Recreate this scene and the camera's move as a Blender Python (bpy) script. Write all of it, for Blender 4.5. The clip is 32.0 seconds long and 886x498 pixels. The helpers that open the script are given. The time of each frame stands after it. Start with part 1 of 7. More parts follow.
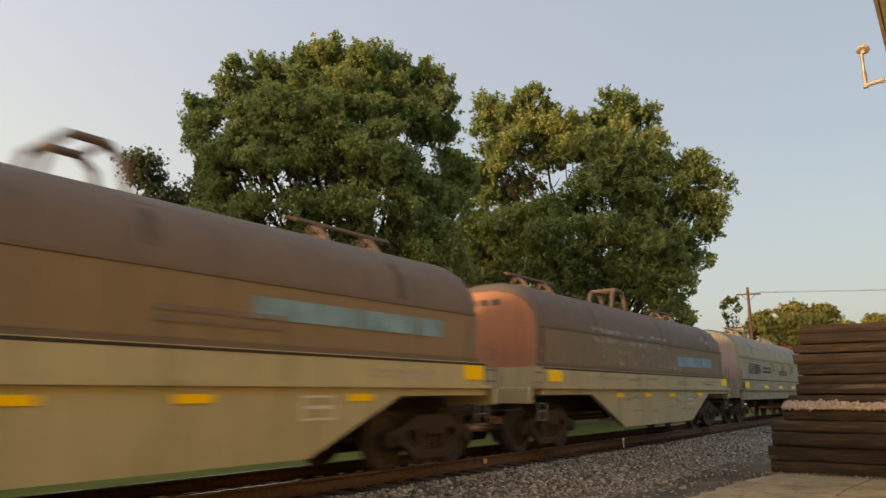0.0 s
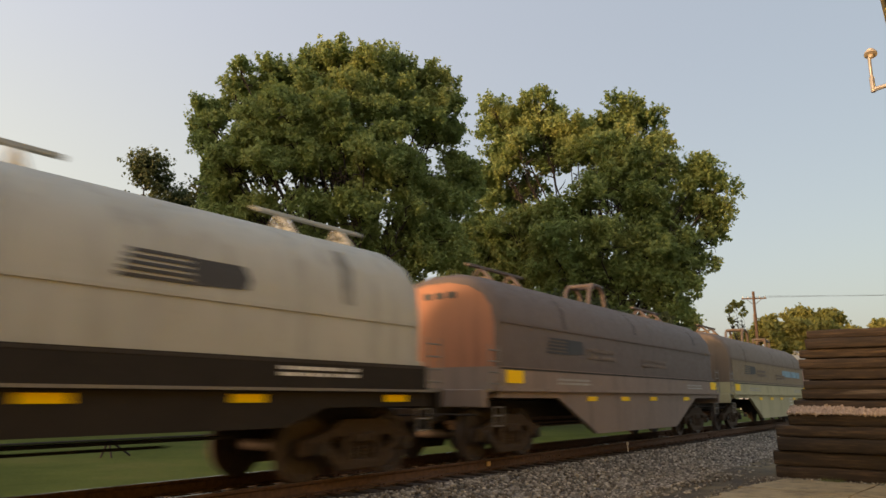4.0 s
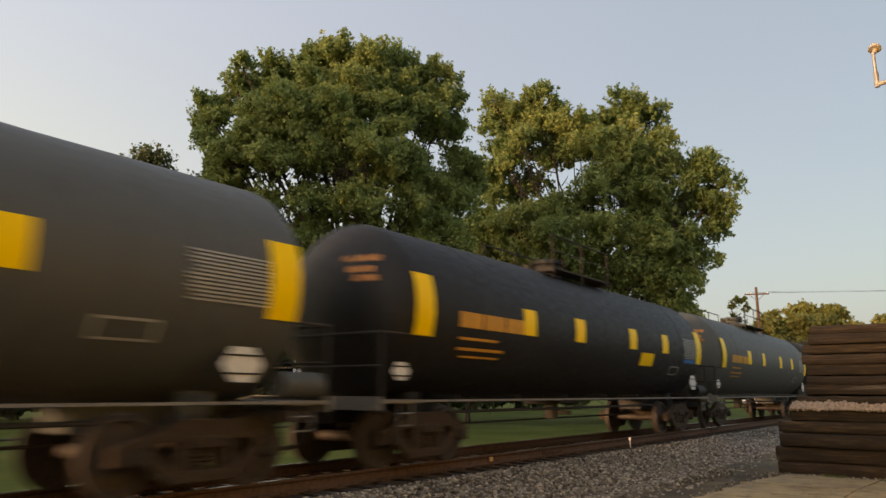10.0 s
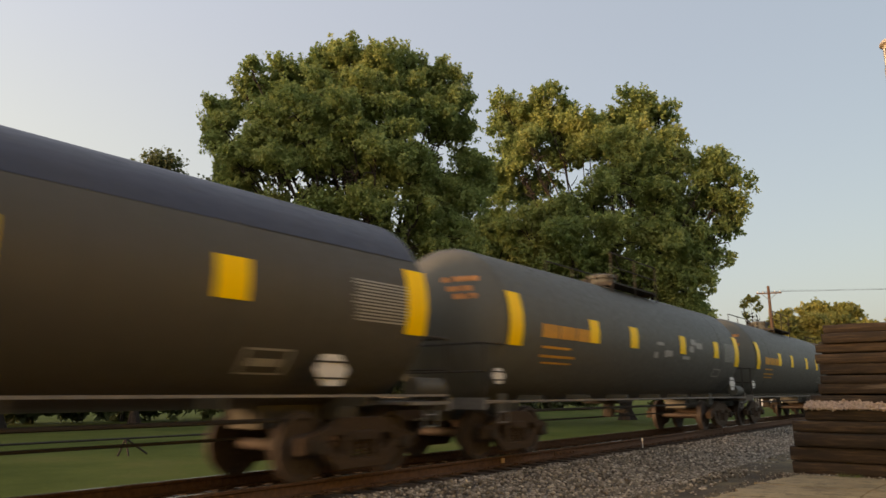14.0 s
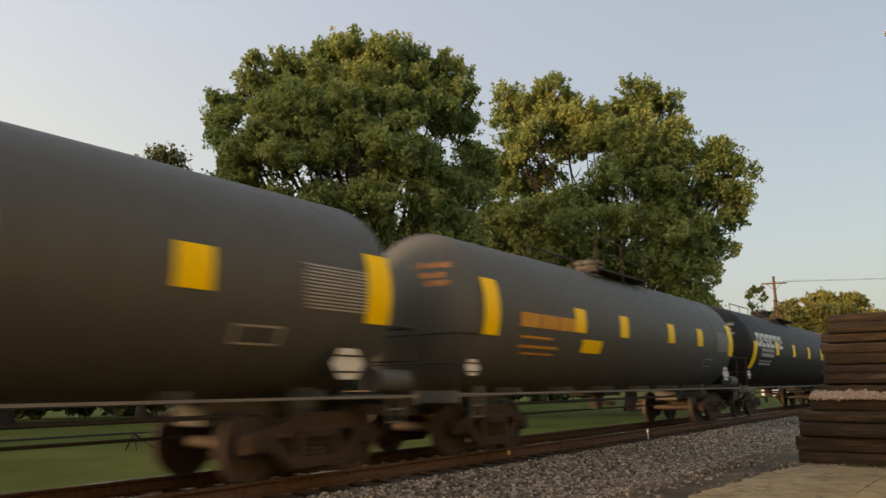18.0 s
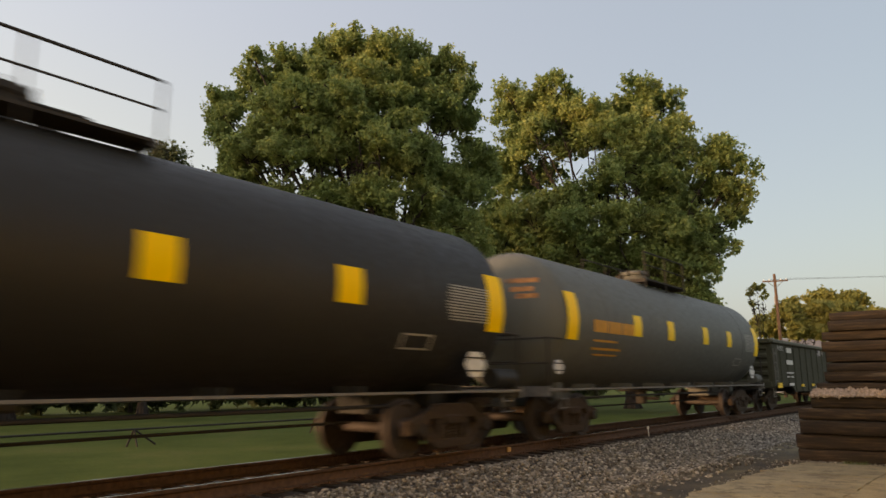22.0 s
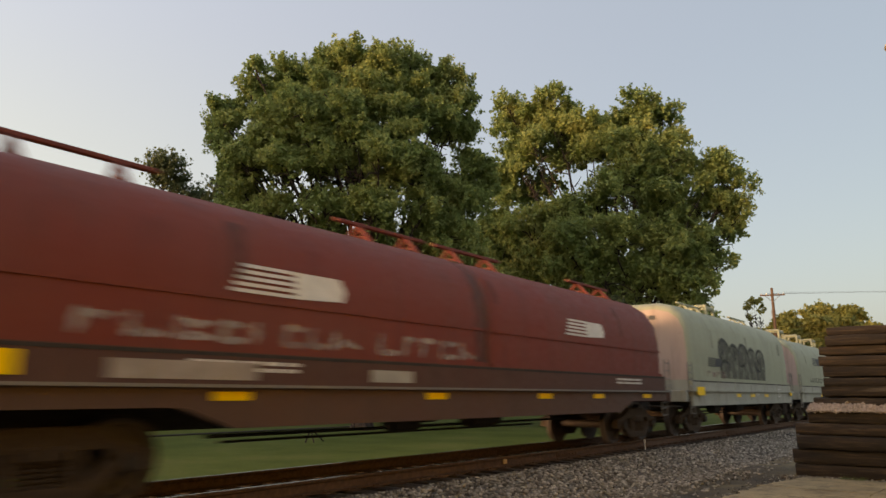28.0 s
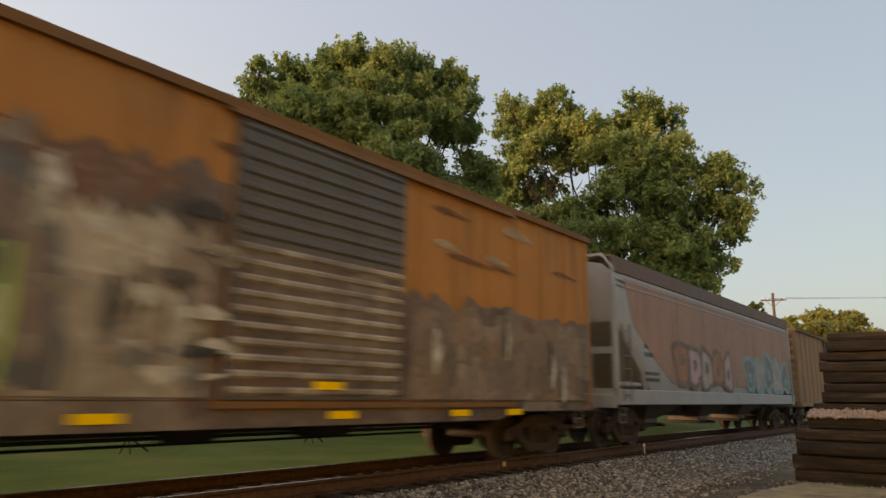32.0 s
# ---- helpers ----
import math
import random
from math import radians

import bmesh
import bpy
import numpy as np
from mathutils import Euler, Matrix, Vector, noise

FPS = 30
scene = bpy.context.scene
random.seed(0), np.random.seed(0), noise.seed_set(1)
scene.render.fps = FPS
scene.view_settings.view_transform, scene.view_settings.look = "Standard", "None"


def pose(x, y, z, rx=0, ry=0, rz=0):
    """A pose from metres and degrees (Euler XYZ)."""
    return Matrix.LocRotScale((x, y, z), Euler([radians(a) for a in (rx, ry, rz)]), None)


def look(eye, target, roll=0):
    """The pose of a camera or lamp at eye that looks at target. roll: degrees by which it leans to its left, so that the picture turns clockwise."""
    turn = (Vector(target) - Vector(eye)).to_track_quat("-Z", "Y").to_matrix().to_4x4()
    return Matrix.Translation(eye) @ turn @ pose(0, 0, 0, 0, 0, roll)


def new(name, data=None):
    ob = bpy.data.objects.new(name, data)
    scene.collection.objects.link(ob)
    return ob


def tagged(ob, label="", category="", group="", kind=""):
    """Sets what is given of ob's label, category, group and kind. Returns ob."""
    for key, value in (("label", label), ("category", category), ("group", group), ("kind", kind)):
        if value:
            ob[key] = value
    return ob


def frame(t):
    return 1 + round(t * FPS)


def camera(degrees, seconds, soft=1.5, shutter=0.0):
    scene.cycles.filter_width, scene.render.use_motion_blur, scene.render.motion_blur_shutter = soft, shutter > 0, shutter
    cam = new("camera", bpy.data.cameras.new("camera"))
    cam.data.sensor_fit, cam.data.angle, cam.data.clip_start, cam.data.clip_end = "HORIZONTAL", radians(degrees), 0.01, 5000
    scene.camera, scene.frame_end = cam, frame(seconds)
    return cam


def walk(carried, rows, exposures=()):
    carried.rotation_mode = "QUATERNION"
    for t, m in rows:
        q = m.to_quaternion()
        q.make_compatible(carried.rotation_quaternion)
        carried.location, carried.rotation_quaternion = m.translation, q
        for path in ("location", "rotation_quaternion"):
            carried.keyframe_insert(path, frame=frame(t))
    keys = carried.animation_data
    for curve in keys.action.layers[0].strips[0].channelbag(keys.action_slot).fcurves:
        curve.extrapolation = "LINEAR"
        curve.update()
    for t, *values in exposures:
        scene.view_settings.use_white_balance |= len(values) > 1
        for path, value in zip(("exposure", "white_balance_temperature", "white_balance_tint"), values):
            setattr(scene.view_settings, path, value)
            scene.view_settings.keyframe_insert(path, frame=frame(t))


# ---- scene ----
# camera: hand-held on one spot beside the track, turning a little
cam = camera(65.0, 32.0, soft=1.5, shutter=0.42)
EYE = (0.0, -8.4, 1.175)


def aim(t, heading, rise, roll):
    h, r = radians(heading), radians(rise)
    way = Vector((math.cos(h) * math.cos(r), math.sin(h) * math.cos(r), math.sin(r)))
    return t, look(EYE, Vector(EYE) + way, roll)


walk(cam, [aim(*row) for row in [
    (0, 36.51, 11.77, -0.19), (0.5, 36.66, 11.82, -0.19), (1, 36.76, 11.94, -0.19), (1.5, 36.73, 12.07, -0.15), (2, 36.91, 12.09, 0.13), (2.5, 37.10,
    11.98, 0.20), (3, 37.04, 11.99, 0.25), (3.5, 36.99, 12.00, 0.27), (5.5, 36.63, 11.62, 0.26), (6, 36.55, 11.58, 0.32), (6.5, 36.59, 11.60, 0.32), (7,
    36.60, 11.67, 0.28), (7.5, 36.65, 11.73, 0.28), (8, 36.75, 11.78, 0.29), (8.5, 36.90, 11.67, 0.25), (9, 36.99, 11.52, 0.22), (9.5, 37.11, 11.52,
    0.21), (10, 37.13, 11.59, 0.28), (10.5, 37.25, 11.65, 0.25), (11, 37.42, 11.69, 0.21), (11.5, 37.48, 11.85, 0.17), (12, 37.36, 11.96, 0.06), (12.5,
    37.39, 11.95, 0.01), (13, 37.54, 11.81, -0.04), (13.5, 37.79, 11.75, -0.09), (14, 37.95, 11.72, -0.08), (14.5, 38.12, 11.69, -0.05), (16.5, 38.17,
    11.59, -0.43), (17, 38.32, 11.52, -0.54), (17.5, 38.34, 11.37, -0.52), (18, 38.30, 11.14, -0.49), (18.5, 38.24, 10.97, -0.39), (19, 38.19, 10.96,
    -0.45), (19.5, 38.20, 11.00, -0.51), (20, 38.22, 10.98, -0.50), (20.5, 38.17, 11.00, -0.48), (21, 38.15, 10.98, -0.38), (21.5, 38.29, 10.98, -0.27),
    (22, 38.37, 10.90, -0.38), (22.5, 38.45, 10.83, -0.55), (23, 38.44, 10.83, -0.60), (23.5, 38.42, 10.82, -0.60), (24, 38.32, 10.81, -0.59), (24.5,
    38.17, 10.79, -0.57), (25, 38.12, 10.76, -0.44), (25.5, 38.09, 10.96, -0.28), (27.5, 38.17, 11.63, -0.12), (28, 38.20, 11.76, 0.21), (28.5, 38.11,
    11.91, 0.29), (29, 38.03, 12.08, 0.31), (29.5, 38.14, 12.28, 0.47), (30, 38.12, 12.40, 0.61), (30.5, 37.88, 12.52, 0.65), (31, 37.82, 12.39, 0.59),
    (31.5, 38.13, 12.03, 0.63), (32, 38.29, 11.91, 0.78)
]], exposures=[(0, 1.42, 7700, 8), (32, 1.42, 7700, 8)])

# ---- light: clear dusk sky, the sun low behind the train's head, warm lamps under the eave ----
SUN_HEADING, SUN_RISE = 160.0, 6.0
world = bpy.data.worlds.new("dusk_sky")
scene.world = world
world.use_nodes = True
sky = world.node_tree.nodes.new("ShaderNodeTexSky")
sky.sky_type, sky.sun_disc = "NISHITA", False
sky.sun_elevation, sky.sun_rotation = radians(SUN_RISE), radians(90 - SUN_HEADING)
sky.altitude, sky.air_density, sky.dust_density, sky.ozone_density = 50, 1.0, 3.5, 1.0
background = world.node_tree.nodes["Background"]
background.inputs["Strength"].default_value = 0.15
haze = world.node_tree.nodes.new("ShaderNodeMix")
haze.data_type = "RGBA"
haze.inputs["Factor"].default_value = 0.66
# the haze brightens smoothly from the far side of the sky towards the sun
where = world.node_tree.nodes.new("ShaderNodeTexCoord")
facing = world.node_tree.nodes.new("ShaderNodeVectorMath")
facing.operation = "DOT_PRODUCT"
facing.inputs[1].default_value = (math.cos(radians(SUN_HEADING)), math.sin(radians(SUN_HEADING)), 0.0)
world.node_tree.links.new(where.outputs["Generated"], facing.inputs[0])
share = world.node_tree.nodes.new("ShaderNodeMapRange")
share.inputs["From Min"].default_value = -1.0
world.node_tree.links.new(facing.outputs["Value"], share.inputs["Value"])
glow = world.node_tree.nodes.new("ShaderNodeMix")
glow.data_type = "RGBA"
glow.inputs["A"].default_value = (0.92, 1.02, 1.40, 1)
glow.inputs["B"].default_value = (2.95, 3.05, 3.95, 1)
world.node_tree.links.new(share.outputs["Result"], glow.inputs["Factor"])
world.node_tree.links.new(glow.outputs["Result"], haze.inputs["B"])
world.node_tree.links.new(sky.outputs["Color"], haze.inputs["A"])
# low in the sky, towards the sun, the haze turns from blue to cream
height = world.node_tree.nodes.new("ShaderNodeSeparateXYZ")
world.node_tree.links.new(where.outputs["Generated"], height.inputs[0])
low = world.node_tree.nodes.new("ShaderNodeMapRange")
low.interpolation_type = "SMOOTHSTEP"
low.inputs["From Min"].default_value, low.inputs["From Max"].default_value = 0.18, 0.58
world.node_tree.links.new(height.outputs["Z"], low.inputs["Value"])
band = world.node_tree.nodes.new("ShaderNodeMix")
band.data_type = "RGBA"
cream = world.node_tree.nodes.new("ShaderNodeMix")
cream.data_type = "RGBA"
cream.inputs["A"].default_value, cream.inputs["B"].default_value = (0.99, 1.0, 1.0, 1), (1.11, 1.08, 0.89, 1)
side = world.node_tree.nodes.new("ShaderNodeMapRange")
side.interpolation_type = "SMOOTHSTEP"
side.inputs["From Min"].default_value, side.inputs["From Max"].default_value = 0.12, 0.55
world.node_tree.links.new(share.outputs["Result"], side.inputs["Value"])
world.node_tree.links.new(side.outputs["Result"], cream.inputs["Factor"])
world.node_tree.links.new(cream.outputs["Result"], band.inputs["A"])
band.inputs["B"].default_value = (0.96, 0.99, 1.0, 1)
world.node_tree.links.new(low.outputs["Result"], band.inputs["Factor"])
tinted = world.node_tree.nodes.new("ShaderNodeMix")
tinted.data_type, tinted.blend_type = "RGBA", "MULTIPLY"
tinted.inputs["Factor"].default_value = 1.0
world.node_tree.links.new(haze.outputs["Result"], tinted.inputs["A"])
world.node_tree.links.new(band.outputs["Result"], tinted.inputs["B"])
world.node_tree.links.new(tinted.outputs["Result"], background.inputs["Color"])

sun = new("sun", bpy.data.lights.new("sun", "SUN"))
sun.data.energy, sun.data.angle, sun.data.color = 1.45, radians(10), (1.0, 0.64, 0.42)
sun.matrix_world = look(Vector((math.cos(radians(SUN_HEADING)), math.sin(radians(SUN_HEADING)), math.tan(radians(SUN_RISE)))), (0, 0, 0))

for lamp_x, watts in ((-4.0, 150), (4.5, 150), (10.5, 165)):
    lamp = new("wall_lamp_light", bpy.data.lights.new("wall_lamp_light", "POINT"))
    lamp.data.energy, lamp.data.color, lamp.data.shadow_soft_size = watts, (1.0, 0.58, 0.09), 0.09
    lamp.location = (lamp_x, -9.33, 2.95)


# ---- materials ----
def nodes_of(name, rough=0.6, metal=0.0):
    mat = bpy.data.materials.new(name)
    mat.use_nodes = True
    nt = mat.node_tree
    bsdf = nt.nodes["Principled BSDF"]
    bsdf.inputs["Roughness"].default_value, bsdf.inputs["Metallic"].default_value = rough, metal
    return mat, nt, bsdf


def add(nt, kind, **sets):
    node = nt.nodes.new("ShaderNode" + kind)
    for key, value in sets.items():
        node.inputs[key].default_value = value
    return node


def coords(nt, scale=(1, 1, 1)):
    tex, mp = nt.nodes.new("ShaderNodeTexCoord"), nt.nodes.new("ShaderNodeMapping")
    mp.inputs["Scale"].default_value = scale
    nt.links.new(tex.outputs["Object"], mp.inputs["Vector"])
    return mp.outputs["Vector"]


def noisy(nt, vec, scale, detail=6.0, rough=0.6):
    node = add(nt, "TexNoise", Scale=scale, Detail=detail, Roughness=rough)
    nt.links.new(vec, node.inputs["Vector"])
    return node.outputs["Fac"]


def ramp(nt, fac, stops):
    node = nt.nodes.new("ShaderNodeValToRGB")
    el = node.color_ramp.elements
    while len(el) < len(stops):
        el.new(0.5)
    for e, (pos, col) in zip(el, stops):
        e.position, e.color = pos, (*col, 1) if len(col) == 3 else (col[0],) * 3 + (1,)
    nt.links.new(fac, node.inputs["Fac"])
    return node.outputs["Color"]


def mixed(nt, fac, a, b, blend="MIX"):
    node = nt.nodes.new("ShaderNodeMix")
    node.data_type, node.blend_type = "RGBA", blend
    for sock, val in ((node.inputs["Factor"], fac), (node.inputs["A"], a), (node.inputs["B"], b)):
        if hasattr(val, "is_linked"):
            nt.links.new(val, sock)
        elif isinstance(val, (int, float)):
            sock.default_value = val
        else:
            sock.default_value = (*val, 1)
    return node.outputs["Result"]


def bumped(nt, bsdf, height, strength=0.3, distance=0.02):
    node = add(nt, "Bump", Strength=strength, Distance=distance)
    nt.links.new(height, node.inputs["Height"])
    nt.links.new(node.outputs["Normal"], bsdf.inputs["Normal"])


def paint(name, color, rust=(0.09, 0.045, 0.025), dirt=0.45, rusty=0.25, rough=0.55, streak=0.5, gloss=0.35):
    """Weathered paint on steel: broad fading, streaks of dirt running down, specks of rust."""
    mat, nt, bsdf = nodes_of(name, rough)
    vec = coords(nt)
    fade = noisy(nt, vec, 0.6, 4)
    run = noisy(nt, coords(nt, (2.2, 2.2, 0.22)), 1.6, 5)
    fine = noisy(nt, vec, 9.0, 8, 0.7)
    dust = tuple(0.55 * c + 0.45 * d for c, d in zip(color, (0.10, 0.085, 0.065)))
    base = mixed(nt, ramp(nt, fade, [(0.35, (0.0,)), (0.7, (dirt,))]), color, dust)
    base = mixed(nt, ramp(nt, run, [(0.5, (0.0,)), (0.75, (streak,))]), base, tuple(c * 0.5 for c in dust))
    base = mixed(nt, ramp(nt, fine, [(0.62, (0.0,)), (0.75, (rusty,))]), base, rust)
    nt.links.new(base, bsdf.inputs["Base Color"])
    nt.links.new(ramp(nt, fine, [(0.3, (rough - 0.1,)), (0.7, (rough + 0.2,))]), bsdf.inputs["Roughness"])
    bsdf.inputs["Specular IOR Level"].default_value = gloss
    bumped(nt, bsdf, fine, 0.12, 0.01)
    return mat


def plain(name, color, rough=0.6, metal=0.0, vary=0.25, scale=6.0, bump=0.2):
    mat, nt, bsdf = nodes_of(name, rough, metal)
    n = noisy(nt, coords(nt), scale, 8, 0.65)
    lo, hi = tuple(c * (1 - vary) for c in color), tuple(min(1, c * (1 + vary)) for c in color)
    nt.links.new(ramp(nt, n, [(0.3, lo), (0.7, hi)]), bsdf.inputs["Base Color"])
    bsdf.inputs["Specular IOR Level"].default_value = 0.2 if rough > 0.7 else 0.5
    bumped(nt, bsdf, n, bump, 0.02)
    return mat


def muddled(name, colors, scale=1.3):
    """Overlaid sprays of several colours, with hard-edged patches and drips."""
    mat, nt, bsdf = nodes_of(name, 0.85)
    vec = coords(nt)
    vor = add(nt, "TexVoronoi", Scale=scale)
    warp = noisy(nt, vec, 2.2, 4)
    shift = nt.nodes.new("ShaderNodeVectorMath")
    shift.operation = "SCALE"
    shift.inputs["Scale"].default_value = 0.9
    comb = nt.nodes.new("ShaderNodeCombineXYZ")
    for k in "XYZ":
        nt.links.new(warp, comb.inputs[k])
    plus = nt.nodes.new("ShaderNodeVectorMath")
    plus.operation = "ADD"
    nt.links.new(comb.outputs[0], shift.inputs[0])
    nt.links.new(vec, plus.inputs[0])
    nt.links.new(shift.outputs[0], plus.inputs[1])
    nt.links.new(plus.outputs[0], vor.inputs["Vector"])
    sep = nt.nodes.new("ShaderNodeSeparateColor")
    nt.links.new(vor.outputs["Color"], sep.inputs[0])
    fine = add(nt, "TexVoronoi", Scale=scale * 3.4)
    nt.links.new(plus.outputs[0], fine.inputs["Vector"])
    n = len(colors)
    node = nt.nodes.new("ShaderNodeValToRGB")
    node.color_ramp.interpolation = "CONSTANT"
    el = node.color_ramp.elements
    while len(el) < n:
        el.new(0.5)
    for k, (e, col) in enumerate(zip(el, colors)):
        e.position, e.color = k / n, (*col, 1)
    nt.links.new(sep.outputs[0], node.inputs["Fac"])
    run = noisy(nt, coords(nt, (2.5, 2.5, 0.3)), 2.0, 6)
    base = mixed(nt, ramp(nt, run, [(0.45, (0.0,)), (0.7, (0.55,))]), mixed(nt, 0.45, node.outputs["Color"], ramp(nt, fine.outputs["Distance"], [(0.1, colors[1]), (0.5, colors[2])])), (0.09, 0.07, 0.055))
    nt.links.new(base, bsdf.inputs["Base Color"])
    return mat


def sprayed(name, color, cover=0.75, scale=1.6):
    """Thin sprayed paint that lets the coat below show through in uneven patches."""
    mat, nt, bsdf = nodes_of(name, 0.7)
    n = noisy(nt, coords(nt), scale, 5, 0.65)
    nt.links.new(ramp(nt, n, [(0.3, tuple(c * 0.7 for c in color)), (0.7, tuple(min(1, c * 1.25) for c in color))]), bsdf.inputs["Base Color"])
    clear = nt.nodes.new("ShaderNodeBsdfTransparent")
    blend = nt.nodes.new("ShaderNodeMixShader")
    nt.links.new(ramp(nt, noisy(nt, coords(nt, (1, 1, 0.8)), scale * 1.7, 6, 0.7), [(0.32, (cover * 0.25,)), (0.62, (cover,))]), blend.inputs["Fac"])
    nt.links.new(clear.outputs[0], blend.inputs[1])
    nt.links.new(bsdf.outputs[0], blend.inputs[2])
    nt.links.new(blend.outputs[0], nt.nodes["Material Output"].inputs["Surface"])
    return mat


STEEL_RUST = plain("rusted_cast_steel", (0.058, 0.041, 0.027), 0.85, 0.0, 0.45, 14, 0.4)
DARK_STEEL = plain("grimy_black_steel", (0.043, 0.037, 0.03), 0.75, 0.0, 0.4, 10)
WHEEL_STEEL = plain("worn_wheel_steel", (0.065, 0.05, 0.04), 0.65, 0.3, 0.3, 12)
YELLOW = plain("yellow_reflective_sheet", (1.0, 0.62, 0.01), 0.35, 0.0, 0.04, 40, 0.05)
YELLOW.node_tree.nodes["Principled BSDF"].inputs["Specular IOR Level"].default_value = 0.12
WHITE_MARK = plain("white_stencil_paint", (0.62, 0.6, 0.54), 0.6, 0.0, 0.15, 5)
GREY_MARK = plain("faded_stencil_paint", (0.33, 0.32, 0.28), 0.6, 0.0, 0.2, 5)
BLACK_MARK = plain("black_stencil_paint", (0.03, 0.03, 0.03), 0.6, 0.0, 0.2, 5)
ORANGE_MARK = plain("orange_stencil_paint", (0.55, 0.26, 0.02), 0.6, 0.0, 0.2, 5)
BLUE_MARK = plain("blue_panel_paint", (0.03, 0.16, 0.42), 0.6, 0.0, 0.2, 5)
GALV = plain("galvanised_grating", (0.2, 0.19, 0.17), 0.6, 0.5, 0.3, 12)


# ---- mesh helpers ----
def box(bm, x0, x1, y0, y1, z0, z1, bevel=0.0):
    made = bmesh.ops.create_cube(bm, size=1, matrix=Matrix.LocRotScale(((x0 + x1) / 2, (y0 + y1) / 2, (z0 + z1) / 2), None, (x1 - x0, y1 - y0, z1 - z0)))
    if bevel:
        edges = list({e for v in made["verts"] for e in v.link_edges})
        bmesh.ops.bevel(bm, geom=edges, offset=bevel, segments=1, affect="EDGES")


def rod(bm, a, b, r, seg=8, r2=None):
    a, b = Vector(a), Vector(b)
    m = Matrix.Translation((a + b) / 2) @ (b - a).to_track_quat("Z", "Y").to_matrix().to_4x4()
    bmesh.ops.create_cone(bm, cap_ends=True, segments=seg, radius1=r, radius2=r if r2 is None else r2, depth=(b - a).length, matrix=m)


def bent(bm, points, r, seg=6):
    """One continuous tube through the points, closed at both ends."""
    pts = [Vector(p) for p in points]
    ways = [(b - a).normalized() for a, b in zip(pts, pts[1:])]
    side = ways[0].orthogonal().normalized()
    rings = []
    for k, p in enumerate(pts):
        before, after = ways[max(0, k - 1)], ways[min(k, len(ways) - 1)]
        way = (before + after).normalized()
        side = (side - way * side.dot(way)).normalized()
        up = way.cross(side)
        wide = 1.0 / max(0.6, way.dot(after))
        rings.append([bm.verts.new(p + (side * math.cos(a) + up * math.sin(a)) * r * wide) for a in (2 * math.pi * i / seg for i in range(seg))])
    for a, b in zip(rings, rings[1:]):
        for i in range(seg):
            bm.faces.new((a[i], a[(i + 1) % seg], b[(i + 1) % seg], b[i]))
    bm.faces.new(rings[0][::-1])
    bm.faces.new(rings[-1])


def prism(bm, outline, lo, hi, axis="x"):
    """A closed outline pushed along an axis. Outline: (y, z) for axis x, (x, z) for axis y."""
    rings = []
    for at in (lo, hi):
        rings.append([bm.verts.new((at, p, q) if axis == "x" else (p, at, q)) for p, q in outline])
    n = len(outline)
    bm.faces.new(rings[0])
    bm.faces.new(rings[1][::-1])
    for i in range(n):
        bm.faces.new((rings[0][i], rings[1][i], rings[1][(i + 1) % n], rings[0][(i + 1) % n]))


def lathe(bm, profile, seg=24, axis="x", centre=(0, 0, 0)):
    """Turn a profile of (along, radius) about an axis."""
    rings = []
    for along, rad in profile:
        ring = []
        for k in range(seg):
            c, s = rad * math.cos(2 * math.pi * k / seg), rad * math.sin(2 * math.pi * k / seg)
            p = (along, c, s) if axis == "x" else (c, along, s)
            ring.append(bm.verts.new(Vector(p) + Vector(centre)))
        rings.append(ring)
    for a, b in zip(rings, rings[1:]):
        for k in range(seg):
            bm.faces.new((a[k], a[(k + 1) % seg], b[(k + 1) % seg], b[k]))
    bm.faces.new(rings[0][::-1])
    bm.faces.new(rings[-1])


def baked(name, bm, material, angle=35):
    bmesh.ops.recalc_face_normals(bm, faces=bm.faces)
    mesh = bpy.data.meshes.new(name)
    bm.to_mesh(mesh)
    bm.free()
    mesh.polygons.foreach_set("use_smooth", [True] * len(mesh.polygons))
    mesh.set_sharp_from_angle(angle=radians(angle))
    mesh.materials.append(material)
    return mesh


JOINED = ("stencilling", "data_panel", "data_plate", "lettering", "far_ties")


def part(name, data, material, parent, label="", m=None):
    """One mesh object under a thing or a part; data is a bmesh or a shared mesh."""
    mesh = baked(name, data, material) if isinstance(data, bmesh.types.BMesh) else data
    ob = new(name, mesh)
    ob.parent = parent
    if name in JOINED:
        ob["kind"] = "stuff"
    if m is not None:
        ob.matrix_basis = m
    return tagged(ob, label)


def thing(name, label, category, group="", m=None, kind=""):
    ob = tagged(new(name), label, category, group, kind)
    ob.empty_display_size = 0.3
    if m is not None:
        ob.matrix_basis = m
    return ob


def solid(name, bm, material, label, category, kind="", group="", m=None):
    """A thing that is one mesh."""
    ob = tagged(new(name, baked(name, bm, material)), label, category, group, kind)
    if m is not None:
        ob.matrix_basis = m
    return ob


def mesh_from(name, verts, faces, material, smooth=False):
    mesh = bpy.data.meshes.new(name)
    mesh.from_pydata(verts, [], faces)
    mesh.materials.append(material)
    if smooth:
        mesh.polygons.foreach_set("use_smooth", [True] * len(mesh.polygons))
    return mesh


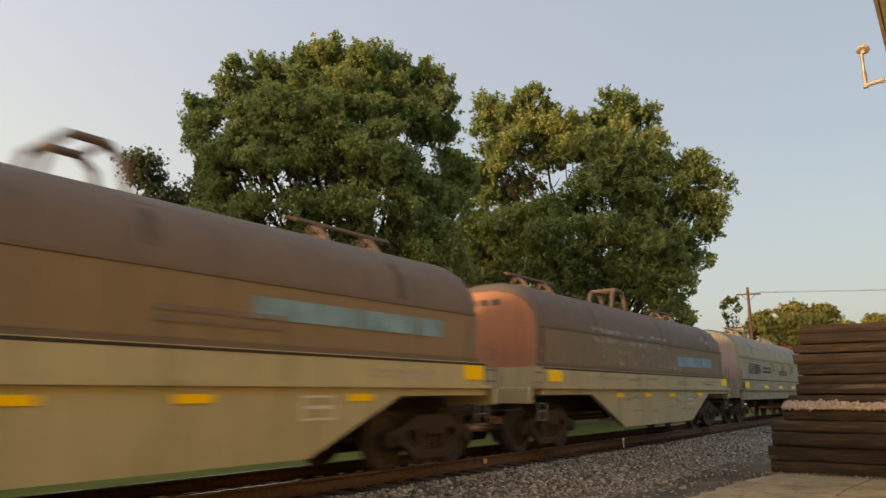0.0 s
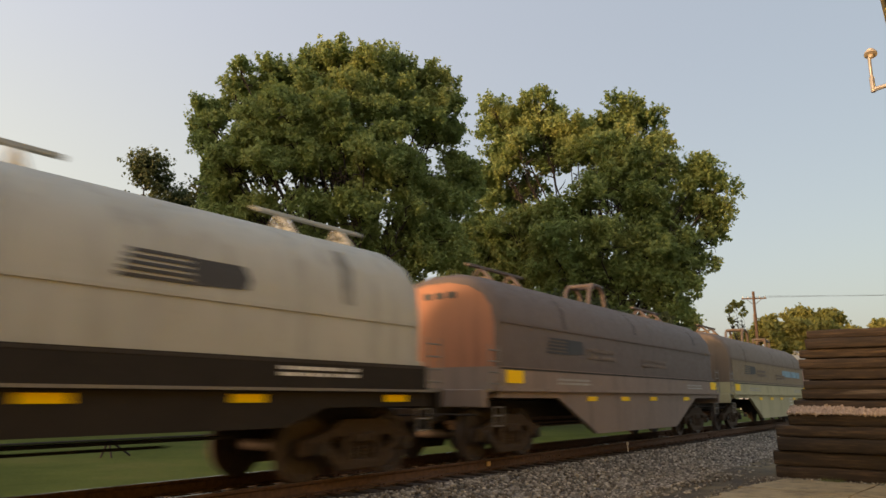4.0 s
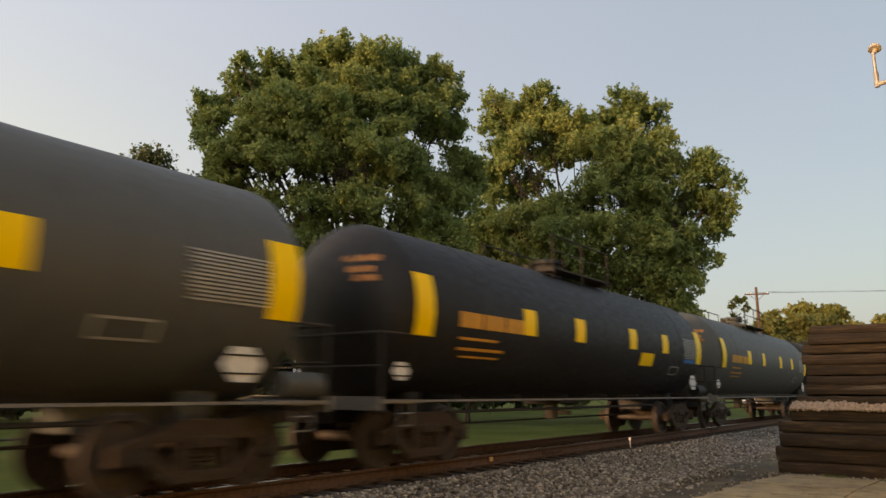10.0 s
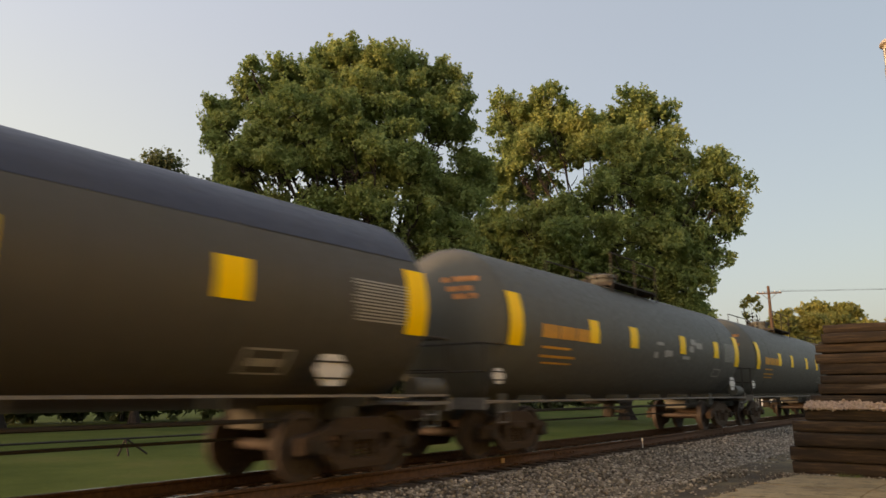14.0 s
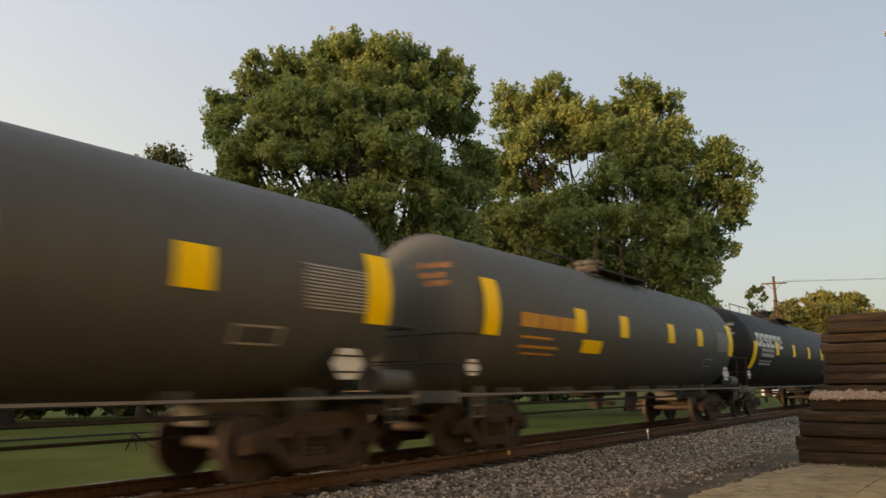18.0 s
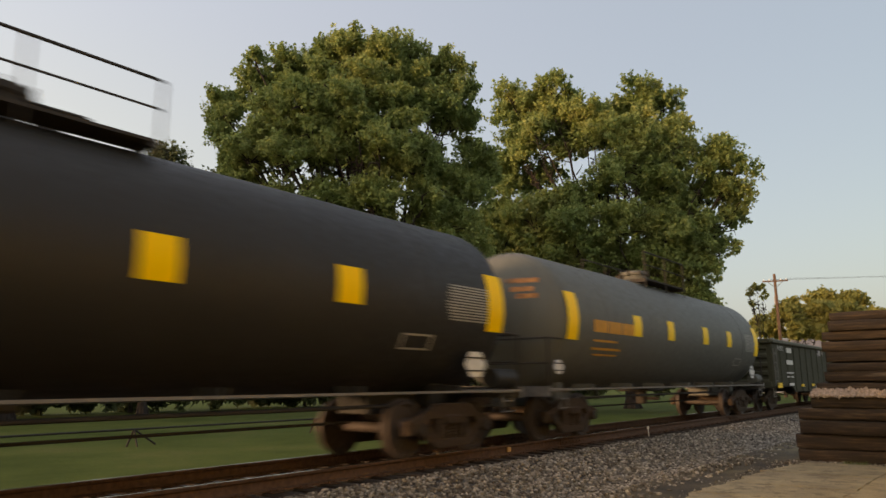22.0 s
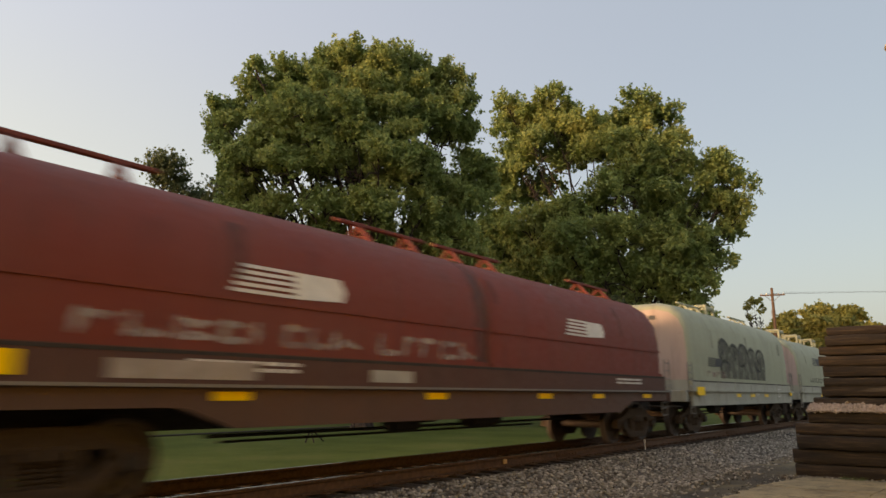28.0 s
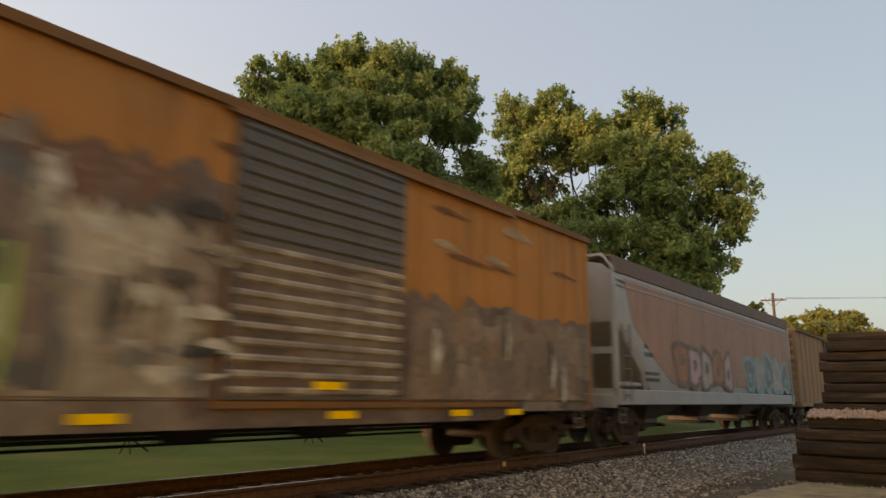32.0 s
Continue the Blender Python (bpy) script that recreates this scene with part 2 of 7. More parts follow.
# ---- ground, track and yard ----
def grass_material():
    mat, nt, bsdf = nodes_of("mown_grass", 0.9)
    vec = coords(nt)
    a, b = noisy(nt, vec, 0.35, 5), noisy(nt, vec, 14.0, 8, 0.7)
    base = ramp(nt, a, [(0.3, (0.066, 0.084, 0.022)), (0.55, (0.098, 0.118, 0.032)), (0.75, (0.135, 0.13, 0.045))])
    base = mixed(nt, ramp(nt, b, [(0.4, (0.0,)), (0.7, (0.5,))]), base, (0.036, 0.056, 0.011))
    nt.links.new(base, bsdf.inputs["Base Color"])
    bsdf.inputs["Specular IOR Level"].default_value = 0.03
    bumped(nt, bsdf, b, 0.6, 0.05)
    return mat


def gravel_material(name, lo, hi, scale):
    mat, nt, bsdf = nodes_of(name, 0.9)
    vec = coords(nt)
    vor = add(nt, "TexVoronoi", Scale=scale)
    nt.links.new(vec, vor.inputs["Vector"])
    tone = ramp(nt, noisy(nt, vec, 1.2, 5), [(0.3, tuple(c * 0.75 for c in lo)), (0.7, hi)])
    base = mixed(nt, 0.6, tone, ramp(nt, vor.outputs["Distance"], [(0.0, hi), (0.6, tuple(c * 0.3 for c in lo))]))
    nt.links.new(base, bsdf.inputs["Base Color"])
    bumped(nt, bsdf, vor.outputs["Distance"], 0.8, 0.03)
    return mat


def stone_material():
    mat, nt, bsdf = nodes_of("ballast_stone", 0.85)
    geo = nt.nodes.new("ShaderNodeNewGeometry")
    tone = ramp(nt, geo.outputs["Random Per Island"], [(0.0, (0.06, 0.052, 0.042)), (0.4, (0.165, 0.148, 0.12)), (0.8, (0.285, 0.258, 0.21)), (1.0, (0.48, 0.44, 0.36))])
    n = noisy(nt, coords(nt), 30, 6)
    nt.links.new(mixed(nt, ramp(nt, n, [(0.45, (0.0,)), (0.7, (0.5,))]), tone, (0.13, 0.11, 0.09)), bsdf.inputs["Base Color"])
    bumped(nt, bsdf, n, 0.3, 0.01)
    bsdf.inputs["Specular IOR Level"].default_value = 0.2
    return mat


def slab_material():
    mat, nt, bsdf = nodes_of("worn_asphalt_and_dirt", 0.9)
    vec = coords(nt)
    a, b, c = noisy(nt, vec, 0.55, 6), noisy(nt, vec, 26, 8, 0.75), noisy(nt, vec, 2.6, 7, 0.7)
    base = ramp(nt, a, [(0.38, (0.04, 0.036, 0.03)), (0.5, (0.095, 0.078, 0.05)), (0.66, (0.21, 0.165, 0.09))])
    base = mixed(nt, ramp(nt, c, [(0.52, (0.0,)), (0.62, (0.6,))]), base, (0.07, 0.062, 0.052))
    base = mixed(nt, ramp(nt, b, [(0.4, (0.0,)), (0.7, (0.45,))]), base, (0.17, 0.145, 0.11))
    nt.links.new(base, bsdf.inputs["Base Color"])
    bumped(nt, bsdf, mixed(nt, 0.5, b, c), 0.5, 0.03)
    bsdf.inputs["Specular IOR Level"].default_value = 0.15
    return mat


def slab_like(name, lo, hi):
    mat, nt, bsdf = nodes_of(name, 0.85)
    vec = coords(nt)
    a, b, c = noisy(nt, vec, 1.1, 6), noisy(nt, vec, 22, 8, 0.75), noisy(nt, vec, 3.4, 8, 0.75)
    base = ramp(nt, a, [(0.35, lo), (0.65, hi)])
    base = mixed(nt, ramp(nt, c, [(0.5, (0.0,)), (0.6, (0.65,))]), base, tuple(0.45 * q for q in lo))
    base = mixed(nt, ramp(nt, b, [(0.45, (0.0,)), (0.72, (0.5,))]), base, tuple(0.6 * q for q in lo))
    nt.links.new(base, bsdf.inputs["Base Color"])
    bumped(nt, bsdf, mixed(nt, 0.5, b, c), 0.5, 0.02)
    return mat


def tie_material(name, lo, hi):
    mat, nt, bsdf = nodes_of(name, 0.85)
    tex = nt.nodes.new("ShaderNodeTexCoord")
    info = nt.nodes.new("ShaderNodeObjectInfo")
    mp = add(nt, "Mapping", Scale=(6.0, 0.5, 9.0))
    shift = nt.nodes.new("ShaderNodeVectorMath")
    shift.operation = "SCALE"
    shift.inputs["Scale"].default_value = 1.0
    nt.links.new(tex.outputs["Object"], mp.inputs["Vector"])
    comb = nt.nodes.new("ShaderNodeCombineXYZ")
    mul = nt.nodes.new("ShaderNodeMath")
    mul.operation = "MULTIPLY"
    mul.inputs[1].default_value = 40.0
    nt.links.new(info.outputs["Random"], mul.inputs[0])
    for k in "XYZ":
        nt.links.new(mul.outputs[0], comb.inputs[k])
    nt.links.new(comb.outputs[0], mp.inputs["Location"])
    grain, blot = noisy(nt, mp.outputs["Vector"], 3.0, 9, 0.7), noisy(nt, mp.outputs["Vector"], 0.7, 4)
    base = ramp(nt, grain, [(0.3, tuple(c * 0.4 for c in lo)), (0.5, lo), (0.72, hi)])
    tone = ramp(nt, info.outputs["Random"], [(0.0, (0.75,)), (1.0, (1.25,))])
    base = mixed(nt, 1.0, base, tone, "MULTIPLY")
    base = mixed(nt, ramp(nt, blot, [(0.62, (0.0,)), (0.75, (0.5,))]), base, (0.26, 0.22, 0.18))
    nt.links.new(base, bsdf.inputs["Base Color"])
    bumped(nt, bsdf, grain, 0.7, 0.03)
    return mat


GRASS, STONE = grass_material(), stone_material()
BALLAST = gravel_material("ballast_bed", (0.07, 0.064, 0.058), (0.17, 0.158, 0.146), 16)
SLAB = slab_material()
TIE = tie_material("creosoted_tie_wood", (0.035, 0.023, 0.014), (0.08, 0.053, 0.033))
# stacked ties: yellow lamplight is mixed into the wood's own brown
OLD_TIE = tie_material("weathered_lamplit_tie_wood", (0.024, 0.015, 0.008), (0.092, 0.059, 0.031))
RAIL_RUST = plain("rusty_rail_steel", (0.10, 0.056, 0.032), 0.8, 0.0, 0.35, 12, 0.35)
RAIL_TOP = plain("polished_rail_head", (0.5, 0.48, 0.45), 0.22, 1.0, 0.1, 8, 0.03)
GROUND_Z, FAR = -0.55, 4000.0

bm = bmesh.new()
xs, ys = [-FAR, -400, -100, -30, 0, 30, 60, 100, 400, FAR], [-FAR, -400, -60, -20, 4, 12, 30, 60, 200, 600, FAR]
grid = [[bm.verts.new((x, y, GROUND_Z - 0.06)) for y in ys] for x in xs]
for i in range(len(xs) - 1):
    for j in range(len(ys) - 1):
        bm.faces.new((grid[i][j], grid[i + 1][j], grid[i + 1][j + 1], grid[i][j + 1]))
solid("ground", bm, GRASS, "flat mown green grass reaching to the horizon", "ground", "structure")


def yard():
    """Worn lot beside the track, uneven, with a ragged edge along the ballast."""
    bm = bmesh.new()
    nx, ny = 130, 36
    rows = []
    for i in range(nx + 1):
        x = -40 + 130 * i / nx
        col = []
        for j in range(ny + 1):
            f = j / ny
            edge = -3.0 + 0.22 * noise.noise((x * 0.5, 3, 0)) + 0.1 * noise.noise((x * 2.1, 7, 0))
            y = edge + (-34 - edge) * f ** 1.7
            z = GROUND_Z + 0.035 * noise.noise((x * 0.35, y * 0.35, 1)) + 0.012 * noise.noise((x * 1.7, y * 1.7, 2))
            col.append(bm.verts.new((x, y, z - (0.05 if j == 0 else 0))))
        rows.append(col)
    for i in range(nx):
        for j in range(ny):
            bm.faces.new((rows[i][j], rows[i][j + 1], rows[i + 1][j + 1], rows[i + 1][j]))
    return solid("pavement", bm, SLAB, "worn grey-brown asphalt lot strewn with dirt", "pavement", "structure")


yard()


def apron():
    """Old concrete slabs in front of the tie stack, cracked apart, their far edge broken."""
    rng = random.Random(8)
    # the ochre in this concrete carries part of the lamps' yellow light
    conc = slab_like("old_lamplit_concrete", (0.23, 0.18, 0.10), (0.41, 0.325, 0.18))
    slab = thing("concrete_apron", "old cracked concrete slabs dusted with dirt", "concrete slab", kind="structure")
    cuts = [(8.6, -4.75), (11.3, -4.38), (12.75, -4.55), (14.6, -4.62), (16.6, -4.95)]
    for (x0, y0), (x1, y1) in zip(cuts, cuts[1:]):
        for f0, f1 in ((0, 0.4), (0.4, 1)):
            bm = bmesh.new()
            pts = [(a, top + (-9.2 - top) * f) for a, top, f in ((x0 + 0.008, y0, f0), (x1 - 0.008, y1, f0), (x1 - 0.008, y1, f1 - 0.004), (x0 + 0.008, y0, f1 - 0.004))]
            ring, n = [], 11
            for (ax, ay), (bx, by) in zip(pts, pts[1:] + pts[:1]):
                for i in range(n):
                    f = i / n
                    w = 0.055 * noise.noise((ax * 3 + f * 9, ay * 3, 4)) + (0.16 * noise.noise((ax + (bx - ax) * f * 2.2, 9, 1)) if f0 == 0 and ay > -5 and by > -5 else 0)
                    ring.append((ax + (bx - ax) * f, ay + (by - ay) * f + w))
            lo = [bm.verts.new((x, y, GROUND_Z - 0.08)) for x, y in ring]
            tilt = rng.uniform(-0.004, 0.004)
            hi = [bm.verts.new((x, y, GROUND_Z + 0.05 + tilt * (x - x0))) for x, y in ring]
            bm.faces.new(hi)
            for i in range(len(ring)):
                bm.faces.new((lo[i], lo[(i + 1) % len(ring)], hi[(i + 1) % len(ring)], hi[i]))
            part("slab", bm, conc, slab)


def shoulder(y, x):
    """Height of the ballast bed across the track."""
    a = abs(y)
    wave = 0.02 * noise.noise((x * 0.8, y * 0.8, 5))
    if a < 1.45:
        return -0.235 + wave * 0.5
    return -0.235 - (a - 1.45) * 0.215 + wave


def ballast():
    bm = bmesh.new()
    prof = [-3.6, -3.1, -2.6, -2.1, -1.7, -1.4, -0.7, 0, 0.7, 1.4, 1.8, 2.4, 3.0, 3.6]
    stations = [-600, -200, -60] + [-30 + 1.5 * k for k in range(70)] + [90, 120, 200, 400, 700, 1200]
    rows = [[bm.verts.new((x, y, shoulder(y, x))) for y in prof] for x in stations]
    for a, b in zip(rows, rows[1:]):
        for j in range(len(prof) - 1):
            bm.faces.new((a[j], b[j], b[j + 1], a[j + 1]))
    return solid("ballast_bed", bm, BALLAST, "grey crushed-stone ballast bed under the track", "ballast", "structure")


ballast()
apron()


def loose_stones():
    """Single crushed stones on the near shoulder, one joined heap."""
    rng = random.Random(5)
    base = bmesh.new()
    bmesh.ops.create_icosphere(base, subdivisions=1, radius=1)
    bv = np.array([v.co for v in base.verts])
    bf = np.array([[v.index for v in f.verts] for f in base.faces])
    base.free()
    nrs = np.random.RandomState(11)
    shapes = [bv * (1 + nrs.uniform(-0.35, 0.3, (len(bv), 1))) for _ in range(24)]
    verts, faces, count = [], [], 0
    total = 30000
    for k in range(total):
        x = 4 + 34 * rng.random() ** 1.5
        y = -1.2 - 2.15 * rng.random()
        if rng.random() < 0.06:
            y = -3.2 - 0.8 * rng.random() ** 2
        size = rng.uniform(0.018, 0.042)
        z = shoulder(y, x) + size * rng.uniform(0.0, 0.55) if y > -3.2 else GROUND_Z + size * 0.4
        z = max(z, GROUND_Z + size * 0.2)
        if k > total - 1400:
            # crumbs along the broken edges of the lot and of the slabs
            x, size = rng.uniform(7.5, 17.0), rng.uniform(0.006, 0.02)
            y = (-4.55 if k % 2 else -3.35) + rng.gauss(0, 0.16)
            z = GROUND_Z + 0.02
        s = shapes[k % 24] * np.array([rng.uniform(0.8, 1.4), rng.uniform(0.8, 1.3), rng.uniform(0.55, 1.0)]) * size
        a = rng.uniform(0, 6.28)
        ca, sa = math.cos(a), math.sin(a)
        s = s @ np.array([[ca, sa, 0], [-sa, ca, 0], [0, 0, 1]])
        verts.append(s + np.array([x, y, z]))
        faces.append(bf + count)
        count += len(bv)
    verts, faces = np.concatenate(verts), np.concatenate(faces)
    mesh = bpy.data.meshes.new("ballast_stones")
    mesh.vertices.add(len(verts))
    mesh.vertices.foreach_set("co", verts.ravel())
    mesh.loops.add(len(faces) * 3)
    mesh.loops.foreach_set("vertex_index", faces.ravel())
    mesh.polygons.add(len(faces))
    mesh.polygons.foreach_set("loop_start", np.arange(len(faces)) * 3)
    mesh.update(calc_edges=True)
    mesh.materials.append(STONE)
    tagged(new("ballast_stones", mesh), "grey crushed ballast stones on the track shoulder", "gravel", kind="stuff")


loose_stones()

RAIL_OUTLINE = [(-0.076, -0.186), (0.076, -0.186), (0.076, -0.174), (0.02, -0.155), (0.010, -0.14), (0.010, -0.055), (0.036, -0.036), (0.037, -0.006), (0.03, 0.0), (-0.03, 0.0), (-0.037, -0.006), (-0.036, -0.036), (-0.010, -0.055), (-0.010, -0.14), (-0.02, -0.155), (-0.076, -0.174)]
for side in (-1, 1):
    rail = thing("rail", "rusty steel rail with a polished head, spiked to the ties", "rail", "rails of the track")
    bm = bmesh.new()
    prism(bm, [(side * 0.7535 + y, z) for y, z in RAIL_OUTLINE], -600, 1200)
    part("rail_section", bm, RAIL_RUST, rail)
    bm = bmesh.new()
    box(bm, -600, 1200, side * 0.7535 - 0.027, side * 0.7535 + 0.027, 0.0005, 0.003)
    part("running_surface", bm, RAIL_TOP, rail, "bright worn running surface")
    for k in range(12):
        x = 2.2 + 11.9 * k
        bm = bmesh.new()
        for s in (-1, 1):
            box(bm, x - 0.45, x + 0.45, side * 0.7535 + s * 0.022 - 0.01, side * 0.7535 + s * 0.022 + 0.01, -0.145, -0.05)
            for b in range(6):
                rod(bm, (x - 0.38 + b * 0.152, side * 0.7535 + s * 0.03, -0.1), (x - 0.38 + b * 0.152, side * 0.7535 + s * 0.055, -0.1), 0.018, 6)
        part("joint_bar", bm, RAIL_RUST, rail)


def track_ties():
    """Ties of the track: single ones along the stretch in view, the rest joined."""
    rng = random.Random(3)
    bm = bmesh.new()
    box(bm, -0.115, 0.115, -1.3, 1.3, -0.375, -0.197, 0.012)
    mesh = baked("track_tie", bm, TIE)
    bm = bmesh.new()
    box(bm, -0.09, 0.09, -0.18, 0.18, -0.197, -0.1865)
    for s in (-1, 1):
        rod(bm, (s * 0.05, 0.09, -0.19), (s * 0.05, 0.09, -0.155), 0.014, 6)
        rod(bm, (s * 0.05, -0.09, -0.19), (s * 0.05, -0.09, -0.155), 0.014, 6)
    plates = baked("tie_plate", bm, RAIL_RUST)
    crib = thing("track_ties", "dark creosoted wooden track ties bedded in ballast", "railway ties")
    for k in range(150):
        x = -8 + 0.5 * k
        tie = part("tie", mesh, TIE, crib, m=pose(x, rng.uniform(-0.05, 0.05), rng.uniform(-0.006, 0.002), 0, 0, rng.uniform(-1.5, 1.5)))
        for side in (-1, 1):
            part("tie_plate", plates, RAIL_RUST, crib, m=pose(x, side * 0.7535, 0))
    bm = bmesh.new()
    for k in range(330):
        x = 67 + 0.5 * k
        box(bm, x - 0.115, x + 0.115, -1.3, 1.3, -0.375, -0.197)
    far = part("far_ties", bm, TIE, crib)
    far["kind"] = "stuff"


track_ties()


# ---- the stack of old ties ----
def tie_stack():
    rng = random.Random(21)
    meshes = []
    for k in range(6):
        bm = bmesh.new()
        h, w, l = rng.uniform(0.17, 0.19), rng.uniform(0.22, 0.245), rng.uniform(2.5, 2.62)
        box(bm, -w / 2, w / 2, -l / 2, l / 2, 0, h)
        bmesh.ops.subdivide_edges(bm, edges=[e for e in bm.edges if abs(e.verts[0].co.y - e.verts[1].co.y) > 1], cuts=9)
        bmesh.ops.bevel(bm, geom=[e for e in bm.edges if len(e.link_faces) == 2 and e.calc_face_angle(0) > 1], offset=0.014, segments=1, affect="EDGES")
        for v in bm.verts:
            n = noise.noise_vector(v.co * 3 + Vector((k * 7, 0, 0)))
            v.co += Vector((n.x * 0.014, n.y * 0.03, n.z * 0.010))
        meshes.append(baked("old_tie", bm, OLD_TIE, 50))

    def bundle(x0, y_edge, z0, courses, across, label, steps):
        """courses: the height of each layer; steps: how far each layer's end stands back."""
        stack = thing("tie_stack", label, "tie stack", "stacked old ties", pose(x0, y_edge, z0))
        z = 0.0
        for high, back in zip(courses, steps):
            for j in range(across):
                sag = rng.uniform(-0.012, 0.012)
                part("old_tie", meshes[rng.randrange(6)], OLD_TIE, stack, m=pose(0.15 + j * 0.3 + rng.uniform(-0.05, 0.05) * (1 if j else 1.4), -1.3 + rng.uniform(-0.05, 0.05) * (1 if j else 0.3) - back, z + sag, 0, rng.uniform(-1.0, 1.0), rng.uniform(-1.4, 1.4)) @ Matrix.Diagonal((1.25, 1, (high - 0.012) / 0.18, 1)))
            z += high
        return z

    low = [0.27, 0.31, 0.30, 0.25, 0.26]
    back = [0.0, 0.03, 0.1, 0.14, 0.36]
    top = bundle(17.2, -4.62, GROUND_Z, low, 4, "low bundle of weathered brown railroad timbers on the ground", back)
    bundle(17.2, -7.5, GROUND_Z, low, 4, "low bundle of weathered brown railroad timbers on the ground", [0.1, 0, 0.05, 0.0, 0.1])
    high, inset = [0.28, 0.24, 0.19, 0.25, 0.23, 0.21, 0.24, 0.2], [0.0, 0.13, 0.22, 0.2, 0.18, 0.2, 0.33, 0.36]
    bundle(17.66, -5.08, GROUND_Z + top + 0.02, high, 4, "bundle of weathered brown railroad timbers stacked on another bundle", inset)
    bundle(17.66, -8.2, GROUND_Z + top + 0.02, high, 4, "bundle of weathered brown railroad timbers stacked on another bundle", [0.0] * 8)
    # gravel and splinters heaped on the ledge of the low bundle, against the upper one
    base = bmesh.new()
    bmesh.ops.create_icosphere(base, subdivisions=1, radius=1)
    bv, bf = [v.co.copy() for v in base.verts], [[v.index for v in f.verts] for f in base.faces]
    base.free()
    verts, faces = [], []
    for k in range(2600):
        back_x, size = rng.random(), rng.uniform(0.012, 0.04)
        x, y = 17.17 + 0.46 * back_x, rng.uniform(-8.6, -5.02)
        z = GROUND_Z + top + 0.19 * back_x * (0.75 + 0.4 * noise.noise((y * 1.3, 2, 0))) * rng.random() ** 0.3
        turn = Euler((k, k * 2, k * 3)).to_matrix()
        sx, sy, sz = rng.uniform(0.7, 1.9), rng.uniform(0.7, 1.9), rng.uniform(0.5, 0.9)
        first = len(verts)
        verts += [Vector((x, y, z)) + turn @ Vector((c.x * sx, c.y * sy, c.z * sz)) * size * rng.uniform(0.8, 1.2) for c in bv]
        faces += [[first + i for i in f] for f in bf]
    gravel = mesh_from("ledge_gravel", verts, faces, plain("pale_gravel", (0.36, 0.29, 0.24), 0.9, 0, 0.5, 17))
    tagged(new("ledge_gravel", gravel), "pale gravel and splinters heaped on the tie stack's ledge", "gravel", kind="stuff")
    # stones and leaves at the foot of the stack
    verts, faces = [], []
    for k in range(700):
        size = rng.uniform(0.012, 0.035)
        x, y = 17.1 - 1.1 * rng.random() ** 1.6, rng.uniform(-8.6, -4.5)
        first = len(verts)
        turn = Euler((k, k * 2, k * 3)).to_matrix()
        verts += [Vector((x, y, GROUND_Z + 0.02)) + turn @ Vector((c.x * 1.3, c.y, c.z * 0.6)) * size * rng.uniform(0.7, 1.3) for c in bv]
        faces += [[first + i for i in f] for f in bf]
    foot = mesh_from("foot_gravel", verts, faces, STONE)
    tagged(new("foot_gravel", foot), "loose stones strewn at the foot of the tie stack", "gravel", kind="stuff")
    blades, faces = [], []
    for k in range(2600):
        x, y = 16.95 - 0.5 * rng.random() ** 2, rng.uniform(-8.6, -5.6)
        if noise.noise((x * 2, y * 1.5, 4)) < -0.05:
            continue
        a, h = rng.uniform(0, 6.28), rng.uniform(0.04, 0.13)
        d = Vector((math.cos(a), math.sin(a), 0))
        p, first = Vector((x, y, GROUND_Z - 0.01)), len(blades)
        blades += [p - d * 0.006, p + d * 0.006, p + Vector((-d.y, d.x, 0)) * h * 0.5 + Vector((0, 0, h))]
        faces.append([first, first + 1, first + 2])
    weeds = mesh_from("weeds", blades, faces, LEAF_WEED)
    tagged(new("weeds", weeds), "green weeds growing along the tie stack's foot", "weeds", kind="stuff")


LEAF_WEED = plain("weed_green", (0.075, 0.11, 0.02), 0.7, 0, 0.4, 8)
tie_stack()


# ---- trees ----
def leaf_material(name, dark, mid, light):
    mat, nt, bsdf = nodes_of(name, 0.65)
    geo = nt.nodes.new("ShaderNodeNewGeometry")
    patch = noisy(nt, coords(nt), 0.28, 3)
    mix = nt.nodes.new("ShaderNodeMath")
    mix.operation = "MULTIPLY_ADD"
    mix.inputs[1].default_value, mix.inputs[2].default_value = 0.15, 0.08
    nt.links.new(geo.outputs["Random Per Island"], mix.inputs[0])
    both = nt.nodes.new("ShaderNodeMath")
    both.operation = "MULTIPLY_ADD"
    both.inputs[1].default_value = 0.84
    nt.links.new(patch, both.inputs[0])
    nt.links.new(mix.outputs[0], both.inputs[2])
    col = ramp(nt, both.outputs[0], [(0.3, dark), (0.55, mid), (0.82, light)])
    nt.links.new(col, bsdf.inputs["Base Color"])
    bsdf.inputs["Specular IOR Level"].default_value = 0.3
    trans = nt.nodes.new("ShaderNodeBsdfTranslucent")
    nt.links.new(col, trans.inputs["Color"])
    blend = add(nt, "MixShader", Fac=0.48)
    nt.links.new(bsdf.outputs[0], blend.inputs[1])
    nt.links.new(trans.outputs[0], blend.inputs[2])
    nt.links.new(blend.outputs[0], nt.nodes["Material Output"].inputs["Surface"])
    return mat


LEAF = leaf_material("maple_leaves", (0.138, 0.20, 0.07), (0.24, 0.305, 0.105), (0.46, 0.47, 0.165))
LEAF_DARK = leaf_material("dark_leaves", (0.068, 0.09, 0.044), (0.11, 0.135, 0.062), (0.18, 0.19, 0.085))
# far leaves: golden, with the lightening of distant haze put into the colour
LEAF_FAR = leaf_material("far_leaves", (0.16, 0.18, 0.055), (0.26, 0.26, 0.075), (0.40, 0.35, 0.11))
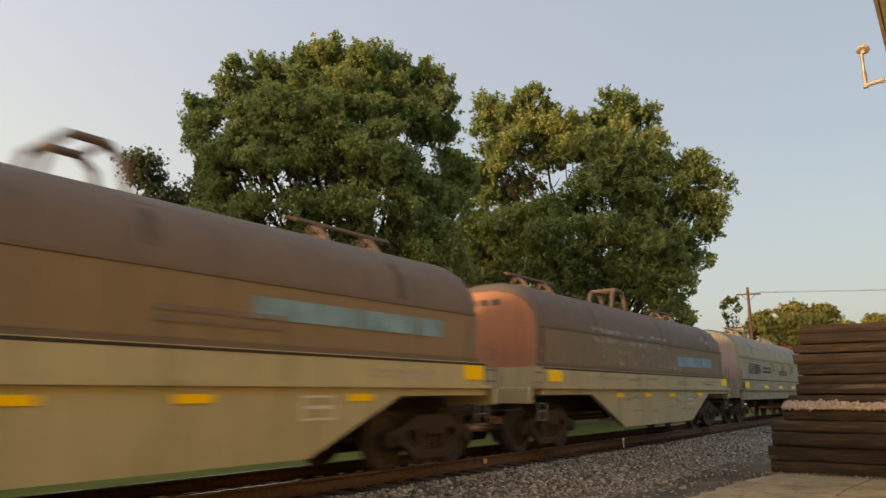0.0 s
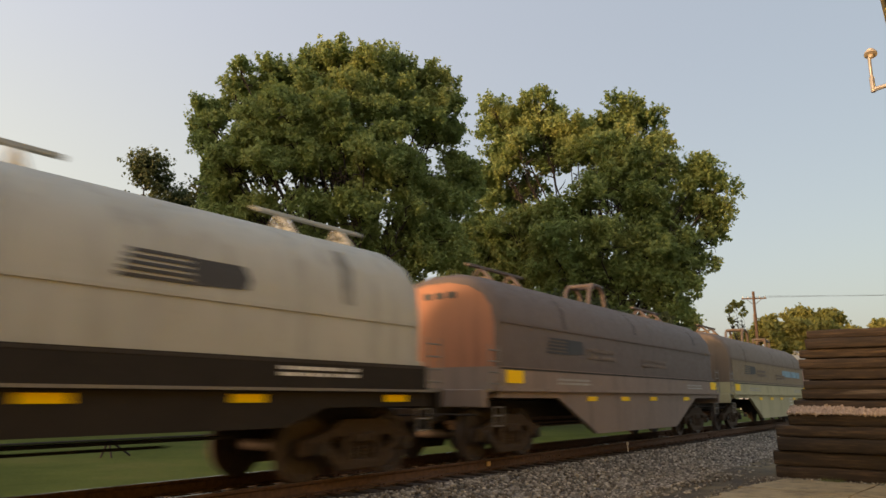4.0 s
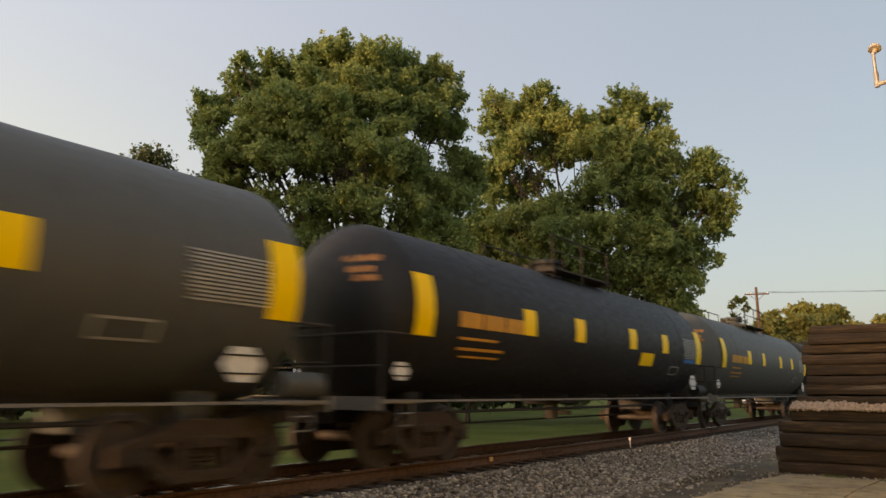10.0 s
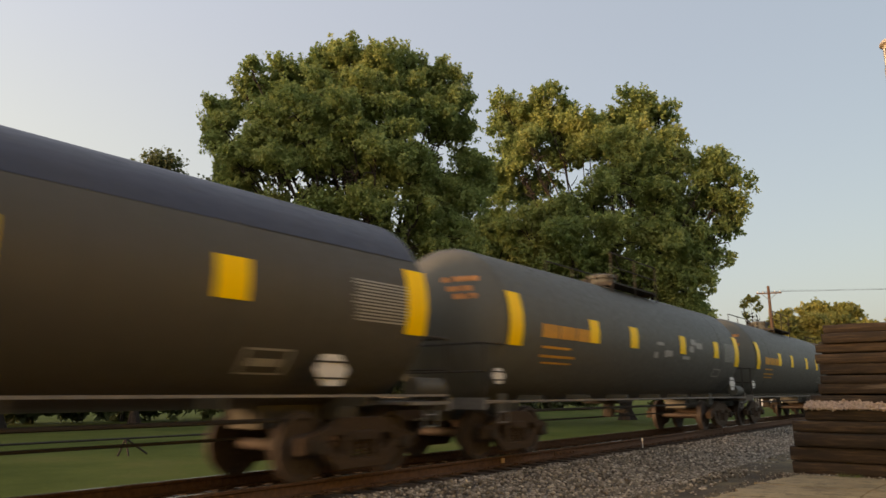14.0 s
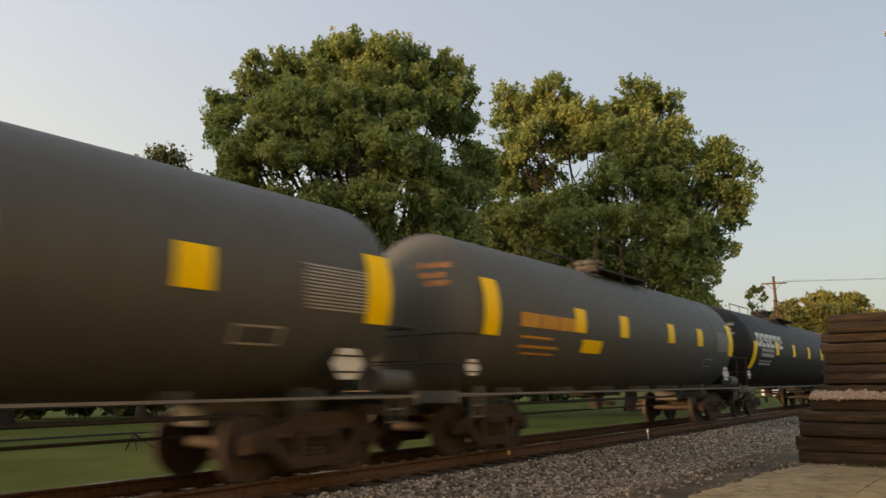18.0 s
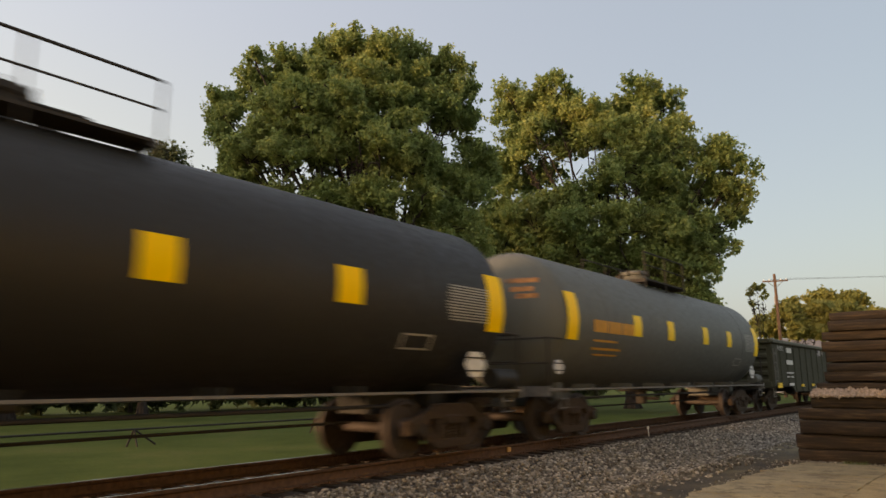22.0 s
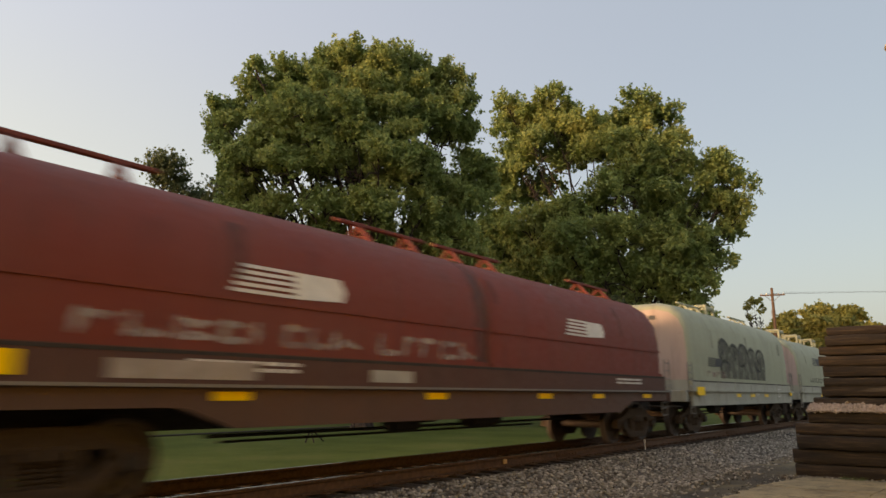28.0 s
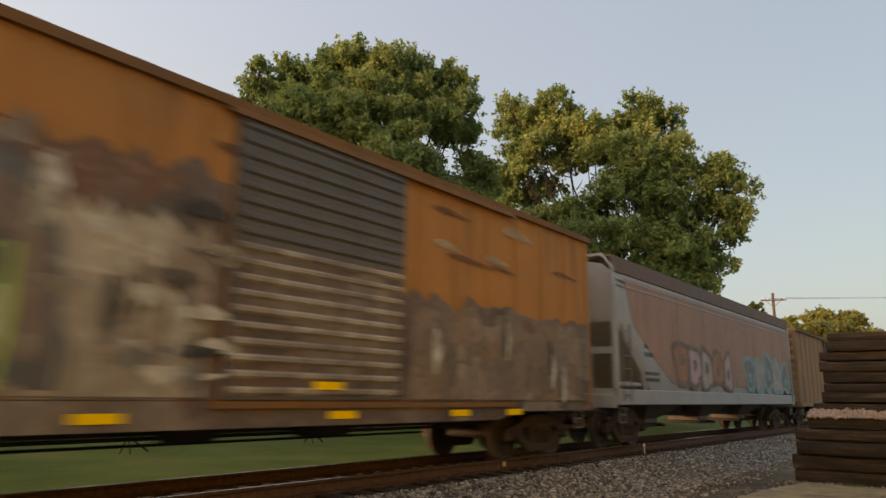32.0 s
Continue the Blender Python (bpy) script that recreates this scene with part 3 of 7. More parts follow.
BARK = plain("grey_brown_bark", (0.045, 0.036, 0.03), 0.9, 0.0, 0.4, 9, 0.7)


def leaf_mesh(name, lobes, leaves, size, clump, seed, material, open_crown=False):
    """Leafy boughs: each lobe breaks up into uneven pads, each pad into upright shoots, each shoot into small folded leaves."""
    rng = np.random.RandomState(seed)
    pads = []
    for x, y, z, r in lobes:
        count = 7 if open_crown else 13
        for k in range(count):
            w = rng.normal(size=3)
            w /= np.linalg.norm(w)
            if w[2] < -0.45:
                w[2] = -w[2]
            d = r * (rng.uniform(0.4, 0.8) if k > 2 else rng.uniform(0.0, 0.4))
            pads.append((x + w[0] * d, y + w[1] * d, z + w[2] * d * 0.85, r ** 0.8 * rng.uniform(0.2, 0.5), w[0], w[1], w[2]))
    pads = np.array(pads)
    weight = pads[:, 3] ** 2
    per = 22
    n = leaves // per
    pick = rng.choice(len(pads), n, p=weight / weight.sum())
    way = rng.normal(size=(n, 3)) + pads[pick, 4:7] * 0.7 + np.array([0, 0, 0.35])
    way /= np.linalg.norm(way, axis=1, keepdims=True)
    rad = pads[pick, 3] * rng.uniform(0.3, 1.0, n)
    foot = pads[pick, :3] + way * rad[:, None] * np.array([1.05, 1.05, 0.9])
    # a shoot runs outwards and upwards from its foot, leaves along it, more at its tip
    axis = way * 0.8 + np.array([0, 0, 0.75]) + rng.normal(size=(n, 3)) * 0.3
    axis /= np.linalg.norm(axis, axis=1, keepdims=True)
    reach = clump * rng.uniform(0.5, 1.7, n)
    along = rng.rand(n * per) ** 0.8
    thin = np.repeat(reach, per) * (0.24 - 0.15 * along)
    c = np.repeat(foot, per, 0) + np.repeat(axis * reach[:, None], per, 0) * along[:, None] + rng.normal(size=(n * per, 3)) * thin[:, None]
    m = len(c)
    # blades face the sky and outwards, with their tips hanging
    face = rng.normal(size=(m, 3)) * 0.75 + np.repeat(way, per, 0) * 0.55 + np.array([0, 0, 0.6])
    face /= np.linalg.norm(face, axis=1, keepdims=True)
    a = np.cross(face, rng.normal(size=(m, 3)))
    a[:, 2] -= 0.25
    a /= np.linalg.norm(a, axis=1, keepdims=True)
    b = np.cross(a, face)
    b /= np.linalg.norm(b, axis=1, keepdims=True)
    up = np.cross(b, a)
    s = size * rng.uniform(0.6, 1.3, m)[:, None]
    tip, left, right = c + a * s, c + b * s * 0.56 + up * s * 0.16, c - b * s * 0.56 + up * s * 0.16
    v = np.stack([c - a * s * 0.35, right, tip, left], 1).reshape(-1, 3)
    i = np.arange(m)[:, None] * 4
    f = np.concatenate([i + [0, 1, 2], i + [0, 2, 3]], 1).reshape(-1, 3)
    mesh = bpy.data.meshes.new(name)
    mesh.vertices.add(len(v))
    mesh.vertices.foreach_set("co", v.ravel())
    mesh.loops.add(len(f) * 3)
    mesh.loops.foreach_set("vertex_index", f.ravel())
    mesh.polygons.add(len(f))
    mesh.polygons.foreach_set("loop_start", np.arange(len(f)) * 3)
    mesh.update(calc_edges=True)
    mesh.materials.append(material)
    return mesh


def tree(name, at, lobes, label, leaves, size=0.16, clump=0.75, seed=1, material=None, trunk=0.42, fork=4.5, turn=0.0, open_crown=False):
    """Lobes: (x, y, z, radius) about the trunk's foot."""
    rng = random.Random(seed)
    t = thing(name, label, "tree", m=pose(at[0], at[1], GROUND_Z - 0.06, 0, 0, turn))
    bm = bmesh.new()
    rod(bm, (0, 0, -0.1), (0, 0, 0.7), trunk * 1.35, 12, trunk)
    rod(bm, (0, 0, 0.7), (0.1, 0.05, fork), trunk, 12, trunk * 0.8)
    for k in range(5):
        a = k * 1.26
        rod(bm, (math.cos(a) * trunk * 1.5, math.sin(a) * trunk * 1.5, -0.1), (math.cos(a) * trunk * 0.6, math.sin(a) * trunk * 0.6, 0.8), trunk * 0.35, 6, trunk * 0.2)
    part("trunk", bm, BARK, t)
    for lobe in lobes[:50]:
        bm = bmesh.new()
        end = Vector(lobe[:3])
        start = Vector((0.1, 0.05, rng.uniform(fork * 0.75, fork)))
        r = trunk * 0.45
        prev = start
        steps = 6
        for s in range(1, steps + 1):
            f = s / steps
            p = start.lerp(end, f) + Vector((rng.uniform(-0.3, 0.3), rng.uniform(-0.3, 0.3), 0.9 * math.sin(f * 3.14) * (1 - f))) * (1 if s < steps else 0)
            rod(bm, prev, p, r, 7, r * 0.72)
            prev, r = p, r * 0.74
        for _ in range(14):
            way = Vector((rng.gauss(0, 1), rng.gauss(0, 1), rng.gauss(0.3, 0.8))).normalized()
            a = start.lerp(end, rng.uniform(0.55, 1.0))
            b = a + way * lobe[3] * rng.uniform(0.6, 0.95)
            mid = a.lerp(b, 0.5) + Vector((rng.uniform(-0.25, 0.25), rng.uniform(-0.25, 0.25), 0.15))
            rod(bm, a, mid, 0.05, 5, 0.032)
            rod(bm, mid, b, 0.032, 5, 0.012)
        part("limb", bm, BARK, t)
    part("crown", leaf_mesh("crown", lobes, leaves, size, clump, seed, material or LEAF, open_crown), material or LEAF, t)
    return t


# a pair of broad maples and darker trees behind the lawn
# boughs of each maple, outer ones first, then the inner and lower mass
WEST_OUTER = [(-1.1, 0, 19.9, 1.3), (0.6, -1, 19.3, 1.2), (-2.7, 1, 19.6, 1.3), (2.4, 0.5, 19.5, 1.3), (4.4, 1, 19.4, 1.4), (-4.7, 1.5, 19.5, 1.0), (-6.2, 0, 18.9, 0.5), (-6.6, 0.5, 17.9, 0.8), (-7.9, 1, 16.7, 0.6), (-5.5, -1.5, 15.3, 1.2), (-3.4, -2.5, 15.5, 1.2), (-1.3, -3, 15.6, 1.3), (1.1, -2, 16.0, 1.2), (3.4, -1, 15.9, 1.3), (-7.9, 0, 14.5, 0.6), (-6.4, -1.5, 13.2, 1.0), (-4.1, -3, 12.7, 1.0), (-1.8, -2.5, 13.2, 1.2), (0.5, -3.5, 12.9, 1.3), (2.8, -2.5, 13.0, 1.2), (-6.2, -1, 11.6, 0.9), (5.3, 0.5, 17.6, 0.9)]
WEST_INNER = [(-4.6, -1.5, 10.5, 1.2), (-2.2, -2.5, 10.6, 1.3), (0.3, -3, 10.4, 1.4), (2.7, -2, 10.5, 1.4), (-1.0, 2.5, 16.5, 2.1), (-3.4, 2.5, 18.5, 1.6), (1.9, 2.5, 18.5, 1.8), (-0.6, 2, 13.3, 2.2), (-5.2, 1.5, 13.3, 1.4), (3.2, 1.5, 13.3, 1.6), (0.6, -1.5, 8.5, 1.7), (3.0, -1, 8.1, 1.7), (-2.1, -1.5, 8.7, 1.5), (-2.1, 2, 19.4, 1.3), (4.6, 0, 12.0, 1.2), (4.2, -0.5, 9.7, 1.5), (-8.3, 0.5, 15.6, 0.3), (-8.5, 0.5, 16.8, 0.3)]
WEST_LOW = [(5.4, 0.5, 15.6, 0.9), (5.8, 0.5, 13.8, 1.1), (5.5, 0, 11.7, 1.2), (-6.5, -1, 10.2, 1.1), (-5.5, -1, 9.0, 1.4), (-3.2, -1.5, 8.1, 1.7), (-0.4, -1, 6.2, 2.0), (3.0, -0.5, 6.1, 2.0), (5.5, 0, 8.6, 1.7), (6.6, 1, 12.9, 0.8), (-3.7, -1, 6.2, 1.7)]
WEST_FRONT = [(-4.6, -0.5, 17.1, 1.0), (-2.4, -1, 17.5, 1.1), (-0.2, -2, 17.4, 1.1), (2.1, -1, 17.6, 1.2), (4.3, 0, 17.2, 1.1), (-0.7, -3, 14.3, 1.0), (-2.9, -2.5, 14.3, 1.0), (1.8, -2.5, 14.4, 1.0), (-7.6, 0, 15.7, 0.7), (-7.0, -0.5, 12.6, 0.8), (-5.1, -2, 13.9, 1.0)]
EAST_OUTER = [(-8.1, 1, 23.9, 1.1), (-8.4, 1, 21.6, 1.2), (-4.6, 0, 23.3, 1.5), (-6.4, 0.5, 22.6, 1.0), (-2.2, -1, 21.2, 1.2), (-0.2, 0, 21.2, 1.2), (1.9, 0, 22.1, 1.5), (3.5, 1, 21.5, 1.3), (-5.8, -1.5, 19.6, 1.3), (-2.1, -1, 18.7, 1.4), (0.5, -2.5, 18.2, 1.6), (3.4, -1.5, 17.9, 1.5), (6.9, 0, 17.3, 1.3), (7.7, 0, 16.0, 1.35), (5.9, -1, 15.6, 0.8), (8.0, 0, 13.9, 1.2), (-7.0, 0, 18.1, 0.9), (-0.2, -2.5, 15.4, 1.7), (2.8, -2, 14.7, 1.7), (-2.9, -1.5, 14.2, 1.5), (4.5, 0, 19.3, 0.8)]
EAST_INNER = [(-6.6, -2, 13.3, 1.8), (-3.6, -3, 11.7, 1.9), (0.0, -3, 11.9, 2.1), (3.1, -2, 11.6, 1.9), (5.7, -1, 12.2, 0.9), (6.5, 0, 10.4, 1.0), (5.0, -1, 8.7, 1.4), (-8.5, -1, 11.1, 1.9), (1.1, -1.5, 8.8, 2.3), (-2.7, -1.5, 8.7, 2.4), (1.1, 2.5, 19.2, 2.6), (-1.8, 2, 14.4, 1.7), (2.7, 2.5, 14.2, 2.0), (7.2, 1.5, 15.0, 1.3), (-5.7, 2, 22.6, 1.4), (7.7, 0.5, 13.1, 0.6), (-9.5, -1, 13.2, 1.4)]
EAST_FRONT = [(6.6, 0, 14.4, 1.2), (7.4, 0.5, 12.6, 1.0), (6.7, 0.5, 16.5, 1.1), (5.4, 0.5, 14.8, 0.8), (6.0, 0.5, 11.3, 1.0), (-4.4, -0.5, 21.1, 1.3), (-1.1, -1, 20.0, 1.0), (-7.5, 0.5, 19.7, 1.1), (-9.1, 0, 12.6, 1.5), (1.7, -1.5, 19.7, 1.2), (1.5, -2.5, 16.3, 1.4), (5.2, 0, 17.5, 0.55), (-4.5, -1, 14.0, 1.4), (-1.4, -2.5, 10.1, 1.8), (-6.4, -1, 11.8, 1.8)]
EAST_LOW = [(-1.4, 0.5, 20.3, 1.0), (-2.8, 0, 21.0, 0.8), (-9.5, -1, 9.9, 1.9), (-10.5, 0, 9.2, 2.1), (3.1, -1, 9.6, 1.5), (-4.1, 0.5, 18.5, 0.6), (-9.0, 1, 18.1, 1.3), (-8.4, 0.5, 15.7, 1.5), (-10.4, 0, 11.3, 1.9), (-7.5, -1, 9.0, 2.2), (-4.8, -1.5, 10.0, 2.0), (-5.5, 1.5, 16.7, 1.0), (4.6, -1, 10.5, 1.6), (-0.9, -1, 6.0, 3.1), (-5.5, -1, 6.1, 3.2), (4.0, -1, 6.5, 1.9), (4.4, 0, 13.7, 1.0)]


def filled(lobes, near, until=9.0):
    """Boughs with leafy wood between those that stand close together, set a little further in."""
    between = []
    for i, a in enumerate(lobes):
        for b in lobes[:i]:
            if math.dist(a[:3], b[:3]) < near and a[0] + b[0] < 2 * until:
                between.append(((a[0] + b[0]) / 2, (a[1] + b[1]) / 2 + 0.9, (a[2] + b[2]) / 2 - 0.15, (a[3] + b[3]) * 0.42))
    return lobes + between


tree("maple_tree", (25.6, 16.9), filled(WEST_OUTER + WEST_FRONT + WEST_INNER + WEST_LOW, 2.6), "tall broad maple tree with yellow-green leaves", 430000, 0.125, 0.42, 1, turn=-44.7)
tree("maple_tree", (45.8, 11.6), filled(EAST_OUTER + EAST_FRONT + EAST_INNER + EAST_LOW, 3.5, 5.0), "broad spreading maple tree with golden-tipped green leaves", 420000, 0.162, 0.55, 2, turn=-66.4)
tree("tree", (23.0, 33.7), [(0.3, -1.0, 15.3, 1.4), (2.2, 0.2, 13.9, 1.5), (-1.4, -0.5, 12.8, 1.2), (0.8, 0.4, 12.0, 1.9), (3.4, 0.5, 12.0, 1.8), (4.0, -1.7, 14.6, 1.0), (5.4, 0.3, 12.9, 1.1), (6.2, 0.0, 11.2, 1.2), (-2.6, 0.2, 12.0, 0.9), (-3.2, -1.2, 10.4, 1.2), (1.8, 1.3, 9.8, 2.2), (-1.4, -1.0, 9.0, 1.9), (4.6, 0.4, 10.0, 1.8)],
     "slender dark green tree with an open crown", 46000, 0.15, 0.75, 3, LEAF_DARK, 0.25, 5.0, -28.6, True)
tree("tree", (15.5, 34.0), [(-1.6, -1.1, 10.6, 2.1), (1.6, -1.6, 9.8, 1.9), (0.0, -0.4, 7.6, 2.9), (-3.9, -1.4, 9.5, 2.9), (3.5, -1.7, 8.0, 1.8), (-2.3, -0.4, 4.3, 3.1), (1.9, 1.7, 4.7, 2.7)],
     "dense dark green tree against the bright sky", 46000, 0.24, 0.6, 4, LEAF_DARK, 0.3, 3.0, -20.0)
tree("tree", (128.5, 13.0), [(-5.2, 0.5, 12.2, 2.3), (-0.5, 1.0, 13.6, 2.5), (3.1, 1.2, 13.2, 2.5), (-2.6, 1.8, 10.4, 3.1), (6.0, 1.0, 10.8, 2.3), (1.6, 1.7, 9.1, 3.8), (11.2, -1.9, 11.5, 1.9)],
     "distant round tree turning golden", 56000, 0.38, 0.9, 5, LEAF_FAR, 0.4, 4.0, -81.0)
tree("shrub", (34.0, 15.5), [(-7.0, 0.0, 3.6, 2.0), (-4.2, 0.5, 4.2, 2.2), (-1.2, 0.0, 4.8, 2.4), (2.0, 0.6, 5.0, 2.4), (5.2, 0.0, 5.2, 2.5), (8.4, 0.5, 5.0, 2.4), (11.0, 0.0, 4.4, 2.0), (-5.5, 0.0, 1.8, 1.7), (-2.0, 0.3, 2.0, 1.9), (2.0, 0.0, 2.0, 1.9), (6.0, 0.3, 2.2, 2.0), (9.8, 0.0, 2.0, 1.9)],
     "dense dark green shrubs under the tall maples", 60000, 0.23, 0.5, 9, LEAF_DARK, 0.12, 1.2, -54.0)
for k, (hx, hy) in enumerate([(10.0, 36.0), (24.0, 37.0), (38.0, 36.0), (52.0, 34.0), (66.0, 30.0)]):
    tree("hedge", (hx, hy), [(-6.6, 0.3, 3.0, 1.9), (-4.4, -0.4, 4.0, 2.1), (-2.0, 0.4, 3.4, 2.0), (0.4, -0.2, 4.4, 2.2), (2.8, 0.3, 3.6, 2.0), (5.0, -0.3, 4.2, 2.2), (6.9, 0.2, 3.2, 1.9), (-5.4, -0.6, 0.9, 1.8), (-2.6, -0.6, 0.9, 1.9), (0.2, -0.6, 0.9, 1.9), (3.0, -0.6, 0.9, 1.9), (5.8, -0.6, 0.9, 1.8)],
         "dark green hedge closing the far side of the lawn", 24000, 0.42, 0.6, 20 + k, LEAF_DARK, 0.1, 1.0, -8.0 - 6 * k)
tree("hedge", (90.0, 9.84), [(-3.6, 0.7, 7.4, 1.6), (-0.6, 0.7, 9.1, 1.7), (2.7, -0.0, 9.0, 1.7), (5.2, -0.6, 8.3, 1.5), (0.7, -1.2, 7.1, 1.8)],
     "low green hedge trees near the utility pole", 26000, 0.32, 0.8, 6, LEAF_FAR, 0.2, 2.5, -76.0)
tree("sapling", (72.0, 9.5), [(0.0, 0.2, 10.6, 0.5), (-0.7, 0.0, 10.0, 0.4), (0.5, 0.3, 9.6, 0.4), (-0.4, 0.0, 8.8, 0.5)],
     "thin sapling with sparse leaves above the hedge", 420, 0.24, 0.5, 7, LEAF_FAR, 0.1, 5.0, -75.0, True)


# unseen tall trees beyond the lawn, added sunwards to shade the maples' lower boughs
for k, (sx, sy, high) in enumerate([(-8.0, 22.5, 18.0), (-6.6, 25.6, 19.0), (-5.4, 29.0, 19.5), (-4.0, 32.4, 19.0), (-2.8, 35.8, 18.0)]):
    rng = random.Random(50 + k)
    stand = [(rng.uniform(-2.4, 2.4), rng.uniform(-2.4, 2.4), 3.0 + (high - 4.5) * (j / 10) + rng.uniform(-0.5, 0.5), rng.uniform(1.4, 2.1)) for j in range(11)]
    tree("tree", (sx, sy), stand, "unseen dark green tree added beyond the lawn for shade", 24000, 0.4, 0.7, 50 + k, LEAF_DARK, 0.35, 3.0)


# ---- utility pole and wires ----
def utility_pole():
    pole = thing("utility_pole", "brown wooden utility pole with one crossarm", "utility pole", m=pose(84.0, 10.5, GROUND_Z - 0.06, 0, 0, 20))
    wood = plain("weathered_pole_wood", (0.14, 0.085, 0.055), 0.85, 0, 0.3, 7, 0.4)
    bm = bmesh.new()
    rod(bm, (0, 0, 0), (0, 0, 13.6), 0.2, 10, 0.14)
    part("post", bm, wood, pole)
    bm = bmesh.new()
    box(bm, -0.2, -0.1, -1.3, 1.3, 12.7, 12.85, 0.01)
    part("crossarm", bm, wood, pole)
    for s in (-1, 1):
        bm = bmesh.new()
        rod(bm, (-0.15, s * 0.75, 12.7), (-0.12, 0, 12.0), 0.03, 6)
        part("brace", bm, GALV, pole)
    for y in (-1.15, -0.6, 0.6, 1.15):
        bm = bmesh.new()
        lathe(bm, [(0, 0.03), (0.05, 0.07), (0.09, 0.05), (0.14, 0.06), (0.17, 0.02)], 8, "x")
        bmesh.ops.rotate(bm, verts=bm.verts, cent=(0, 0, 0), matrix=Matrix.Rotation(radians(-90), 3, "Y"))
        part("insulator", bm, WHITE_MARK, pole, m=pose(-0.15, y, 12.85))
    bm = bmesh.new()
    rod(bm, (0.28, 0, 10.2), (0.28, 0, 11.1), 0.22, 12)
    box(bm, 0.05, 0.2, -0.06, 0.06, 10.4, 10.9)
    part("transformer", bm, plain("grey_enamel", (0.3, 0.31, 0.31), 0.5), pole)


utility_pole()
for k, (y0, z0, y1, z1) in enumerate([(9.3, 12.4, -60, 17.0), (10.9, 12.4, -58, 17.2), (11.4, 12.4, -57, 17.5), (10.5, 8.6, -62, 13.0), (10.5, 7.9, -62, 12.2)]):
    bm = bmesh.new()
    pts = []
    for s in range(17):
        f = s / 16
        pts.append((84.0 + 60 * f, y0 + (y1 - y0) * f, z0 + (z1 - z0) * f - 3.0 * f * (1 - f)))
    bent(bm, pts, 0.011, 5)
    solid("power_line", bm, DARK_STEEL, "thin dark overhead line strung from the utility pole", "cable", group="overhead lines")


# ---- building beside the camera: eave, wall and conduit ----
YELLOW_METAL = paint("cream_painted_metal", (0.62, 0.5, 0.26), dirt=0.3, rusty=0.1, streak=0.2)
# cream eave trim, made paler to hold the lamplight bounced onto its underside
LAMPLIT_TRIM = paint("lamplit_cream_trim", (0.8, 0.75, 0.58), dirt=0.2, rusty=0.05, streak=0.15)
shed = thing("depot_building", "cream metal depot building with an overhanging eave", "building", kind="structure")
bm = bmesh.new()
box(bm, -45, 16, -16.0, -9.6, GROUND_Z - 0.05, 4.3)
part("wall", bm, YELLOW_METAL, shed)
bm = bmesh.new()
prism(bm, [(-8.2, 4.42), (-8.2, 4.64), (-12.8, 6.2), (-16.8, 4.7), (-16.8, 4.42)], -45.6, 17)
part("roof", bm, plain("grey_roof_sheet", (0.25, 0.25, 0.25), 0.6), shed)
bm = bmesh.new()
box(bm, -45.6, 17, -8.19, -8.16, 4.40, 4.66)
part("fascia", bm, LAMPLIT_TRIM, shed)
bm = bmesh.new()
box(bm, -45.5, 16.9, -9.6, -8.2, 4.385, 4.415)
part("soffit", bm, LAMPLIT_TRIM, shed)
for x in (-4.0, 4.5, 10.5):
    bm = bmesh.new()
    lathe(bm, [(0.0, 0.2), (0.12, 0.19), (0.2, 0.11), (0.23, 0.03), (0.222, 0.028), (0.192, 0.102), (0.115, 0.182), (0.0, 0.192)], 18, "x", (0, 0, 0))
    bmesh.ops.rotate(bm, verts=bm.verts, cent=(0, 0, 0), matrix=Matrix.Rotation(radians(-90), 3, "Y"))
    bmesh.ops.translate(bm, verts=bm.verts, vec=(x, -9.33, 2.93))
    box(bm, x - 0.1, x + 0.1, -9.6, -9.5, 2.8, 3.1, 0.01)
    rod(bm, (x, -9.55, 3.05), (x, -9.33, 3.12), 0.015, 6)
    part("wall_lamp", bm, GALV, shed, "wall lamp with a small metal shade")
bm = bmesh.new()
bent(bm, [(7.12, -8.7, 4.0), (7.1, -8.1, 3.95), (7.1, -7.985, 3.94), (7.1, -7.985, 4.26)], 0.014, 10)
rod(bm, (7.1, -7.985, 3.915), (7.1, -7.985, 4.06), 0.021, 10)
rod(bm, (7.1, -8.1, 3.95), (7.1, -7.99, 3.94), 0.021, 10)
rod(bm, (7.1, -8.13, 3.953), (7.1, -8.1, 3.95), 0.027, 10)
conduit = part("conduit", bm, plain("grey_conduit", (0.42, 0.4, 0.37), 0.5, 0.3), shed, "bent grey conduit pipe")
bm = bmesh.new()
lathe(bm, [(-0.02, 0.018), (0.012, 0.02), (0.018, 0.055), (0.04, 0.052), (0.072, 0.032), (0.08, 0.008)], 14, "x")
bmesh.ops.rotate(bm, verts=bm.verts, cent=(0, 0, 0), matrix=Matrix.Rotation(radians(-72), 3, "Y"))
part("weatherhead", bm, plain("faded_plastic", (0.5, 0.43, 0.33), 0.6), conduit, "pale yellow weatherhead cap", m=pose(7.1, -8.0, 4.265))

# ---- far house, lawn barrier and trackside bits ----
house = thing("house", "distant white sided house behind the trees", "house", m=pose(112, 14.5, GROUND_Z - 0.06, 0, 0, -70))
bm = bmesh.new()
box(bm, -5, 5, -4, 4, 0, 5.4)
part("wall", bm, plain("white_siding", (0.62, 0.6, 0.57), 0.7, 0, 0.1, 3), house)
bm = bmesh.new()
prism(bm, [(-4.5, 5.3), (0, 7.8), (4.5, 5.3), (4.5, 5.1), (-4.5, 5.1)], -5.5, 5.5)
part("roof", bm, plain("grey_shingle", (0.16, 0.15, 0.15), 0.9), house)
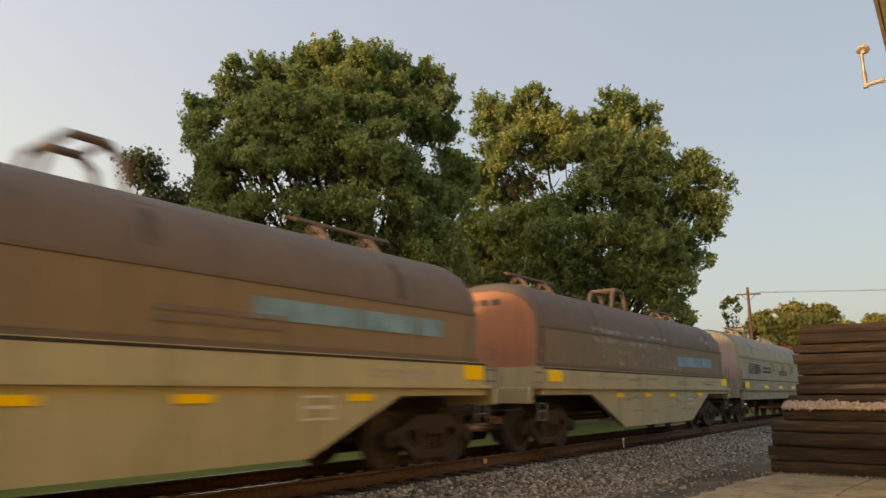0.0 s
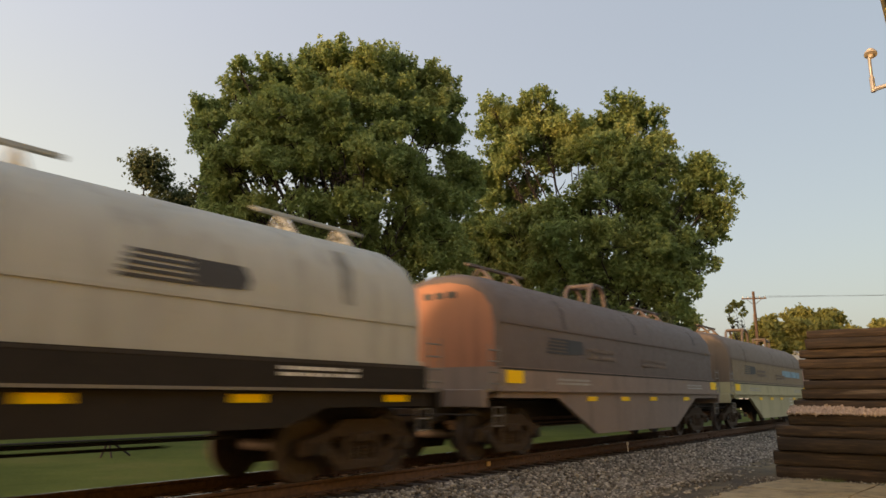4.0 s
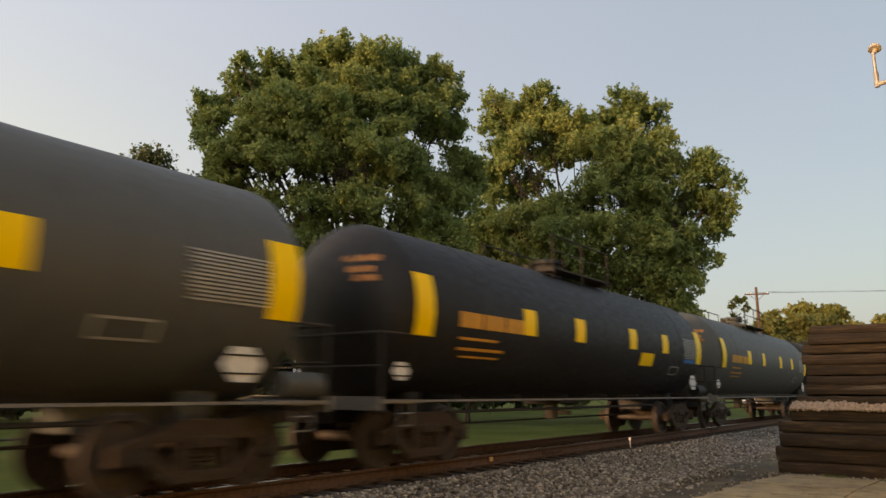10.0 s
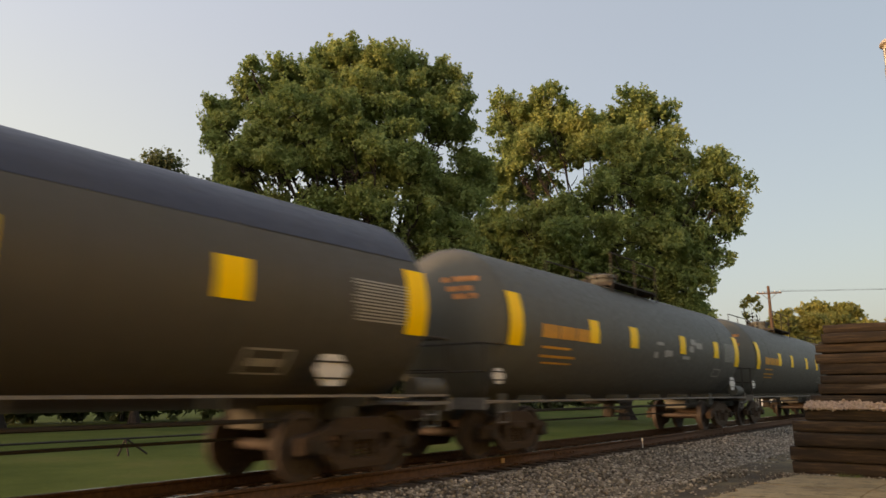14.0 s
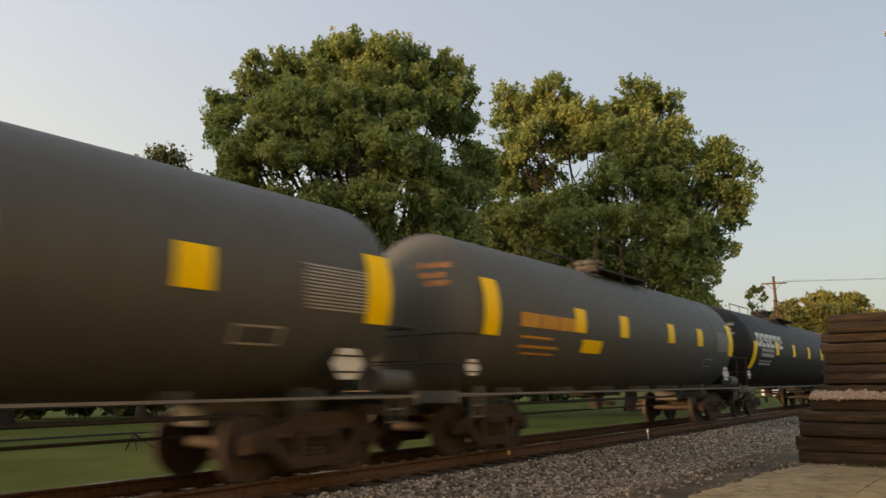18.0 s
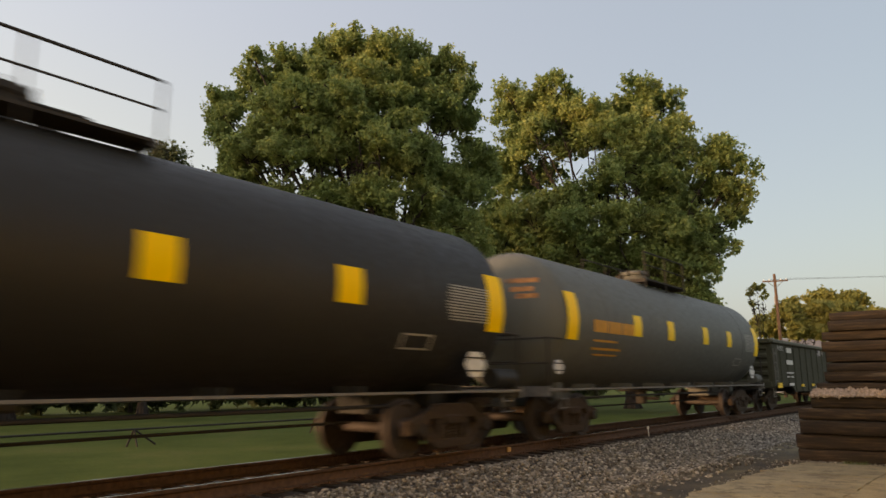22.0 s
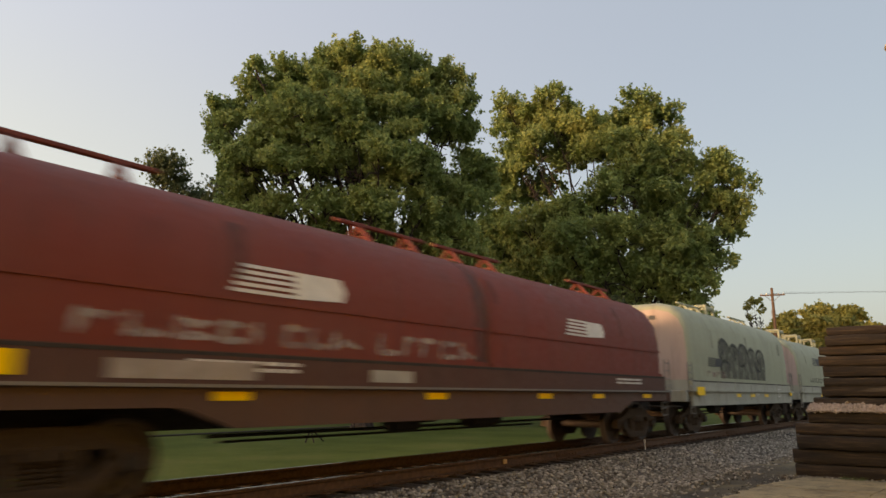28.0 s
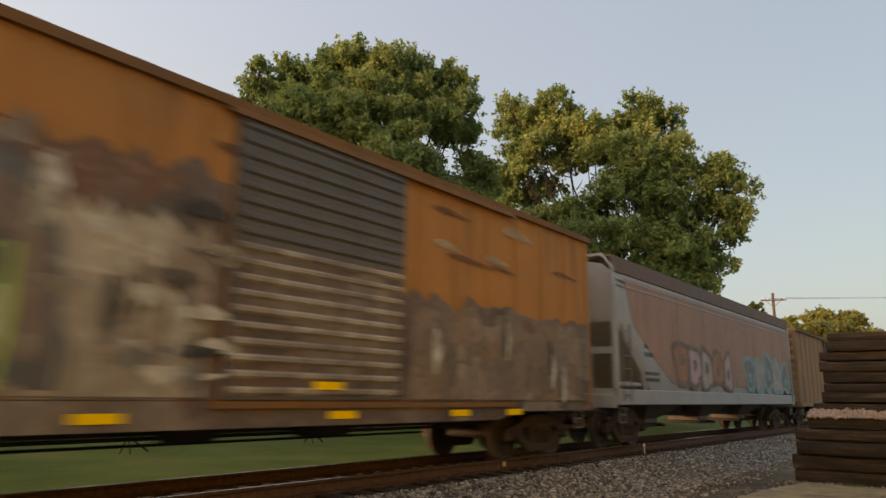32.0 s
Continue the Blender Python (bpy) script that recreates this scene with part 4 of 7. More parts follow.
for x in (-3, 0, 3):
    bm = bmesh.new()
    box(bm, x - 0.5, x + 0.5, -4.05, -3.99, 2.6, 4.2)
    part("window", bm, plain("dark_window", (0.03, 0.035, 0.04), 0.15), house)

barrier = thing("pipe_rail", "low dark pipe rail on splayed legs standing on the lawn", "rail", m=pose(10.9, 11.9, GROUND_Z - 0.06))
bm = bmesh.new()
rod(bm, (-9, 0, 0.5), (9, 0, 0.5), 0.03, 8)
part("pipe", bm, DARK_STEEL, barrier)
for x in (-7.0, 0.0, 7.0):
    bm = bmesh.new()
    rod(bm, (x, 0, 0.5), (x - 0.15, 0.1, 0), 0.03, 6)
    rod(bm, (x, 0, 0.5), (x + 0.05, -0.15, 0), 0.03, 6)
    rod(bm, (x, 0, 0.5), (x + 0.75, 0.1, 0.02), 0.03, 6)
    part("leg", bm, DARK_STEEL, barrier)

bm = bmesh.new()
box(bm, 11.55, 11.67, -0.80, -0.775, -0.13, -0.045, 0.006)
solid("rail_tag", bm, plain("orange_tag", (0.55, 0.33, 0.12), 0.6), "small faded orange tag fixed on the rail", "tag")
bm = bmesh.new()
rod(bm, (17.6, -1.12, -0.24), (17.62, -1.1, 0.03), 0.012, 6)
box(bm, 17.6, 17.63, -1.13, -1.08, -0.02, 0.05)
solid("marker_stake", bm, WHITE_MARK, "thin white marker stake in the ballast", "stake")
bm = bmesh.new()
box(bm, 29.3, 29.75, -2.05, -1.75, -0.36, -0.30, 0.02)
rod(bm, (29.2, -1.9, -0.29), (29.85, -1.85, -0.26), 0.03, 6)
solid("scrap_iron", bm, DARK_STEEL, "dark scrap iron lying on the ballast", "scrap")


# ---- the train ----
SPEED = 17.0
WHEEL_R = 0.457
MOVING, WHEELSETS = [], []


def shared_truck():
    made = {}
    bm = bmesh.new()
    prism(bm, [(-1.14, 0.36), (-1.14, 0.58), (-0.72, 0.68), (-0.42, 0.84), (0.42, 0.84), (0.72, 0.68), (1.14, 0.58), (1.14, 0.36), (1.0, 0.36), (0.98, 0.54), (0.78, 0.54), (0.74, 0.38), (0.62, 0.60), (-0.62, 0.60), (-0.74, 0.38), (-0.78, 0.54), (-0.98, 0.54), (-1.0, 0.36)], -0.075, 0.075, "y")
    prism(bm, [(-0.86, 0.46), (-0.46, 0.13), (0.46, 0.13), (0.86, 0.46), (0.66, 0.5), (0.36, 0.27), (-0.36, 0.27), (-0.66, 0.5)], -0.07, 0.07, "y")
    for s in (-1, 1):
        box(bm, s * 0.33 - 0.06, s * 0.33 + 0.06, -0.08, 0.08, 0.25, 0.62)
        rod(bm, (s * 0.889, -0.13, 0.457), (s * 0.889, 0.05, 0.457), 0.105, 12)
    bmesh.ops.bevel(bm, geom=[e for e in bm.edges if len(e.link_faces) == 2 and e.calc_face_angle(0) > 1.2], offset=0.012, segments=1, affect="EDGES")
    made["sideframe"] = baked("sideframe", bm, STEEL_RUST)
    bm = bmesh.new()
    for k in range(5):
        rod(bm, (0, 0, 0.275 + 0.05 * k), (0, 0, 0.305 + 0.05 * k), 0.07, 10)
    rod(bm, (0, 0, 0.27), (0, 0, 0.52), 0.045, 8)
    made["spring"] = baked("spring", bm, STEEL_RUST)
    bm = bmesh.new()
    box(bm, -0.22, 0.22, -1.12, 1.12, 0.5, 0.66, 0.03)
    box(bm, -0.3, 0.3, -0.4, 0.4, 0.6, 0.72, 0.03)
    for s in (-1, 1):
        box(bm, s * 0.42 - 0.05, s * 0.42 + 0.05, -0.85, 0.85, 0.34, 0.44, 0.02)
    made["bolster"] = baked("truck", bm, STEEL_RUST)
    bm = bmesh.new()
    rod(bm, (0, -1.1, 0), (0, 1.1, 0), 0.085, 12)
    for s in (-1, 1):
        lathe(bm, [(s * 0.66, 0.06), (s * 0.66, 0.14), (s * 0.69, 0.17), (s * 0.70, 0.36), (s * 0.675, 0.40), (s * 0.675, 0.485), (s * 0.705, 0.485), (s * 0.715, WHEEL_R), (s * 0.805, WHEEL_R - 0.004), (s * 0.805, 0.39), (s * 0.765, 0.36), (s * 0.76, 0.18), (s * 0.80, 0.14), (s * 0.80, 0.06)], 28, "y")
        for k in range(4):
            a = k * math.pi / 2
            rod(bm, (0.27 * math.cos(a), s * 0.72, 0.27 * math.sin(a)), (0.27 * math.cos(a), s * 0.775, 0.27 * math.sin(a)), 0.035, 6)
    made["wheelset"] = baked("wheelset", bm, WHEEL_STEEL)
    bm = bmesh.new()
    for k in range(3):
        a = math.radians(90 + 120 * k)
        rod(bm, (0.06 * math.cos(a), -0.155, 0.06 * math.sin(a)), (0.06 * math.cos(a), -0.13, 0.06 * math.sin(a)), 0.018, 6)
    rod(bm, (0, -0.15, 0), (0, -0.12, 0), 0.09, 12)
    made["bearing_cap"] = baked("bearing_cap", bm, DARK_STEEL)
    bm = bmesh.new()
    box(bm, 0.0, 0.62, -0.07, 0.07, 0.74, 0.92, 0.02)
    prism(bm, [(-0.28, 0.72), (-0.06, 0.72), (0.0, 0.80), (0.0, 0.95), (-0.28, 0.95)], -0.13, 0.13, "y")
    box(bm, -0.34, -0.24, -0.14, 0.02, 0.7, 0.97, 0.03)
    made["coupler"] = baked("coupler", bm, STEEL_RUST)
    bm = bmesh.new()
    bent(bm, [(0.3, -0.28, 0.78), (0.15, -0.26, 0.6), (0.0, -0.2, 0.38), (-0.12, -0.1, 0.33), (-0.3, 0.0, 0.36)], 0.025, 8)
    made["air_hose"] = baked("air_hose", bm, DARK_STEEL)
    bm = bmesh.new()
    bent(bm, [(0.5, -1.42, 0.62), (0.5, -1.42, 0.95), (0.18, -1.42, 0.95), (0.18, -1.42, 0.62), (0.5, -1.42, 0.62)], 0.014, 5)
    bent(bm, [(0.18, -1.42, 0.8), (0.5, -1.42, 0.8)], 0.014, 5)
    made["sill_step"] = baked("sill_step", bm, GALV)
    return made


RIG = shared_truck()


def new_car(name, label, category, u0, u1, group):
    """An Empty on the rail head in the middle of the car, with trucks and couplers. u0, u1: where its coupler faces stand along the train."""
    half = (u1 - u0) / 2
    car = thing(name, label, category, group, pose((u0 + u1) / 2, 0, 0))
    MOVING.append((car, (u0 + u1) / 2))
    for end in (-1, 1):
        truck = part("truck", RIG["bolster"], STEEL_RUST, car, "rusty cast-steel truck", m=pose(end * (half - 2.1), 0, 0))
        for side in (-1, 1):
            m = pose(0, side * 1.0, 0, 0, 0, 0 if side < 0 else 180)
            part("sideframe", RIG["sideframe"], STEEL_RUST, truck, m=m)
            for x in (-0.17, 0.0, 0.17):
                part("spring", RIG["spring"], STEEL_RUST, truck, m=pose(x, side * 1.0, 0))
        for w in (-1, 1):
            ws = part("wheelset", RIG["wheelset"], WHEEL_STEEL, truck, "steel wheels on an axle", m=pose(w * 0.889, 0, WHEEL_R))
            WHEELSETS.append((ws, w * 0.889, (u0 + u1) / 2 + end * (half - 2.1) + w * 0.889))
            part("bearing_cap", RIG["bearing_cap"], DARK_STEEL, truck, m=pose(w * 0.889, -1.0, WHEEL_R))
        turn = pose(end * (half - 0.06), 0, 0, 0, 0, 0 if end < 0 else 180)
        part("coupler", RIG["coupler"], STEEL_RUST, car, m=turn)
        part("air_hose", RIG["air_hose"], DARK_STEEL, car, m=turn)
    return car, half


def bars(car, name, mat, spec, plane=-1.5, thick=0.004, label=""):
    """Flat marks on a side. spec: (x0, x1, z0, z1) each."""
    bm = bmesh.new()
    for x0, x1, z0, z1 in spec:
        box(bm, x0, x1, plane - thick, plane, z0, z1)
    return part(name, bm, mat, car, label)


def stencil(x0, x1, z0, z1, rows, rng, gap=0.45):
    """Rows of broken bars: writing too small to read."""
    out = []
    h = (z1 - z0) / rows
    for r in range(rows):
        x = x0
        while x < x1 - 0.05:
            w = rng.uniform(0.08, 0.3)
            out.append((x, min(x + w, x1), z0 + r * h, z0 + r * h + h * (1 - gap)))
            x += w + rng.uniform(0.03, 0.08)
    return out


def ladder(car, x, y, z0, z1, width=0.4, rungs=6, mat=None, along="x", name="ladder"):
    bm = bmesh.new()
    d = Vector((width / 2, 0, 0)) if along == "x" else Vector((0, width / 2, 0))
    c = Vector((x, y, 0))
    for s in (-1, 1):
        rod(bm, c + d * s + Vector((0, 0, z0)), c + d * s + Vector((0, 0, z1)), 0.016, 6)
    for k in range(rungs):
        z = z0 + (z1 - z0) * (k + 0.5) / rungs
        rod(bm, c - d + Vector((0, 0, z)), c + d + Vector((0, 0, z)), 0.013, 6)
    return part(name, bm, mat or GALV, car)


def brake_gear(car, x=1.0):
    bm = bmesh.new()
    rod(bm, (x - 0.6, -0.62, 0.78), (x + 0.3, -0.62, 0.78), 0.2, 14)
    rod(bm, (x + 0.3, -0.62, 0.78), (x + 0.38, -0.62, 0.78), 0.14, 12)
    part("air_reservoir", bm, DARK_STEEL, car)
    bm = bmesh.new()
    rod(bm, (x - 2.6, -0.5, 0.72), (x - 1.9, -0.5, 0.72), 0.15, 12)
    rod(bm, (x - 1.9, -0.5, 0.72), (x - 1.2, -0.4, 0.72), 0.03, 6)
    part("brake_cylinder", bm, DARK_STEEL, car)
    bm = bmesh.new()
    rod(bm, (-4.8, -0.25, 0.62), (4.8, -0.25, 0.62), 0.025, 6)
    rod(bm, (-4.2, 0.3, 0.5), (4.2, 0.3, 0.5), 0.02, 6)
    part("brake_rod", bm, DARK_STEEL, car)


# -- tank cars --
TANK_Z, TANK_R = 2.495, 1.525
RAIL_GREY = plain("worn_grey_rail_paint", (0.2, 0.185, 0.16), 0.75, 0.0, 0.3, 8)


def shell_patch(bm, x0, x1, a0, a1, r, seg=5, slant=0.0):
    rows = []
    for k in range(seg + 1):
        a, shift = radians(a0 + (a1 - a0) * k / seg), slant * (k / seg - 0.5)
        rows.append([bm.verts.new((x + shift, -r * math.cos(a), TANK_Z + r * math.sin(a))) for x in (x0, x1)])
    for a, b in zip(rows, rows[1:]):
        bm.faces.new((a[0], a[1], b[1], b[0]))


def shell_marks(car, name, mat, spec, r=TANK_R + 0.012, label=""):
    """Marks laid on the shell; spec: (x0, x1, degrees0, degrees1)."""
    bm = bmesh.new()
    for s in spec:
        shell_patch(bm, *s, r, 3)
    return part(name, bm, mat, car, label)


def hexagon(car, x, y, z, r, mat):
    bm = bmesh.new()
    prism(bm, [(x + r * math.cos(radians(60 * k)), z + 0.8 * r * math.sin(radians(60 * k))) for k in range(6)], y - 0.012, y, "y")
    plate = part("placard", bm, mat, car, "white hexagonal placard holder")
    for s in (-1, 1):
        bm = bmesh.new()
        box(bm, x - r * 0.78, x + r * 0.78, y - 0.02, y - 0.012, z + s * 0.36 * r - 0.012, z + s * 0.36 * r + 0.012)
        part("placard_clip", bm, DARK_STEEL, plate)
    return plate


def tank_car(u0, u1, label, color, seed, top=None, top_from=22, lettering="orange", head=None, big=None, blue=False, split_tile=False, graffiti=None, tall=True, scrawl=(), at=None, olive=False, slant=0.0, plates=()):
    color = (color[0] * 0.83, color[1] * 0.84, color[2] * 0.72)
    rng = random.Random(seed)
    car, half = new_car("tank_car", label, "tank car", u0, u1, "freight train")
    dark = max(color) < 0.05
    coat = paint("tank_paint", color, dirt=0.12 if dark else 0.5, rusty=0.08 if dark else 0.2, rough=0.5, streak=0.3, gloss=0.29)
    end, straight = half - 0.62, half - 1.32
    bm = bmesh.new()
    prof = [(-end, 0.02)]
    for k in range(1, 9):
        a = math.pi / 2 * k / 8
        prof.append((-straight - (end - straight) * math.cos(a), TANK_R * math.sin(a)))
    for x in (-0.62, -0.6, 0.6, 0.62):
        prof.append((straight * x, TANK_R + (0.006 if abs(x) < 0.61 else 0.0)))
    prof += [(-x, r) for x, r in reversed(prof[:9])]
    lathe(bm, prof, 56, "x", (0, 0, TANK_Z))
    part("tank_shell", bm, coat, car)
    if head:
        bm = bmesh.new()
        hp = [(x - 0.012 if x < 0 else x, r + 0.006) for x, r in prof[:9]]
        lathe(bm, hp + [(-straight + 0.25, TANK_R + 0.006)], 48, "x", (0, 0, TANK_Z))
        part("end_cap", bm, paint("rusty_end_paint", head, dirt=0.5, rusty=0.5), car, "rust-stained tank end")
    if top:
        bm = bmesh.new()
        shell_patch(bm, -straight, straight, top_from, 180 - top_from, TANK_R + 0.008, 22)
        part("top_band", bm, paint("dark_top_paint", top, dirt=0.35, rusty=0.1, rough=0.38), car, "dark painted upper band")
    # weld seams and lining band
    for f in (-0.75, -0.38, 0.0, 0.38, 0.75):
        bm = bmesh.new()
        lathe(bm, [(f * straight - 0.012, TANK_R - 0.01), (f * straight - 0.008, TANK_R + 0.005), (f * straight + 0.008, TANK_R + 0.005), (f * straight + 0.012, TANK_R - 0.01)], 48, "x", (0, 0, TANK_Z))
        part("weld_seam", bm, coat, car)
    # reflective tiles
    first, last = -(half - 1.43), half - 1.43
    for k in range(6):
        x = first + (last - first) * (0.0, *(at or ((0.24, 0.4, 0.618, 0.785) if half < 8.6 else (0.218, 0.405, 0.6, 0.79))), 1.0)[k]
        edge = k in (0, 5)
        spans = [(-17, 21)] if edge else [(-9, 10)]
        if edge and not tall:
            spans = [(8, 21)]
        if edge and k == 0 and split_tile:
            spans = [(-17, 4), (6, 21)]
        for a0, a1 in spans:
            bm = bmesh.new()
            shell_patch(bm, x - 0.235, x + 0.235, a0 - (14 if slant and edge else 0), a1 - (14 if slant and edge else 0), TANK_R + 0.016, 5, slant if edge else 0.0)
            part("reflective_tile", bm, YELLOW, car, "bright yellow reflective sheet")
    for p0, p1, q0, q1 in plates:
        bm = bmesh.new()
        shell_patch(bm, p0, p1, q0, q1, TANK_R + 0.016, 4)
        part("yellow_plate", bm, YELLOW, car, "yellow sheet beside the reflective tiles")
    # lettering
    mark = {"orange": ORANGE_MARK, "white": WHITE_MARK, "lines": ORANGE_MARK}[lettering]
    x0 = first + 0.95
    if big:
        for k in range(6):
            bm = bmesh.new()
            xa = first + 0.42 + 0.645 * k
            shell_patch(bm, xa, xa + 0.56, 0.5, 5.5, TANK_R + 0.012, 3, 0.03)
            shell_patch(bm, xa + 0.05, xa + 0.6, 15, 20, TANK_R + 0.012, 3, 0.03)
            shell_patch(bm, xa + 0.02, xa + 0.19, 5.5, 15, TANK_R + 0.012, 3, 0.04)
            shell_patch(bm, xa + 0.4, xa + 0.57, (5.5, 9, 5.5, 11, 5.5, 9)[k], 15, TANK_R + 0.012, 3, 0.04)
            part("emblem", bm, WHITE_MARK, car, "large white painted block")
        shell_marks(car, "stencilling", GREY_MARK, [(first + 0.95, first + 2.75, -6, -1.5), (first + 0.95, first + 2.75, -13, -8), (first + 0.8, first + 2.5, -20, -18.5), (first + 0.8, first + 2.4, -25, -22)])
    else:
        if lettering == "lines":
            shell_marks(car, "stencilling", mark, [(x0 + 0.9, x0 + 2.2, -9, -7.5), (x0 + 0.9, x0 + 2.4, -16, -14.5)])
        elif lettering == "orange":
            shell_marks(car, "lettering", mark, [(x0, x0 + 0.68, -9, 1), (x0 + 0.74, x0 + 1.42, -9, 1), (x0 + 1.48, x0 + 2.25, -9, 1)], label="block of faded orange lettering")
            shell_marks(car, "stencilling", mark, [(x0 + 0.05, x0 + 1.25, -17, -15.2), (x0 + 0.05, x0 + 1.5, -24, -22), (x0 + 0.2, x0 + 1.4, -29, -27.5)])
        else:
            shell_marks(car, "lettering", mark, [(x0 + 0.5, x0 + 1.4, -20.5, -15.5), (x0 + 1.5, x0 + 2.3, -20.5, -15.5), (x0 + 2.36, x0 + 2.9, -20.5, -15.5)], label="block of pale lettering")
            shell_marks(car, "stencilling", mark, [(x0 + 0.5, x0 + 2.8, -30, -26.5), (x0 + 0.5, x0 + 2.6, -38, -34)])
    # stencilled lines across the near end's dish
    for row, (h, y0, y1) in enumerate(((0.74, -1.02, -0.3), (0.55, -0.95, -0.45), (0.40, -1.05, -0.6))):
        bm = bmesh.new()
        pairs = []
        for k in range(7):
            y = y0 + (y1 - y0) * k / 6
            pair = []
            for z in (h, h + 0.1):
                a = math.asin(min(0.99, math.hypot(y, z) / TANK_R))
                pair.append(bm.verts.new((-straight - (end - straight) * math.cos(a) - 0.012, y, TANK_Z + z)))
            pairs.append(pair)
        for a, b in zip(pairs, pairs[1:]):
            bm.faces.new((a[0], b[0], b[1], a[1]))
        part("head_stencil", bm, PALE_SPRAY if seed in (14, 15, 18, 21, 22) else ORANGE_SPRAY, car, "worn stencilled line on the tank's end")
    data_x = last - 1.4
    shell_marks(car, "data_panel", GREY_MARK, [(data_x + rng.uniform(0, 0.12), data_x + 1.12 + rng.uniform(0, 0.12), -12 + 1.75 * k, -11.1 + 1.75 * k) for k in range(13)], label="small stencilled data lines")
    px, lo, hi = (last - 2.95, -45, -30) if olive else (last - 2.33, -32, -22)
    shell_marks(car, "data_plate", GREY_MARK, [(px, px + 0.72, hi - 1.2, hi), (px, px + 0.72, lo, lo + 1.2), (px, px + 0.05, lo, hi), (px + 0.67, px + 0.72, lo, hi)] + ([(px + 0.1, px + 0.6, (lo + hi) / 2 - 2.5, (lo + hi) / 2 + 2)] if olive else []))
    if blue:
        shell_marks(car, "blue_panel", BLUE_MARK, [(data_x + 0.1, last - 0.3, -17, -13)], label="blue painted panel")
    for i, s in enumerate(scrawl):
        shell_marks(car, "graffiti", PALE_SPRAY, [s], TANK_R + 0.013 + 0.001 * i, "pale sprayed scrawl, unreadable")
    if graffiti:
        for mat, n, a, b in graffiti:
            spec = []
            for _ in range(n):
                cx, w = rng.uniform(a, b), rng.uniform(0.2, 0.6)
                lo = rng.uniform(-22, 4)
                spec.append((cx, cx + w, lo, lo + rng.uniform(3, 10)))
            for i, s in enumerate(spec):
                shell_marks(car, "graffiti", mat, [s], TANK_R + 0.013 + 0.0008 * i, "blurred spray-painted patches")
    for s in (-1, 1):
        hexagon(car, -half + 1.05 if s < 0 else last - (1.67 if olive else 0.52), -1.44 if s > 0 else -1.35, 1.48, 0.2 if s < 0 else 0.3, WHITE_MARK)
        # end platform, stub sill, saddle, ladder
        bm = bmesh.new()
        box(bm, min(s * (half - 0.5), s * (half - 1.5)), max(s * (half - 0.5), s * (half - 1.5)), -1.45, 1.45, 1.0, 1.05)
        box(bm, min(s * (half - 0.48), s * (half - 0.54)), max(s * (half - 0.48), s * (half - 0.54)), -1.45, 1.45, 0.9, 1.1)
        part("end_platform", bm, GALV, car)
        bm = bmesh.new()
        box(bm, min(s * (half - 0.5), s * (half - 3.4)), max(s * (half - 0.5), s * (half - 3.4)), -0.35, 0.35, 0.68, 1.05, 0.02)
        box(bm, min(s * (half - 1.9), s * (half - 2.3)), max(s * (half - 1.9), s * (half - 2.3)), -0.75, 0.75, 0.78, 1.3, 0.02)
        part("stub_sill", bm, coat, car)
        bm = bmesh.new()
        for y in (-1.4, 1.4):
            bent(bm, [(s * (half - 0.55), y, 1.05), (s * (half - 0.55), y, 2.05), (s * (half - 1.3), y, 2.05)], 0.02, 6)
        rod(bm, (s * (half - 0.55), -1.4, 2.05), (s * (half - 0.55), 1.4, 2.05), 0.02, 6)
        rod(bm, (s * (half - 0.55), -1.4, 1.55), (s * (half - 0.55), 1.4, 1.55), 0.016, 6)
        part("end_rail", bm, DARK_STEEL, car)
        part("sill_step", RIG["sill_step"], GALV, car, m=pose(s * (half - 0.75), 0, 0.05, 0, 0, 0) if s < 0 else pose(half - 1.3, 0, 0.05))
    bm = bmesh.new()
    rod(bm, (half - 1.25, -1.25, 1.25), (half - 0.55, -1.25, 1.25), 0.17, 12)
    part("air_reservoir", bm, coat, car, "air reservoir at the end platform")
    bm = bmesh.new()
    rise = 0.11 if olive else 0.0
    box(bm, -half + 0.6, half - 0.6, -1.47, -1.43, 1.015 + rise, 1.05 + rise)
    rod(bm, (-half + 0.6, 1.45, 1.05), (half - 0.6, 1.45, 1.05), 0.025, 6)
    part("side_rail", bm, RAIL_GREY, car, "thin pale side rail along the tank's foot")
    for x in np.linspace(-half + 2.4, half - 2.4, 7):
        bm = bmesh.new()
        box(bm, x - 0.025, x + 0.025, -1.45, -0.9, 1.0, 1.14)
        part("rail_bracket", bm, coat, car)
    # bottom fittings
    bm = bmesh.new()
    rod(bm, (0, 0, 0.55), (0, 0, 1.02), 0.16, 12)
    box(bm, -0.5, 0.5, -0.5, 0.5, 0.9, 1.02, 0.03)
    rod(bm, (-0.2, -0.6, 0.7), (0.2, 0.1, 0.7), 0.05, 8)
    part("bottom_outlet", bm, DARK_STEEL, car)
    bm = bmesh.new()
    rod(bm, (-half + 3, -0.7, 0.82), (half - 3, -0.7, 0.82), 0.03, 6)
    rod(bm, (-half + 4.5, 0.1, 0.55), (half - 3.4, 0.1, 0.55), 0.022, 6)
    for x in (-half + 4.0, half - 4.2):
        rod(bm, (x, -0.7, 0.8), (x, -0.7, 1.1), 0.03, 6)
    part("brake_pipe", bm, DARK_STEEL, car)
    # top platform with manway and rails
    ztop = TANK_Z + TANK_R
    bm = bmesh.new()
    lathe(bm, [(0, 0.36), (0.32, 0.36), (0.34, 0.42), (0.42, 0.42), (0.46, 0.3)], 18, "x")
    bmesh.ops.rotate(bm, verts=bm.verts, cent=(0, 0, 0), matrix=Matrix.Rotation(radians(-90), 3, "Y"))
